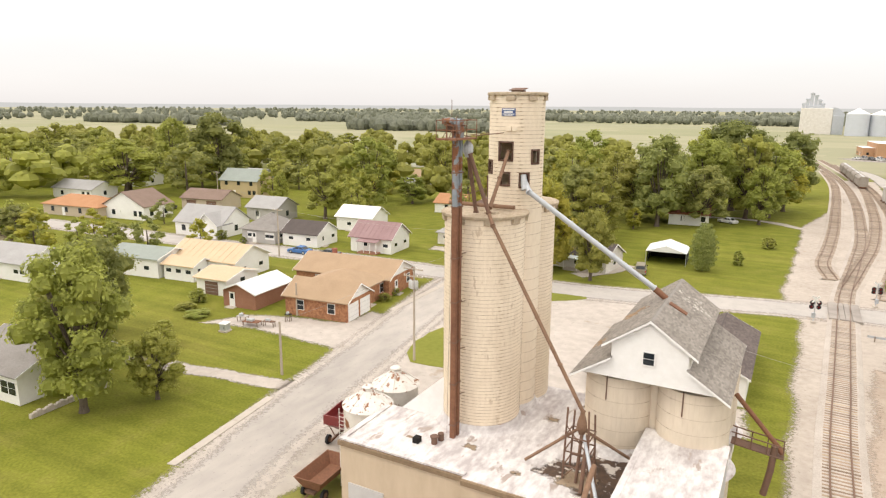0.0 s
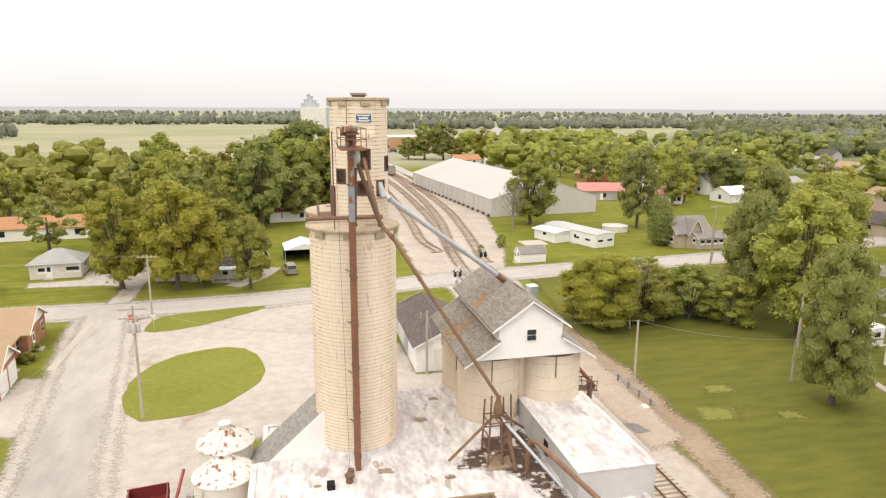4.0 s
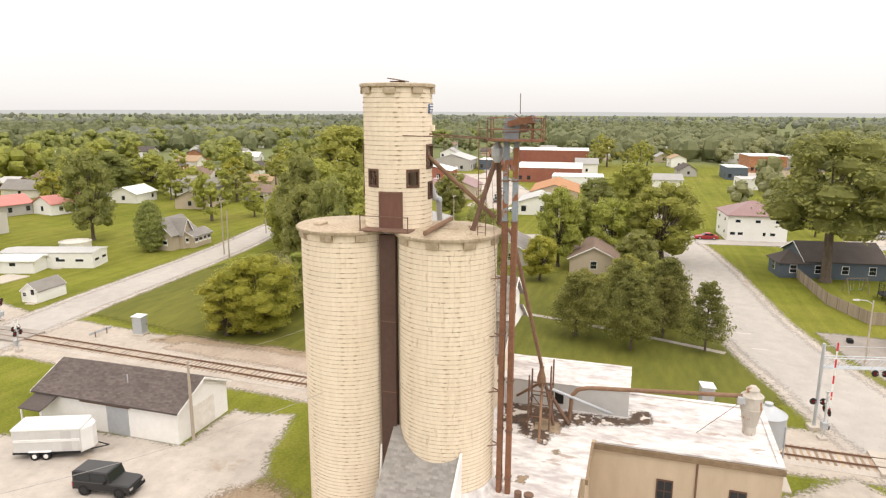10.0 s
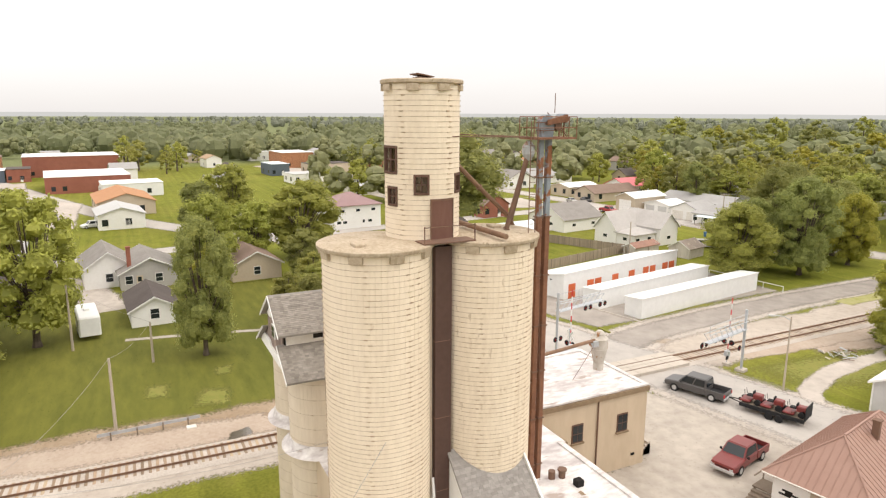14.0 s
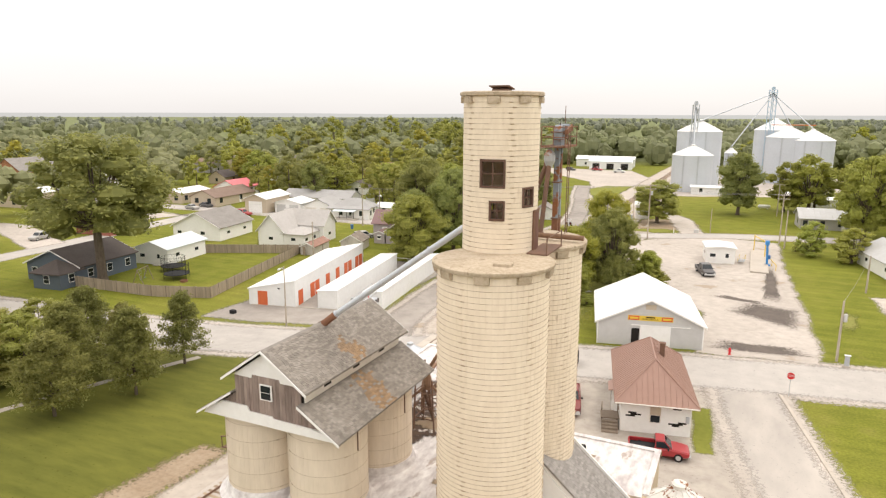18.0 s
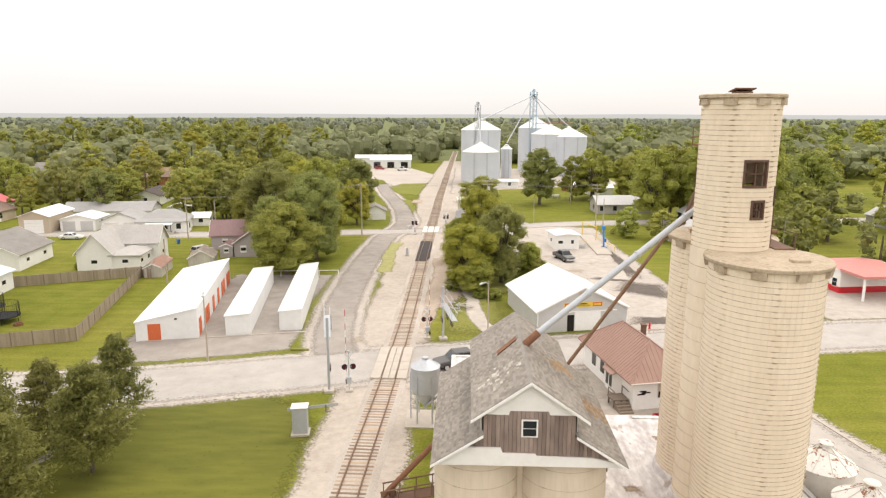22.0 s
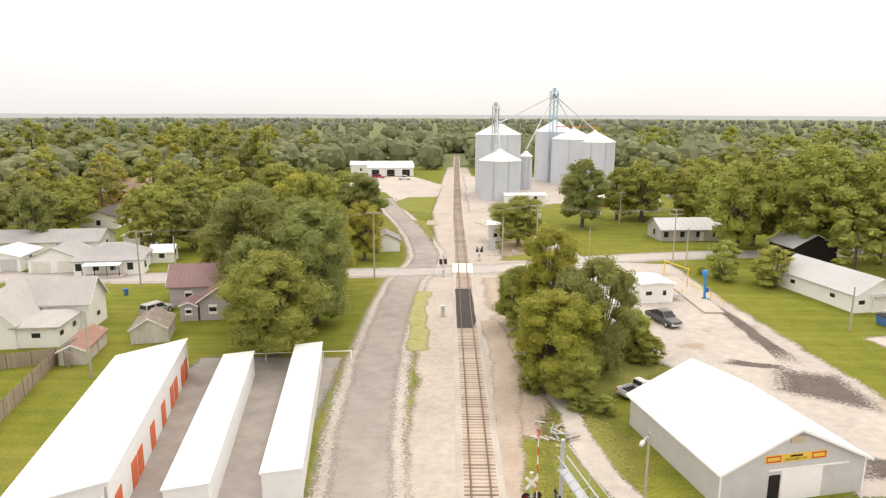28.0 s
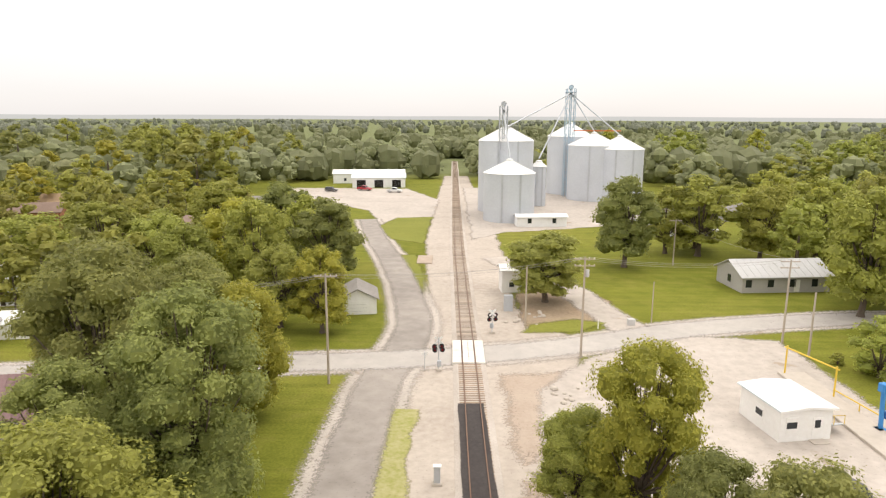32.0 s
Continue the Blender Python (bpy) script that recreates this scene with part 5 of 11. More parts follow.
def flat_block(label, x0, y0, x1, y1, z, wall, roof=None, rim=0.12, skip=()):
    t = thing("elevator_building", label, "building")
    w = 0.3
    for q in ((x0, y0, x1, y0 + w), (x0, y1 - w, x1, y1), (x0, y0 + w, x0 + w, y1 - w), (x1 - w, y0 + w, x1, y1 - w)):
        part("wall", Shape().box(q[0], q[1], 0, q[2], q[3], z), wall, t)
    cover = lambda side: 0.0 if (not rim or side in skip) else w
    part("roof", Shape().box(x0 + cover("w"), y0 + cover("s"), z + 0.003, x1 - cover("e"), y1 - cover("n"), z + 0.02), roof or M["membrane"], t, "patched and peeling white roof coating")
    if rim:
        e = 0.06
        for nm, q in (("s", (x0 - e, y0 - e, x1 + e, y0 + w)), ("n", (x0 - e, y1 - w, x1 + e, y1 + e)), ("w", (x0 - e, y0 + w, x0 + w, y1 - w)), ("e", (x1 - w, y0 + w, x1 + e, y1 - w))):
            if nm not in skip:
                part("coping", Shape().box(q[0], q[1], z, q[2], q[3], z + rim), M["membrane"], t, "white coated roof edge")
    return t


bA = flat_block("tan block building with a white flat roof and grey door", -24.2, 31.2, -15.3, 37.0, ROOF, M["stucco"], skip=("e", "n"))
bB = flat_block("white coated flat roof between the round silos", -15.3, 30.9, -2.6, 45.6, ROOF, M["stucco"], rim=0)
bC = flat_block("tan block wing with two small windows and a white flat roof", -10.7, 19.8, -2.4, 30.9, ROOF, M["stucco"], skip=("n",))
part("cornice", Shape().box(-24.3, 31.04, ROOF - 0.35, -15.3, 31.2, ROOF - 0.04), M["stucco_dark"], bA, "stained cornice strip")
part("cornice", Shape().box(-15.3, 30.74, ROOF - 0.35, -10.7, 30.9, ROOF - 0.04), M["stucco_dark"], bB, "stained cornice strip")
part("garage_door", Shape().box(-23.6, 31.12, 0, -20.9, 31.2, 3.6), M["grey_metal"], bA, "grey roller door")
part("cornice", Shape().box(-10.86, 19.7, ROOF - 0.4, -10.7, 30.74, ROOF - 0.04), M["stucco_dark"], bC, "stained cornice strip")
for y in (26.35, 22.15):
    w = part("window", Shape().box(-10.76, y - 0.5, 3.2, -10.7, y + 0.5, 4.65), M["window_frame_brown"], bC, "small window in a brown frame")
    for ya in (y - 0.42, y + 0.03):
        part("pane", Shape().box(-10.78, ya, 3.3, -10.755, ya + 0.39, 3.86).box(-10.78, ya, 3.94, -10.755, ya + 0.39, 4.55), M["glass"], w)
    part("sill", Shape().box(-10.87, y - 0.58, 3.08, -10.7, y + 0.58, 3.2), M["stucco_dark"], w)
part("downpipe", Shape().cyl((-10.78, 24.55, 0), (-10.78, 24.55, 6.3), 0.06), M["rust_brown"], bC)
for y, w_ in ((27.9, 0.5), (20.9, 0.35)):
    part("vent_plate", Shape().box(-10.74, y - w_ / 2, 0.9, -10.7, y + w_ / 2, 1.1), M["dark"], bC)
for i in range(6):
    part("step", Shape().bev(-9.9 + 0.0, 18.3, 0.0, -8.9, 19.74 - 0.22 * i, 0.18 * (i + 1), 0.02), M["concrete"], bC)
# shapes of silo curbs: white coating run up the walls
for c, r in ((SILO_S, 2.6), (TOWER, 1.82), ((-8.5, 39.6), 2.14), ((-4.1, 39.4), 2.1), ((-8.4, 44.55), 2.12), ((-4.1, 44.55), 2.1)):
    single("roof_flashing", Shape().lathe(c, [(r + 0.55, ROOF - 0.02), (r + 0.22, ROOF + 0.16), (r + 0.05, ROOF + 0.62), (r - 0.05, ROOF + 0.64)], 40), M["membrane"], "white roof coating run up the silo foot", "flashing", smooth=True)
low = flat_block("pale grey raised roof block on the flat roof", -6.55, 28.8, -1.9, 38.6, 8.35, M["grey_metal"], rim=0.05)
for y in (31.2, 33.5, 35.8):
    part("wall_seam", Shape().box(-6.58, y, ROOF, -6.55, y + 0.05, 8.3), M["grey_metal"], low)
part("opening", Shape().box(-6.6, 33.2, 6.9, -6.54, 33.8, 7.8), M["dark"], low)
sheet("tar_patch", [(-9.4, 37.4), (-6.75, 38.4), (-6.75, 31.2), (-8.2, 31.4), (-9.4, 33.2), (-12.2, 33.6), (-11.2, 35.4), (-9.9, 35.6)], ROOF + 0.026, M["membrane_black"], "peeling black tar under the pipe frame", "roof patch", 0.5, 0.5, soft=0.35)
sheet("tar_patch", [(-8.3, 31.0), (-6.75, 31.0), (-6.75, 28.6), (-5.4, 28.4), (-5.2, 27.2), (-7.2, 27.4), (-7.9, 29)], ROOF + 0.030, M["membrane_black"], "peeling black tar on the flat roof", "roof patch", 0.4, 0.5, soft=0.35)
sheet("sand_patch", [(-10.6, 33.2), (-8.9, 33), (-8.4, 34.4), (-10.2, 35)], ROOF + 0.036, M["dirt"], "brown spilled grain on the roof", "spill", 0.4, 0.5, soft=0.3)
for x, y, s_ in ((-16.4, 34.3, 0.45), (-13.2, 40.5, 0.4), (-20.5, 33.6, 0.25), (-12.8, 33, 0.3), (-11.6, 43.6, 0.35)):
    sheet("roof_stain", [(x - s_, y - s_ * 0.5), (x + s_, y - s_ * 0.6), (x + s_ * 0.8, y + s_ * 0.5), (x - s_ * 0.7, y + s_ * 0.6)], ROOF + 0.034, M["dirt"], "brown grain stain on the white roof", "stain", 0.2, 0.3, soft=0.2)
single("roof_vent", Shape().cyl((-18.6, 33.6, ROOF), (-18.6, 33.6, ROOF + 0.45), 0.2, n=12).cyl((-18.6, 33.6, ROOF + 0.45), (-18.6, 33.6, ROOF + 0.55), 0.27, n=12), M["rust_brown"], "short rusty vent stub on the flat roof", "vent")
single("roof_block", Shape().bev(-19.9, 33.0, ROOF, -19.45, 33.5, ROOF + 0.4, 0.05), M["dark"], "small dark block on the flat roof", "block")

# lean-to against the south silo, low annex beside it
annex = thing("lean_to", "grey shingled lean-to with white side walls against the silo", "shed")
part("side_wall", Shape().prism([(-19.0, 0), (-25.2, 0), (-25.2, 4.66), (-19.0, 10.22)], 1, 36.98, 37.09), M["white"], annex)
part("side_wall", Shape().prism([(-19.0, 0), (-25.2, 0), (-25.2, 4.4), (-19.0, 9.95)], 1, 40.85, 41.0), M["white"], annex)
part("front_wall", Shape().box(-25.2, 37.35, 0, -25.05, 40.85, 4.2), M["white"], annex)
part("roof_deck", Shape().slab([(-18.9, 37.1, 10.1), (-18.9, 41.1, 10.1), (-25.5, 41.1, 4.2), (-25.5, 37.1, 4.2)], 0.12), M["shingle_grey"], annex, "roof deck")
wb = flat_block("low white annex with a worn flat roof", -24.0, 41.6, -19.6, 48.0, 3.4, M["white_dirty"])


def tank(label, x, y, r, eave, top):
    t = thing("storage_tank", label, "tank", group="rusting white tanks")
    part("wall", Shape().lathe((x, y), [(r, 0), (r, eave), (r - 0.08, eave)], 32), M["tank_white"], t, smooth=True)
    for z in (eave * 0.33, eave * 0.66, eave - 0.05):
        part("band", Shape().ring((x, y), r, z, z + 0.07, 0.03, 32), M["tank_white"], t)
    part("roof", Shape().lathe((x, y), [(r + 0.12, eave - 0.02), (r + 0.12, eave + 0.04), (0.35, top - 0.35), (0, top - 0.3)], 32), M["tank_roof"], t, "white conical roof with rust patches", smooth=True)
    for k in range(10):
        q = radians(36 * k + 7)
        part("roof_rib", Shape().cyl((x + (r + 0.1) * math.cos(q), y + (r + 0.1) * math.sin(q), eave + 0.06), (x + 0.35 * math.cos(q), y + 0.35 * math.sin(q), top - 0.32), 0.035, n=5), M["tank_roof"], t)
    part("cap", Shape().lathe((x, y), [(0.36, top - 0.4), (0.36, top - 0.08), (0.44, top - 0.08), (0.3, top), (0, top)], 16), M["tank_white"], t)
    return t


t1 = tank("white steel tank with a rust-patched conical roof", -25.8, 36.6, 1.75, 6.3, 7.75)
t2 = tank("white steel tank with peeling rusty roof", -26.1, 40.85, 1.75, 6.2, 7.6)
ladr = Shape()
for o in (-0.22, 0.22):
    ladr.cyl((-27.1 + o, 35.15, 0), (-27.1 + o, 35.15, 6.2), 0.03, n=5)
for i in range(19):
    ladr.cyl((-27.32, 35.15, 0.3 + 0.31 * i), (-26.88, 35.15, 0.3 + 0.31 * i), 0.02, n=4)
part("ladder", ladr, M["white_dirty"], t1, "white steel ladder")

# ---------------------------------------------------------------- second elevator: four small silos under a wooden headhouse
for c, r in (((-8.5, 39.6), 2.14), ((-4.1, 39.4), 2.1), ((-8.4, 44.55), 2.12), ((-4.1, 44.55), 2.1)):
    t = silo("short beige concrete silo under the wooden headhouse", c, r, 0, 11.62, hoop_heights(0.4, 11.5, 0.8, 1.0), [-120, -30, 60, 150], M["cream_small"], M["hoop"])
    tagged(t, group="four small silos")
    for a in (-100, 170):
        q = radians(a)
        part("strap", Shape().cyl((c[0] + (r + .03) * math.cos(q), c[1] + (r + .03) * math.sin(q), 10.2), (c[0] + (r + .03) * math.cos(q), c[1] + (r + .03) * math.sin(q), 11.7), 0.04, n=6), M["rust_brown"], t)
for x, y in ((-6.3, 39.5), (-8.45, 42.1), (-6.3, 44.5), (-4.1, 42.0)):
    single("silo_filler_wall", Shape().cyl((x, y, 0), (x, y, 11.9), 0.7, n=16), M["cream_small"], "narrow concrete wall joining two small silos", "wall", smooth=True)
hh = thing("headhouse", "white and weathered wooden headhouse with grey shingled two-step roof", "headhouse")
RX, RZ, Y0, Y1 = -6.45, 15.83, 36.8, 47.1
gab = [(RX - 4.0, 11.95), (RX + 4.0, 11.95), (RX + 2.15, 13.1), (RX + 2.15, 14.1), (RX, 15.6), (RX - 2.15, 14.1), (RX - 2.15, 13.1)]
part("south_gable", Shape().prism(gab, 1, Y0 + 0.12, Y0 + 0.3), M["white"], hh, "white painted boarded gable")
for k in range(42):
    x = RX - 4.0 + 8.0 * k / 42
    xa, xb = x + 0.008, x + 8.0 / 42 - 0.008
    top = lambda u: min(15.6 - abs(u - RX) * 0.7, 99) if abs(u - RX) < 2.15 else 13.1 - (abs(u - RX) - 2.15) * 0.62
    lo_ = 11.95
    tp = min(top(xa), top(xb))
    if tp - lo_ > 0.1:
        part("board", Shape().box(xa, Y1 - 0.22, lo_, xb, Y1 - 0.16 + 0.02 * random.random(), tp), M["barnwood"], hh)
part("north_backing", Shape().prism(gab, 1, Y1 - 0.34, Y1 - 0.23), M["dark"], hh)
part("north_fascia", Shape().prism([(RX - 2.1, 14.12), (RX - 0.9, 14.12), (RX - 0.85, 14.3), (RX + 0.9, 14.3), (RX + 0.95, 14.1), (RX + 2.1, 14.12), (RX, 15.58)], 1, Y1 - 0.16, Y1 - 0.1), M["white"], hh, "white board in the gable peak")
part("skirt", Shape().prism([(RX - 4.3, 11.6), (RX + 4.3, 11.6), (RX + 4.0, 11.95), (RX + 3.0, 12.5), (RX + 1.3, 12.48), (RX + 1.2, 12.22), (RX - 0.3, 12.2), (RX - 0.35, 12.1), (RX - 2.9, 12.05), (RX - 4.2, 11.8)], 1, Y1 - 0.15, Y1 - 0.06), M["white"], hh, "peeling white skirt boards")
for sx in (-1, 1):
    part("side_wall", Shape().box(RX + sx * 2.15 - 0.06, Y0 + 0.3, 13.0, RX + sx * 2.15 + 0.06, Y1 - 0.35, 14.2), M["white_dirty"], hh)
    part("roof_deck", Shape().slab([(RX, Y0 - 0.15, RZ), (RX, Y1 + 0.2, RZ), (RX + sx * 2.65, Y1 + 0.2, 13.98), (RX + sx * 2.65, Y0 - 0.15, 13.98)], 0.1), M["shingle"], hh, "upper roof slope")
    part("roof_deck", Shape().slab([(RX + sx * 2.1, Y0 - 0.15, 13.28), (RX + sx * 2.1, Y1 + 0.2, 13.28), (RX + sx * 4.5, Y1 + 0.2, 11.74), (RX + sx * 4.5, Y0 - 0.15, 11.74)], 0.1), M["shingle"], hh, "lower roof slope")
    for yy in (Y0 - 0.2, Y1 + 0.2):
        part("barge_board", Shape().slab([(RX, yy, RZ - 0.02), (RX, yy + 0.05, RZ - 0.02), (RX + sx * 2.68, yy + 0.05, 13.94), (RX + sx * 2.68, yy, 13.94)], 0.13), M["white"], hh)
        part("barge_board", Shape().slab([(RX + sx * 2.1, yy, 13.25), (RX + sx * 2.1, yy + 0.05, 13.25), (RX + sx * 4.52, yy + 0.05, 11.7), (RX + sx * 4.52, yy, 11.7)], 0.12), M["white"], hh)
    for y in (39.2, 42.0, 44.8):
        w = part("side_window", Shape().box(RX + sx * 2.2, y - 0.3, 13.45, RX + sx * 2.24, y + 0.3, 13.95), M["dark"], hh)
part("soffit", Shape().box(RX - 4.2, Y0 + 0.3, 11.86, RX + 4.2, Y1 - 0.35, 11.95), M["wood"], hh)
for yy, d in ((Y0 + 0.1, -1), (Y1 - 0.1, 1)):
    w = part("gable_window", Shape().box(RX - 0.38, min(yy, yy + d * 0.06), 13.05, RX + 0.38, max(yy, yy + d * 0.06), 13.9), M["white"], hh, "sash window with a white frame")
    for z0 in (13.12, 13.5):
        part("pane", Shape().box(RX - 0.3, min(yy, yy + d * 0.08), z0, RX + 0.3, max(yy, yy + d * 0.08), z0 + 0.34), M["glass"], w)
part("ridge_patch", Shape().slab([(RX + 0.25, 40.9, 15.76), (RX + 1.25, 41.35, 15.06), (RX + 1.25, 41.85, 15.06), (RX + 0.25, 41.4, 15.76)], 0.07), M["rust"], hh, "rusty sheet patch on the roof")
part("rear_wall", Shape().box(RX + 4.1, 39, 5, RX + 4.5, 46, 6.0), M["white_dirty"], hh)

# pipe frame, spouts and cyclone on the flat roof
sp = thing("pipe_frame", "rusty pipe frame with spouts on the flat roof", "pipe frame")
fr = Shape()
for x in (-10.2, -8.7):
    for y in (33.7, 35.1):
        fr.cyl((x, y, ROOF), (x + (0.15 if x < -9 else -0.15), y, 11.0 if y < 34 else 10.2), 0.06, n=6)
for z in (7.4, 8.3, 9.2):
    fr.tube([(-10.15, 33.7, z), (-8.75, 33.7, z), (-8.75, 35.1, z), (-10.15, 35.1, z), (-10.15, 33.7, z)], 0.045, 5)
fr.tube([(-10.2, 33.7, 6.6), (-8.75, 33.7, 8.3), (-10.1, 33.7, 9.9)], 0.035, 5).tube([(-8.75, 33.7, 6.6), (-8.75, 35.1, 8.3)], 0.035, 5)
part("frame", fr, M["rust_brown"], sp)
part("distributor", Shape().lathe((-9.4, 34.4), [(0.16, 9.2), (0.3, 9.6), (0.28, 9.9), (0.12, 10.5)], 12), M["rust_pipe"], sp)
pipe("short rusty pipe sloping down to the roof", [(-9.6, 34.3, 9.5), (-12.6, 34.0, 6.9)], 0.09, M["rust_pipe"], False)
pipe("rusty pipe sloping to the roof block", [(-9.2, 34.5, 9.4), (-7.0, 36.4, 7.3)], 0.09, M["rust_pipe"], False)
pipe("upright brown pipe at the frame", [(-9.3, 34.1, 9.3), (-9.35, 33.5, 6.6)], 0.1, M["rust_brown"], False)
pipe("upright brown pipe at the frame", [(-9.0, 34.3, 9.3), (-8.8, 32.6, 6.6)], 0.12, M["rust_brown"], False)
pipe("grey steel spout leaning on the roof block", [(-9.2, 34.2, 9.2), (-6.9, 29.9, 6.8)], 0.1, M["galv"], False)
pipe("long brown blower pipe with an elbow across the roof", [(-8.1, 32.6, 6.5), (-8.1, 32.5, 8.3), (-8.0, 32.1, 8.75), (-7.9, 31.4, 8.9), (-6.6, 21.6, 9.1)], 0.14, M["rust_pipe"], False)
cy = thing("cyclone", "rust-streaked grey dust cyclone on the roof edge", "cyclone")
part("drum", Shape().lathe((-6.5, 21.2), [(0.66, 8.3), (0.66, 9.1), (0.7, 9.1), (0.7, 9.16), (0.4, 9.4), (0.36, 9.55), (0.42, 9.57), (0.2, 9.8), (0, 9.82)], 24), M["cyclone"], cy, smooth=True)
part("cone", Shape().lathe((-6.5, 21.2), [(0.42, 6.5), (0.42, 7.1), (0.44, 7.12), (0.66, 8.28), (0.7, 8.28), (0.7, 8.34)], 24), M["cyclone"], cy, "rust-eaten lower cone", smooth=True)
part("guy", Shape().cyl((-6.6, 21.5, 9.0), (-7.5, 24.5, ROOF), 0.02, n=4), M["rust_brown"], cy)
part("inlet", Shape().bev(-6.98, 21.3, 8.62, -6.3, 22.1, 9.1, 0.02), M["galv_rust"], cy, "rusty inlet box")
pf = thing("side_walkway", "rusty walkway on pipe rails beside the small silos", "walkway")
A_, B_ = Vector((-2.0, 41.6, 7.2)), Vector((1.0, 41.9, 6.7))
for dy in (0.0, 0.9):
    o = Vector((0, dy, 0))
    for dz in (0.0, 0.75):
        part("rail", Shape().cyl(A_ + o + Vector((0, 0, dz)), B_ + o + Vector((0, 0, dz)), 0.045, n=6), M["rust_brown"], pf)
    for k in range(4):
        p = A_.lerp(B_, 0.08 + 0.3 * k) + o
        part("post", Shape().cyl(p, p + Vector((0, 0, 0.75)), 0.035, n=5), M["rust_brown"], pf)
part("deck", Shape().slab([tuple(A_), tuple(B_), tuple(B_ + Vector((0, 0.9, 0))), tuple(A_ + Vector((0, 0.9, 0)))], 0.06), M["rust_brown"], pf)
pipe("rust-streaked discharge pipe sloping down from the headhouse eave", [(-2.0, 42.2, 10.2), (0.6, 42.3, 7.3), (0.9, 42.2, 6.9)], 0.15, M["rust"], False)
pipe("dark rusty drop pipe under the walkway", [(0.45, 42.1, 7.35), (0.35, 41.9, 5.8), (0.1, 41.7, 4.2)], 0.2, M["rust_brown"], False)


# ---------------------------------------------------------------- houses and sheds
HOMES = []


def house(label, cx, cy, w, d, rot, h, rise, axis, wall, roof, wins=(2, 1, 2, 1), door="S", cat="house", hip=False, over=0.4, chimney=None, garage=None, glass="glass", ribs=0, name="house", gable=None, win=(1.0, 1.25), doormat="white", storeys=1, group="", mono=0.0, doorpos=None):
    """A building: walls with gables, roof slopes, framed windows, doors. w along local x, d along local y."""
    t = thing(name, label, cat, cx, cy, 0, rot, group)
    x, y = w / 2, d / 2
    away = math.hypot(cx + 5, cy - 30)
    far, mid_ = away > 125, away > 90
    HOMES.append((cx, cy, max(w, d) / 2))
    s = Shape().box(-x, -y, 0, x, y, h)
    g2 = []
    if mono:
        g2 = [Shape().prism([(-x, h), (x, h), (x, h + 0.02), (-x, h + mono)], 1, -y, y)]
    elif not hip and rise >= 0.05:
        e, hf, ax = (x, y, 0) if axis == "x" else (y, x, 1)
        tri = [(-hf, h), (hf, h), (0, h + rise)]
        g2 = [Shape().prism(tri, ax, -e, -e + 0.15), Shape().prism(tri, ax, e - 0.15, e)]
    part("wall", s, M[wall], t)
    for q in g2:
        part("gable", q, M[gable or wall], t)
    o, th = over, 0.14
    half = y if axis == "x" else x
    k = rise / half if half else 0
    zt, ze = h + rise + 0.1, h - k * o + 0.1
    slopes = []
    if mono:
        kk = mono / w
        slopes = [[(-x - o, -y - o, h + mono + kk * o + 0.12), (x + o, -y - o, h - kk * o + 0.12), (x + o, y + o, h - kk * o + 0.12), (-x - o, y + o, h + mono + kk * o + 0.12)]]
    elif rise < 0.05:
        slopes = [[(-x - o, -y - o, h + 0.15), (x + o, -y - o, h + 0.15), (x + o, y + o, h + 0.15), (-x - o, y + o, h + 0.15)]]
    elif hip:
        if axis == "x":
            r = max(0.0, x - y)
            a, b = (-r, 0, zt), (r, 0, zt)
        else:
            r = max(0.0, y - x)
            a, b = (0, -r, zt), (0, r, zt)
        c = [(-x - o, -y - o, ze), (x + o, -y - o, ze), (x + o, y + o, ze), (-x - o, y + o, ze)]
        if axis == "x":
            slopes = [[c[0], c[1], b, a], [c[2], c[3], a, b], [c[1], c[2], b], [c[3], c[0], a]]
        else:
            slopes = [[c[1], c[2], b, a], [c[3], c[0], a, b], [c[0], c[1], a], [c[2], c[3], b]]
    elif axis == "x":
        slopes = [[(-x - o, -y - o, ze), (x + o, -y - o, ze), (x + o, 0, zt), (-x - o, 0, zt)], [(x + o, y + o, ze), (-x - o, y + o, ze), (-x - o, 0, zt), (x + o, 0, zt)]]
    else:
        slopes = [[(x + o, -y - o, ze), (x + o, y + o, ze), (0, y + o, zt), (0, -y - o, zt)], [(-x - o, y + o, ze), (-x - o, -y - o, ze), (0, -y - o, zt), (0, y + o, zt)]]
    for q in slopes:
        rs = part("roof_slope", Shape().slab(q, th), M[roof], t)
        if ribs:
            lo0, lo1 = Vector(q[0]), Vector(q[1])
            hi0, hi1 = Vector(q[-1]), Vector(q[2])
            n = int((lo1 - lo0).length / ribs)
            for i in range(1, n):
                f_ = i / n
                e = lo0.lerp(lo1, f_)
                u = (lo1 - lo0).normalized()
                if hip:
                    run = min((e - lo0).length, (lo1 - e).length)
                    up = Vector((-u.y, u.x, 0)) * min(run, half + o)
                    top = e + up + Vector((0, 0, up.length * k))
                else:
                    top = hi0.lerp(hi1, f_)
                part("roof_rib", Shape().cyl(e + Vector((0, 0, 0.02)), top + Vector((0, 0, 0.02)), 0.03, n=4, caps=False), M[roof], rs)
    if not hip and rise >= 0.05 and not mono and not far:
        for sg in (-1, 1):
            for ff in (-1, 1):
                if axis == "x":
                    q = [(sg * (x + o), ff * (y + o), ze), (sg * (x + o + 0.04), ff * (y + o), ze), (sg * (x + o + 0.04), 0, zt), (sg * (x + o), 0, zt)]
                else:
                    q = [(ff * (x + o), sg * (y + o), ze), (ff * (x + o), sg * (y + o + 0.04), ze), (0, sg * (y + o + 0.04), zt), (0, sg * (y + o), zt)]
                part("barge_board", Shape().slab(q, 0.2), M["white"], t)
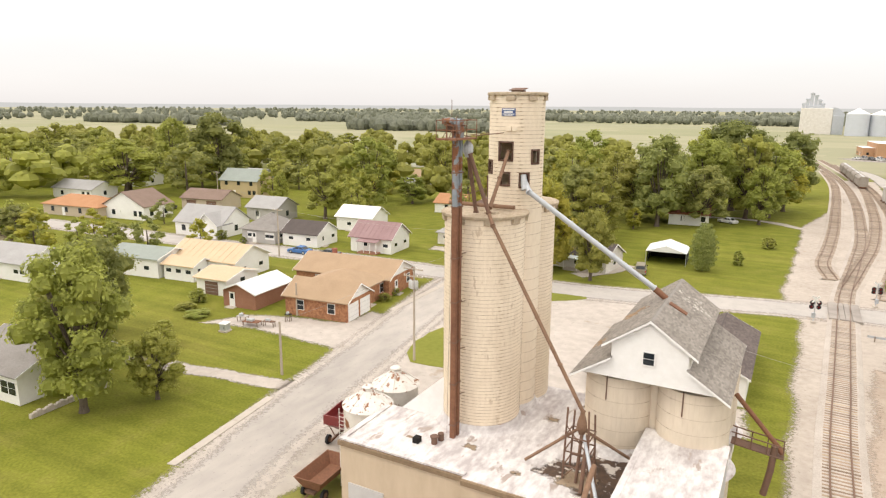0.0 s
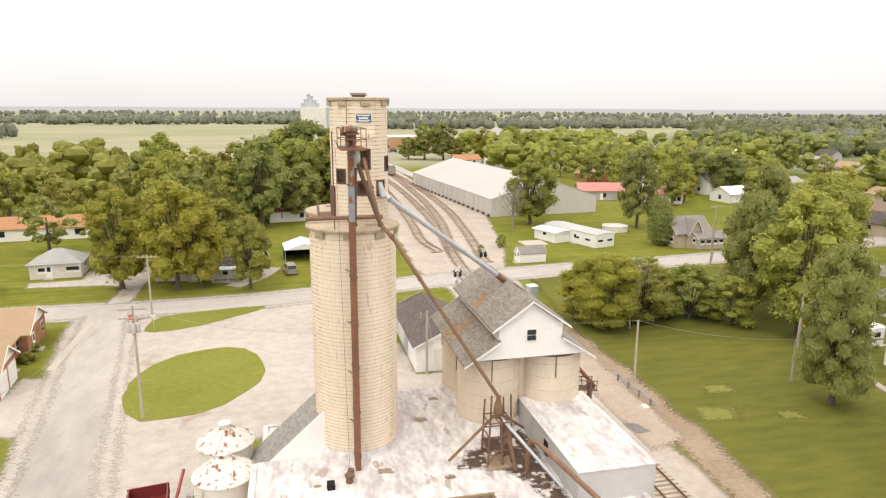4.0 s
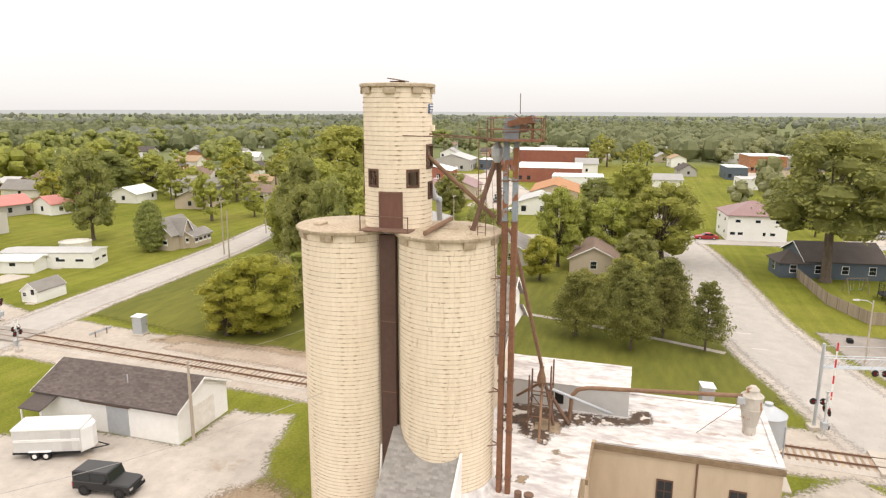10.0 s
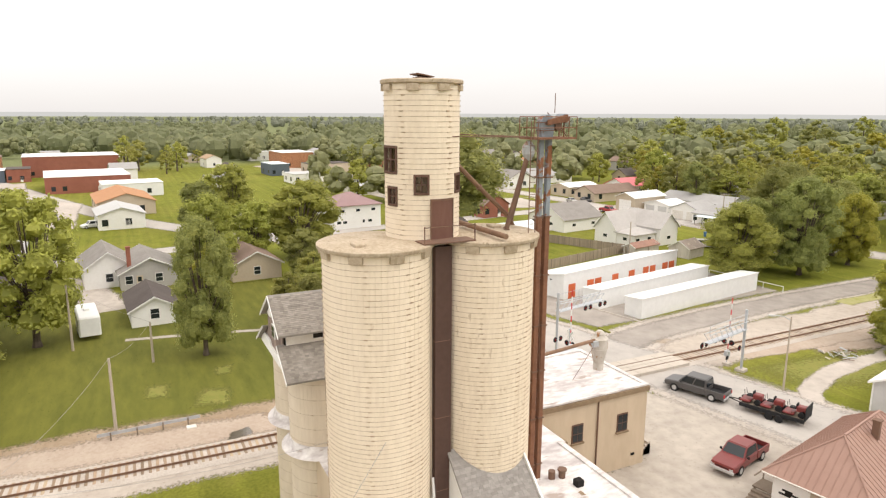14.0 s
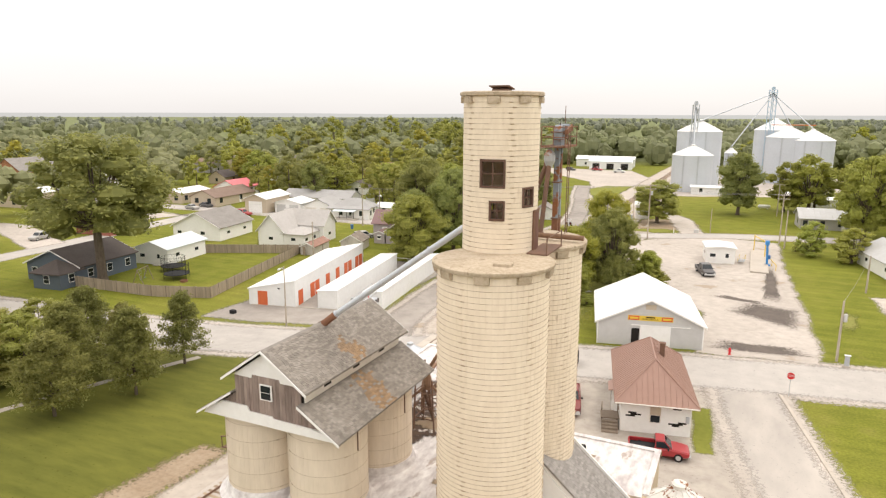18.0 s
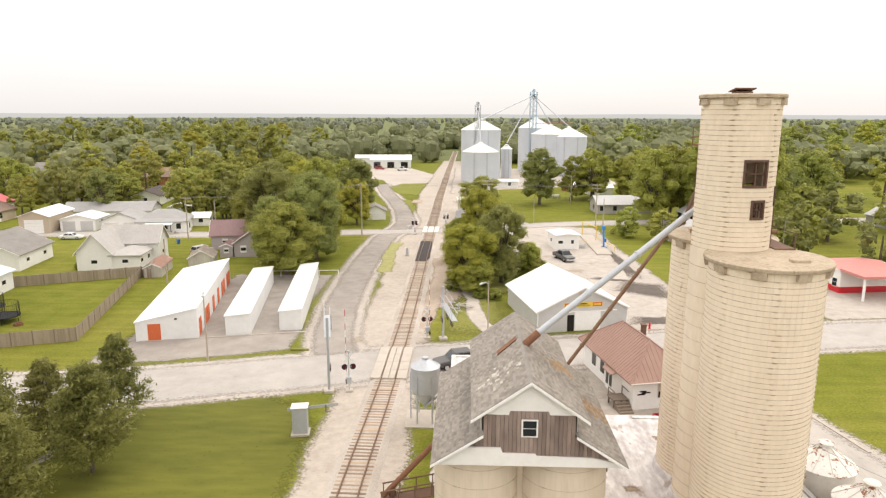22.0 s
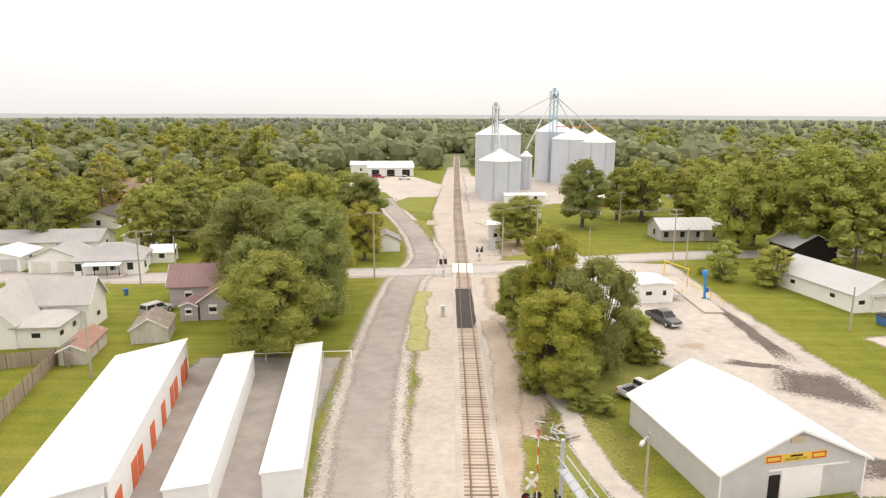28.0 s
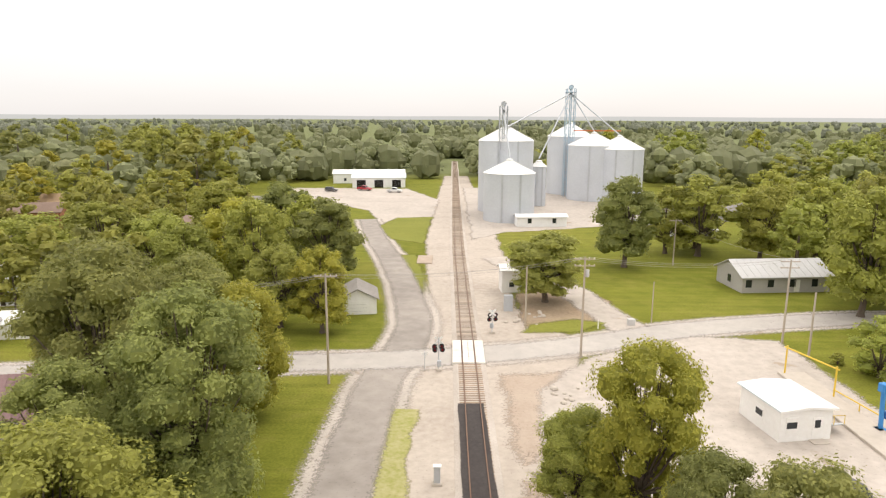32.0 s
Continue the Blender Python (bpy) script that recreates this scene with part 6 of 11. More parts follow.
    ww, wh = win

    def face(side, u, z0, z1, wd, depth):
        """A plate of width wd at u along a side, standing depth proud."""
        a, b = u - wd / 2, u + wd / 2
        if side == "S":
            return (a, -y - depth, z0, b, -y, z1)
        if side == "N":
            return (a, y, z0, b, y + depth, z1)
        if side == "E":
            return (x, a, z0, x + depth, b, z1)
        return (-x - depth, a, z0, -x, b, z1)
    for st in range(storeys):
        zb = 0.95 + st * 2.7
        for side, n in zip("SENW", wins):
            L = w if side in "SN" else d
            for i in range(n):
                u = -L / 2 + L * (i + 0.5) / n
                if side == door and st == 0:
                    u += (0.22 * L / n if i * 2 + 1 != n else 0.28 * L)
                if garage and side == garage[0]:
                    continue
                if far:
                    part("window", Shape().box(*face(side, u, zb, zb + wh, ww, 0.05)), M[glass], t)
                    continue
                fr = part("window", Shape().box(*face(side, u, zb - 0.08, zb + wh + 0.08, ww + 0.16, 0.04)), M["white"], t, "white framed window")
                for kz in ((0, 1) if not mid_ else (0.5,)):
                    part("pane", Shape().box(*face(side, u, zb + kz * (wh / 2 + 0.02), zb + kz * (wh / 2 + 0.02) + wh / 2 - 0.03, ww, 0.055)), M[glass], fr)
    if door:
        L = w if door in "SN" else d
        u = doorpos if doorpos is not None else (-0.12 * L if wins["SENW".index(door)] > 1 else -0.22 * L)
        dr = part("door", Shape().box(*face(door, u, 0.1, 2.15, 0.95, 0.05)), M[doormat], t, "entrance door")
        if not far:
            part("door_pane", Shape().box(*face(door, u, 1.2, 1.95, 0.55, 0.06)), M["glass"], dr)
            part("step", Shape().bev(*[v for v in face(door, u, 0, 0.12, 1.5, 0.9)]), M["concrete"], t)
    if garage:
        side, n, gw, gh, gm = garage
        L = w if side in "SN" else d
        for i in range(n):
            u = -L / 2 + L * (i + 0.5) / n
            gd = part("garage_door", Shape().box(*face(side, u, 0.03, gh, gw, 0.05)), M[gm], t, "panelled garage door")
            for j in range(1, 4):
                part("panel_joint", Shape().box(*face(side, u, gh * j / 4 - 0.015, gh * j / 4 + 0.015, gw, 0.06)), M["grey_metal"], gd)
    if chimney:
        px, py, hz = chimney
        part("chimney", Shape().bev(px - 0.3, py - 0.3, h * 0.6, px + 0.3, py + 0.3, hz, 0.03).box(px - 0.36, py - 0.36, hz - 0.2, px + 0.36, py + 0.36, hz - 0.08), M["brick_red"], t, "brick chimney")
    return t


def porch(t, x0, y0, x1, y1, z, roof, posts, floor="concrete", slope=0.3):
    """A porch roof on posts, in the house's own axes."""
    part("porch_roof", Shape().slab([(x0, y0, z), (x1, y0, z), (x1, y1, z + slope), (x0, y1, z + slope)], 0.12), M[roof], t)
    part("porch_floor", Shape().box(x0 + 0.1, y0 + 0.1, 0, x1 - 0.1, y1, 0.25), M[floor], t)
    for i in range(posts):
        u = x0 + 0.2 + (x1 - x0 - 0.4) * i / max(1, posts - 1)
        part("porch_post", Shape().bev(u - 0.06, y0 + 0.1, 0.2, u + 0.06, y0 + 0.22, z - 0.1, 0.01), M["white"], t)


# north-west of the elevator
hb = house("brick house wing with tan shingles and a double white garage", -54.3, 68.1, 9.5, 6.2, 6, 2.8, 1.7, "x", "brick", "shingle_tan", (2, 0, 2, 0), "", garage=("E", 2, 2.6, 2.3, "white"), gable="white")
house("low brick ranch house with tan shingled roof", -59.2, 81.0, 16, 8.2, 6, 2.8, 1.9, "x", "brick", "shingle_tan", (2, 1, 3, 1), "E", gable="white", chimney=(-4.5, 1.5, 5.2))
house("brick link wing under a tan hipped roof", -56.2, 74.4, 9.5, 8, 6, 2.8, 1.6, "y", "brick", "shingle_tan", (0, 1, 0, 2), "E", hip=True)
house("red sided shed with a white sheet roof", -66.3, 67.3, 5.6, 7.8, 4, 2.4, 1.1, "y", "red_siding", "roof_white", (0, 0, 0, 0), "S", "shed", gable="red_siding", ribs=1.0)
ye = house("white house with a pale yellow sheet roof", -84.2, 77.0, 13.5, 8.6, 6, 3.0, 2.0, "x", "white", "roof_yellow", (3, 2, 2, 1), "S", ribs=1.2)
house("white porch wing with a yellow sheet roof", -85.2, 71.4, 6, 4.4, 6, 2.6, 0.9, "x", "white", "roof_yellow", (3, 1, 0, 1), "E")
house("small white garage with a yellow roof", -74.6, 69.6, 5.6, 7.0, 5, 2.5, 0.9, "x", "white", "roof_yellow", (0, 1, 0, 0), "", "garage", garage=("S", 1, 2.4, 2.0, "rust_brown"))
house("long white shed with a grey-green roof", -94.5, 71.4, 10.5, 7.5, 8, 3.2, 1.1, "x", "white", "roof_green", (1, 1, 0, 0), "S", "shed")
ha = house("white house with grey shingles and dark shutters", -111.4, 100.6, 12.6, 8.8, 6, 3.0, 3.0, "x", "white", "shingle_light", (4, 1, 3, 1), "S")
house("front gable wing of the white house", -107.6, 97.4, 5.2, 4.2, 6, 3.0, 2.2, "y", "white", "shingle_light", (2, 1, 0, 1), "")
house("small grey-roofed house with a front porch", -95.4, 101.6, 8.2, 8.6, 5, 2.9, 2.6, "y", "siding_grey", "shingle_grey", (3, 2, 2, 2), "S", hip=True)
hc = house("white cottage with a dark shingled roof", -86.0, 102.6, 8.2, 7.2, 5, 2.7, 1.9, "x", "white", "shingle_dark", (2, 1, 2, 1), "E")
hp = house("white cottage with a mauve sheet roof and front porch", -70.7, 105.2, 8.8, 7.6, 5, 3.0, 2.4, "x", "white", "roof_mauve", (2, 2, 2, 1), "S", ribs=1.0)
porch(hp, -2.2, -5.6, 2.2, -3.8, 2.4, "roof_mauve", 4, "red_siding")
house("white two-gable house with a white sheet roof", -86.4, 121.4, 9, 7.5, 5, 3.2, 2.0, "x", "white", "roof_white", (2, 1, 1, 1), "S")
house("small grey house with a pale roof and porch", -113.5, 121.4, 9, 8, 5, 3.2, 2.2, "x", "siding_grey", "shingle_light", (2, 1, 1, 1), "S")
house("tan two-storey house with a green roof", -148.5, 148.6, 13, 9, 10, 5.2, 3.0, "x", "siding_yellow", "roof_green", (3, 2, 2, 1), "S", storeys=2)
house("low house with orange-brown shingles", -158.5, 102.5, 19, 9, 6, 2.8, 2.0, "x", "siding_tan", "shingle_orange", (4, 1, 3, 1), "S", hip=True)
house("white two-storey house with brown shingles", -143.5, 106.5, 13, 9, 6, 3.4, 3.2, "y", "white", "shingle_brown", (3, 2, 2, 2), "S")
house("tan double garage with brown shingles", -139.5, 126, 13, 8, 8, 3.0, 2.0, "x", "siding_tan", "shingle_brown", (0, 0, 0, 0), "", "garage", garage=("S", 2, 3.2, 2.4, "rust_brown"))
house("long white ranch house with orange shingles", -72.2, 155.0, 23.5, 8, 4, 2.7, 1.9, "x", "white", "shingle_orange", (5, 1, 4, 1), "S")
house("small white house with a weathered hipped roof", -59.8, 118.6, 7.6, 6.4, 4, 2.6, 1.8, "x", "white_dirty", "shingle_light", (3, 1, 2, 1), "S", hip=True)
lw = house("low white house with dark shingles under trees", -34.6, 112.4, 16.5, 7.4, -8, 2.6, 1.9, "x", "white_dirty", "shingle_dark", (4, 1, 3, 1), "S")
porch(lw, 1.0, -5.4, 6.4, -3.7, 2.25, "roof_bluewhite", 3)
house("white house with a faded red roof", -22.6, 167.5, 9, 7, 8, 2.8, 1.8, "x", "white", "brick_red", (2, 1, 2, 1), "S")
for x_, y_, w_, d_, r_, wl_, rf_ in ((-174, 235, 18, 10, 8, "white_metal", "roof_bluewhite"), (-206, 238, 12, 9, 8, "white_metal", "roof_white"), (-150, 262, 12, 8, 5, "white", "roof_metal"), (-205, 150, 20, 10, 6, "white", "roof_white"), (-188, 122, 16, 9, 6, "white", "shingle_light"), (-232, 160, 14, 9, 4, "siding_tan", "shingle_brown"), (-172, 176, 12, 8, 4, "white", "roof_metal"), (-150, 70, 11, 8, 6, "white", "roof_bluewhite"), (-120, 205, 14, 8, 5, "white_metal", "shingle_tan"), (-66, 36, 9, 10, 3, "white", "shingle_grey"), (-110, 60, 11, 8, 6, "white", "shingle_light"), (-128, 62, 10, 7, 6, "siding_tan", "shingle_brown")):
    house("white outbuilding or house among the trees", x_, y_, w_, d_, r_, 3.0, 2.0, "x", wl_, rf_, (3, 1, 2, 1), "S")
cp = thing("carport", "white sheet-roofed open carport on a gravel drive", "carport", -19.6, 122.6, 0, 4)
for sx in (-1, 1):
    part("roof_slope", Shape().slab([(0, -3.6, 3.5), (sx * 3.5, -3.6, 2.35), (sx * 3.5, 3.6, 2.35), (0, 3.6, 3.5)], 0.06), M["roof_white"], cp)
    # side and back panels are near-black, so their colour keeps the inside dark
    part("side_panel", Shape().box(sx * 3.4 - 0.03, -1.5, 0, sx * 3.4 + 0.03, 3.5, 2.3), M["dark"], cp)
    for py in (-3.4, 0, 3.4):
        part("post", Shape().bev(sx * 3.4 - 0.05, py - 0.05, 0, sx * 3.4 + 0.05, py + 0.05, 2.36, 0.01), M["galv"], cp)
part("back_panel", Shape().box(-3.4, 3.4, 0, 3.4, 3.46, 2.4), M["dark"], cp)
part("front_gable", Shape().prism([(-3.5, 2.35), (3.5, 2.35), (0, 3.45)], 1, -3.6, -3.54), M["white_metal"], cp)

# north-east
hall = house("long pale grey ribbed storage hall with low gabled roof", 41.4, 200.5, 31, 76, 5, 4.6, 5.0, "y", "hall_grey", "roof_dusty", (0, 0, 0, 0), "", "storage hall", over=0.12, ribs=1.9)
for k in range(20):
    y_ = -37 + 3.9 * k
    part("wall_post", Shape().box(-15.62, y_ - 0.09, 0, -15.5, y_ + 0.09, 4.45), M["hall_grey"], hall)
    part("foot_block", Shape().bev(-16.1, y_ - 0.2, 0, -15.5, y_ + 0.2, 0.7, 0.03), M["rust_brown"], hall, "rusty tie-down foot")
part("foot_rail", Shape().cyl((-15.85, -37.5, 0.55), (-15.85, 37.6, 0.55), 0.06, n=6), M["rust_brown"], hall, "rusty pipe along the wall foot")
mh = house("white mobile home with a flat metal roof", 38.6, 127.8, 5.2, 16, 18, 2.7, 0.3, "y", "white", "roof_metal", (2, 4, 1, 5), "W", "mobile home", win=(1.4, 0.9), over=0.1)
house("white lean-to of the mobile home", 33.6, 129.8, 4.6, 7, 18, 2.2, 0.4, "y", "white", "roof_white", (0, 0, 0, 1), "", "lean-to")
mb = house("small white garden barn with a grey roof", 21.6, 111.6, 5.2, 2.8, 4, 1.7, 1.1, "x", "white", "shingle_grey", (0, 0, 0, 1), "W", "garden shed", over=0.12, win=(0.5, 0.5))
single("concrete_pad", Shape().bev(25.4, 124.6, 0, 30.6, 129.2, 0.16, 0.03), M["concrete"], "bare concrete pad on the lawn", "pad")
house("tan two-storey house with white gable trim", 58.6, 119.6, 8.0, 6.6, 4, 3.2, 2.8, "x", "siding_tan", "shingle_grey", (2, 2, 1, 2), "S")
house("low front wing of the tan house", 61.5, 115.8, 6, 3.4, 4, 2.4, 0.9, "x", "siding_tan", "shingle_grey", (4, 1, 0, 1), "")
house("front gable of the tan house", 58.6, 117.6, 3.2, 4, 4, 3.2, 2.6, "y", "siding_tan", "shingle_grey", (1, 0, 0, 0), "")
house("low building with a faded red roof", 75.5, 189, 18, 8, -12, 3.0, 2.0, "x", "siding_grey", "roof_pink", (4, 1, 2, 1), "S")
house("white house with a faded red roof", 88, 178, 11, 8, -12, 3.0, 1.8, "x", "white", "roof_pink", (3, 1, 2, 1), "S")
single("pool", Shape().lathe((52, 137), [(2.9, 0), (2.9, 1.2), (3.0, 1.25), (2.75, 1.25), (2.75, 1.0), (0, 0.95)], 28), M["white_dirty"], "round white above-ground pool", "pool", smooth=True)
house("grey ranch house with a pale roof", 90.5, 75.5, 15, 8, 4, 2.7, 1.7, "x", "siding_grey", "shingle_light", (4, 1, 3, 1), "S", hip=True)
house("white garage with a dark shingled roof", 47.5, 52.6, 9.8, 5.6, 3, 2.3, 1.5, "x", "white", "shingle_dark", (0, 1, 1, 1), "", "garage")
house("white cottage with a dark roof beside the gravel drive", 62.4, 69.6, 9.5, 6.6, 10, 2.6, 1.8, "x", "white", "shingle_dark", (2, 1, 1, 1), "")
house("grey sided house with a tall brick chimney", 68.8, 52.4, 11.5, 8.6, 5, 2.7, 2.1, "x", "siding_grey", "shingle_grey", (2, 1, 2, 2), "W", doormat="siding_tan", doorpos=1.6, chimney=(-4.4, 2.8, 6.6))
house("rear wing of the grey house", 71.5, 58.2, 11.5, 7, 5, 3.2, 2.4, "x", "white", "shingle_grey", (1, 1, 1, 1), "")
house("tan house with brown shingles among trees", 66.6, 36.4, 11, 8, 4, 2.7, 2.0, "x", "siding_tan", "shingle_brown", (2, 1, 2, 1), "S", garage=None)
house("slate blue house with a dark roof and porch", 75.4, -3.2, 11, 12.4, 8, 3.0, 2.3, "y", "siding_blue", "shingle_dark", (2, 2, 2, 3), "N")
house("porch wing of the blue house", 71.4, 4.4, 5.4, 4.4, 8, 2.7, 1.6, "y", "siding_blue", "shingle_dark", (0, 0, 1, 1), "", hip=True)
house("white two-storey house with a mauve hipped roof", 107, 5.5, 11, 12, 6, 5.6, 2.4, "y", "white", "roof_mauve", (2, 2, 2, 3), "W", storeys=2, hip=True)
house("white shed with a pale sheet roof", 71.4, -18.8, 7, 11, 8, 3.0, 1.2, "y", "white", "roof_bluewhite", (1, 1, 1, 2), "N", "shed")
house("white house with a grey shingled roof", 82, -41, 12, 12.5, 8, 3.0, 3.0, "y", "white", "shingle_grey", (3, 2, 2, 2), "N")
wh_ = house("white house with pale grey cross gables", 62.9, -41.6, 6.0, 9.6, 7, 3.3, 3.3, "y", "white", "shingle_pale", (1, 1, 1, 1), "")
house("low front wing of the white house", 57.6, -41.2, 5.0, 7.0, 7, 2.7, 1.0, "x", "white", "shingle_pale", (0, 0, 1, 2), "W", hip=True)
house("cross wing of the white house", 59.8, -46.6, 10.4, 5.6, 7, 3.9, 2.7, "x", "white", "shingle_pale", (1, 1, 0, 1), "")
ls = house("leaning whitewashed shed with a rusty tin roof", 50.4, -35.9, 2.9, 7.4, 11, 1.7, 0.7, "y", "boards_white", "roof_rusty", (0, 0, 0, 0), "", "shed", over=0.2)
part("roof_gap", Shape().slab([(0.2, 0.9, 2.44), (1.55, 0.9, 1.79), (1.55, 3.4, 1.79), (0.2, 3.4, 2.44)], 0.05), M["dark"], ls, "hole in the tin roof")
for k in range(5):
    part("bare_lath", Shape().slab([(0.15, 1.0 + 0.55 * k, 2.5), (1.6, 1.0 + 0.55 * k, 1.8), (1.6, 1.12 + 0.55 * k, 1.8), (0.15, 1.12 + 0.55 * k, 2.5)], 0.05), M["fence_grey"], ls, "bare grey roof lath")
house("weathered whitewashed shed with worn brown shingles", 44.9, -42.2, 4.4, 5.2, 14, 1.9, 1.3, "y", "boards_white", "shingle_worn", (0, 0, 0, 0), "", "shed", over=0.2)
house("mauve house with a mauve sheet roof", 38.6, -53.2, 7.0, 7.4, 9, 2.9, 2.4, "y", "siding_mauve", "roof_mauve", (1, 1, 2, 1), "", ribs=0.6)
house("rear wing of the mauve house", 43.6, -59.4, 11.0, 5.6, 9, 3.2, 2.5, "x", "siding_mauve", "roof_mauve", (2, 1, 2, 1), "", ribs=0.6)
house("low side room of the mauve house", 43.2, -50.6, 2.4, 4.0, 9, 2.2, 0.5, "y", "siding_mauve", "roof_mauve", (0, 1, 1, 0), "", ribs=0.6, over=0.15, win=(0.8, 0.9))
house("tall tan garage with a white roof", 97.4, -78.6, 6.6, 13, 8, 4.0, 1.2, "y", "siding_tan", "roof_white", (0, 0, 0, 0), "", "garage", garage=("N", 1, 4.2, 3.2, "white"))
house("white carport shed with two grey doors", 89.0, -80, 8, 8, 8, 2.8, 1.0, "y", "white", "roof_white", (0, 0, 0, 1), "", "shed", garage=("N", 2, 2.8, 2.3, "grey_metal"))
house("white ranch house with a tan grey hipped roof", 69.2, -80.6, 11, 7.0, 10, 2.7, 2.0, "x", "white", "shingle_light", (0, 1, 2, 1), "", hip=True)
wr = house("long white front wing with a blue porch roof", 67.6, -76.0, 11.4, 3.6, 10, 2.7, 0.4, "x", "white", "shingle_light", (0, 1, 4, 1), "N")
part("porch_roof", Shape().slab([(-2.6, 1.7, 2.55), (3.6, 1.7, 2.55), (3.6, 4.2, 2.3), (-2.6, 4.2, 2.3)], 0.1), M["roof_bluewhite"], wr)
part("porch_floor", Shape().bev(-3.0, 1.8, 0, 3.6, 4.3, 0.4, 0.03), M["concrete"], wr)
for k in range(4):
    part("porch_post", Shape().box(-2.5 + 2.0 * k, 4.0, 0.3, -2.4 + 2.0 * k, 4.1, 2.32), M["dark"], wr)
house("white garage with a grey shingled roof", 78.6, -80.0, 8.6, 8.4, 9, 2.6, 1.9, "y", "white", "shingle_light", (0, 0, 0, 0), "", "garage", garage=("N", 2, 3.2, 2.1, "white_dirty"))
house("long low white house with a grey roof", 90, -95, 22, 9, 8, 2.7, 1.8, "x", "white", "shingle_light", (4, 1, 5, 1), "N")
house("white sheet garden shed under the trees", 74.2, -101.5, 6.0, 4.5, 9, 2.6, 1.0, "y", "white_metal", "roof_white", (0, 0, 0, 0), "", "shed")
house("tiny white shed by the trees", 62.6, -86.4, 4, 4, 9, 2.2, 1.0, "x", "white", "roof_white", (0, 0, 1, 1), "", "shed")
house("small white garage with a grey roof", 20.8, -99.2, 5.4, 6.2, 9, 2.4, 1.4, "y", "white", "shingle_grey", (0, 0, 0, 1), "", "garage", garage=("N", 1, 2.6, 2.0, "white"))
house("long white shed with a dark open bay", 36, -271, 21, 9, 5, 4.0, 1.4, "x", "white_metal", "roof_bluewhite", (0, 0, 0, 0), "", "shed", garage=("N", 3, 3.5, 3.0, "dark"))
house("white shed behind the yard", 42, -288, 30, 9, 5, 4.0, 1.4, "x", "white_metal", "roof_white", (0, 0, 3, 0), "", "shed")

# storage sheds
def storage(label, cx, cy, w, d, h, mono, doors, rot):
    t = house(label, cx, cy, w, d, rot, h, 0.0, "y", "white_metal", "roof_white", (0, 0, 0, 0), "", "storage shed", over=0.12, mono=mono, name="storage_shed", group="storage sheds")
    for u in doors:
        dr = part("roller_door", Shape().box(-w / 2 - 0.05, u - 0.75, 0.05, -w / 2, u + 0.75, 2.2), M["orange_door"], t, "orange roller door")
        for j in range(1, 6):
            part("door_rib", Shape().box(-w / 2 - 0.065, u - 0.75, 0.36 * j, -w / 2, u + 0.75, 0.36 * j + 0.03), M["orange_door"], dr)
    return t


sa = storage("long white storage shed with orange roller doors", 36.2, -15.45, 7.25, 28.9, 2.4, 1.45, [12.6, 8.4, 6.6, 2.4, -1.8, -5.6, -7.5, -11.0, -12.9], 12)
part("front_door", Shape().box(0.7, 14.45, 0.05, 2.2, 14.51, 2.15), M["orange_door"], sa, "orange door in the end wall")
part("wall_lamp", Shape().box(-1.3, 14.45, 2.6, -1.0, 14.57, 2.75), M["dark"], sa)
storage("narrow white storage shed with a flat white roof", 27.4, -16.5, 3.05, 26.3, 2.5, 0.22, [], 10)
storage("narrow white storage shed with a flat white roof", 20.9, -19.2, 2.85, 27.1, 2.5, 0.22, [], 8)

# feed store, office, yard shed
fs = house("pale grey metal feed store with a white roof", -17.2, -13.75, 12.2, 13.6, 12.5, 2.95, 2.85, "y", "grey_metal", "roof_white", (0, 0, 0, 0), "", "store", over=0.35, name="feed_store", ribs=1.5)
for a, b, z0, z1, mt, nm in ((1.2, 2.1, 0.05, 2.2, "dark", "open_door"), (-2.4, 1.1, 0.05, 2.55, "white", "sliding_door"), (-0.6, 0.6, 4.6, 5.2, "siding_tan", "gable_vent")):
    part(nm, Shape().box(a, 6.8, z0, b, 6.86, z1), M[mt], fs)
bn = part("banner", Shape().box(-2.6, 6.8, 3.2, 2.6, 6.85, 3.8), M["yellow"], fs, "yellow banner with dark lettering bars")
for a, b, z0, z1, mt in ((-2.5, -1.3, 3.25, 3.75, "sign_red"), (1.3, 2.5, 3.25, 3.75, "sign_red"), (-2.4, -1.4, 3.36, 3.64, "yellow"), (1.4, 2.4, 3.36, 3.64, "yellow"), (-0.5, 0.5, 3.56, 3.7, "dark")):
    part("lettering_bar", Shape().box(a, 6.85, z0, b, 6.858 + (0.004 if mt == "yellow" else 0), z1), M[mt], bn)
lt = bpy.data.curves.new("lettering", "FONT")
lt.body, lt.size, lt.align_x, lt.align_y, lt.extrude = "FEED & SEED, INC.", 0.24, "CENTER", "CENTER", 0.004
tmp = bpy.data.objects.new("lettering", lt)
scene.collection.objects.link(tmp)
lt_me = bpy.data.meshes.new_from_object(tmp.evaluated_get(bpy.context.evaluated_depsgraph_get()))
bpy.data.objects.remove(tmp)
lt_me.materials.clear()
lt_me.materials.append(M["dark"])
lt_ob = part("lettering", lt_me, None, bn, "dark lettering on the banner")
lt_ob.matrix_basis = Matrix.Translation((0.0, 6.858, 3.38)) @ Matrix.Rotation(math.pi, 4, "Z") @ Matrix.Rotation(math.pi / 2, 4, "X")
part("side_trim", Shape().box(-6.14, 6.78, 0, -6.02, 6.86, 2.95).box(6.02, 6.78, 0, 6.14, 6.86, 2.95), M["white"], fs, "white corner trim")
part("door_track", Shape().box(-4.6, 6.8, 2.56, 2.2, 6.9, 2.66), M["white"], fs, "white sliding door track")
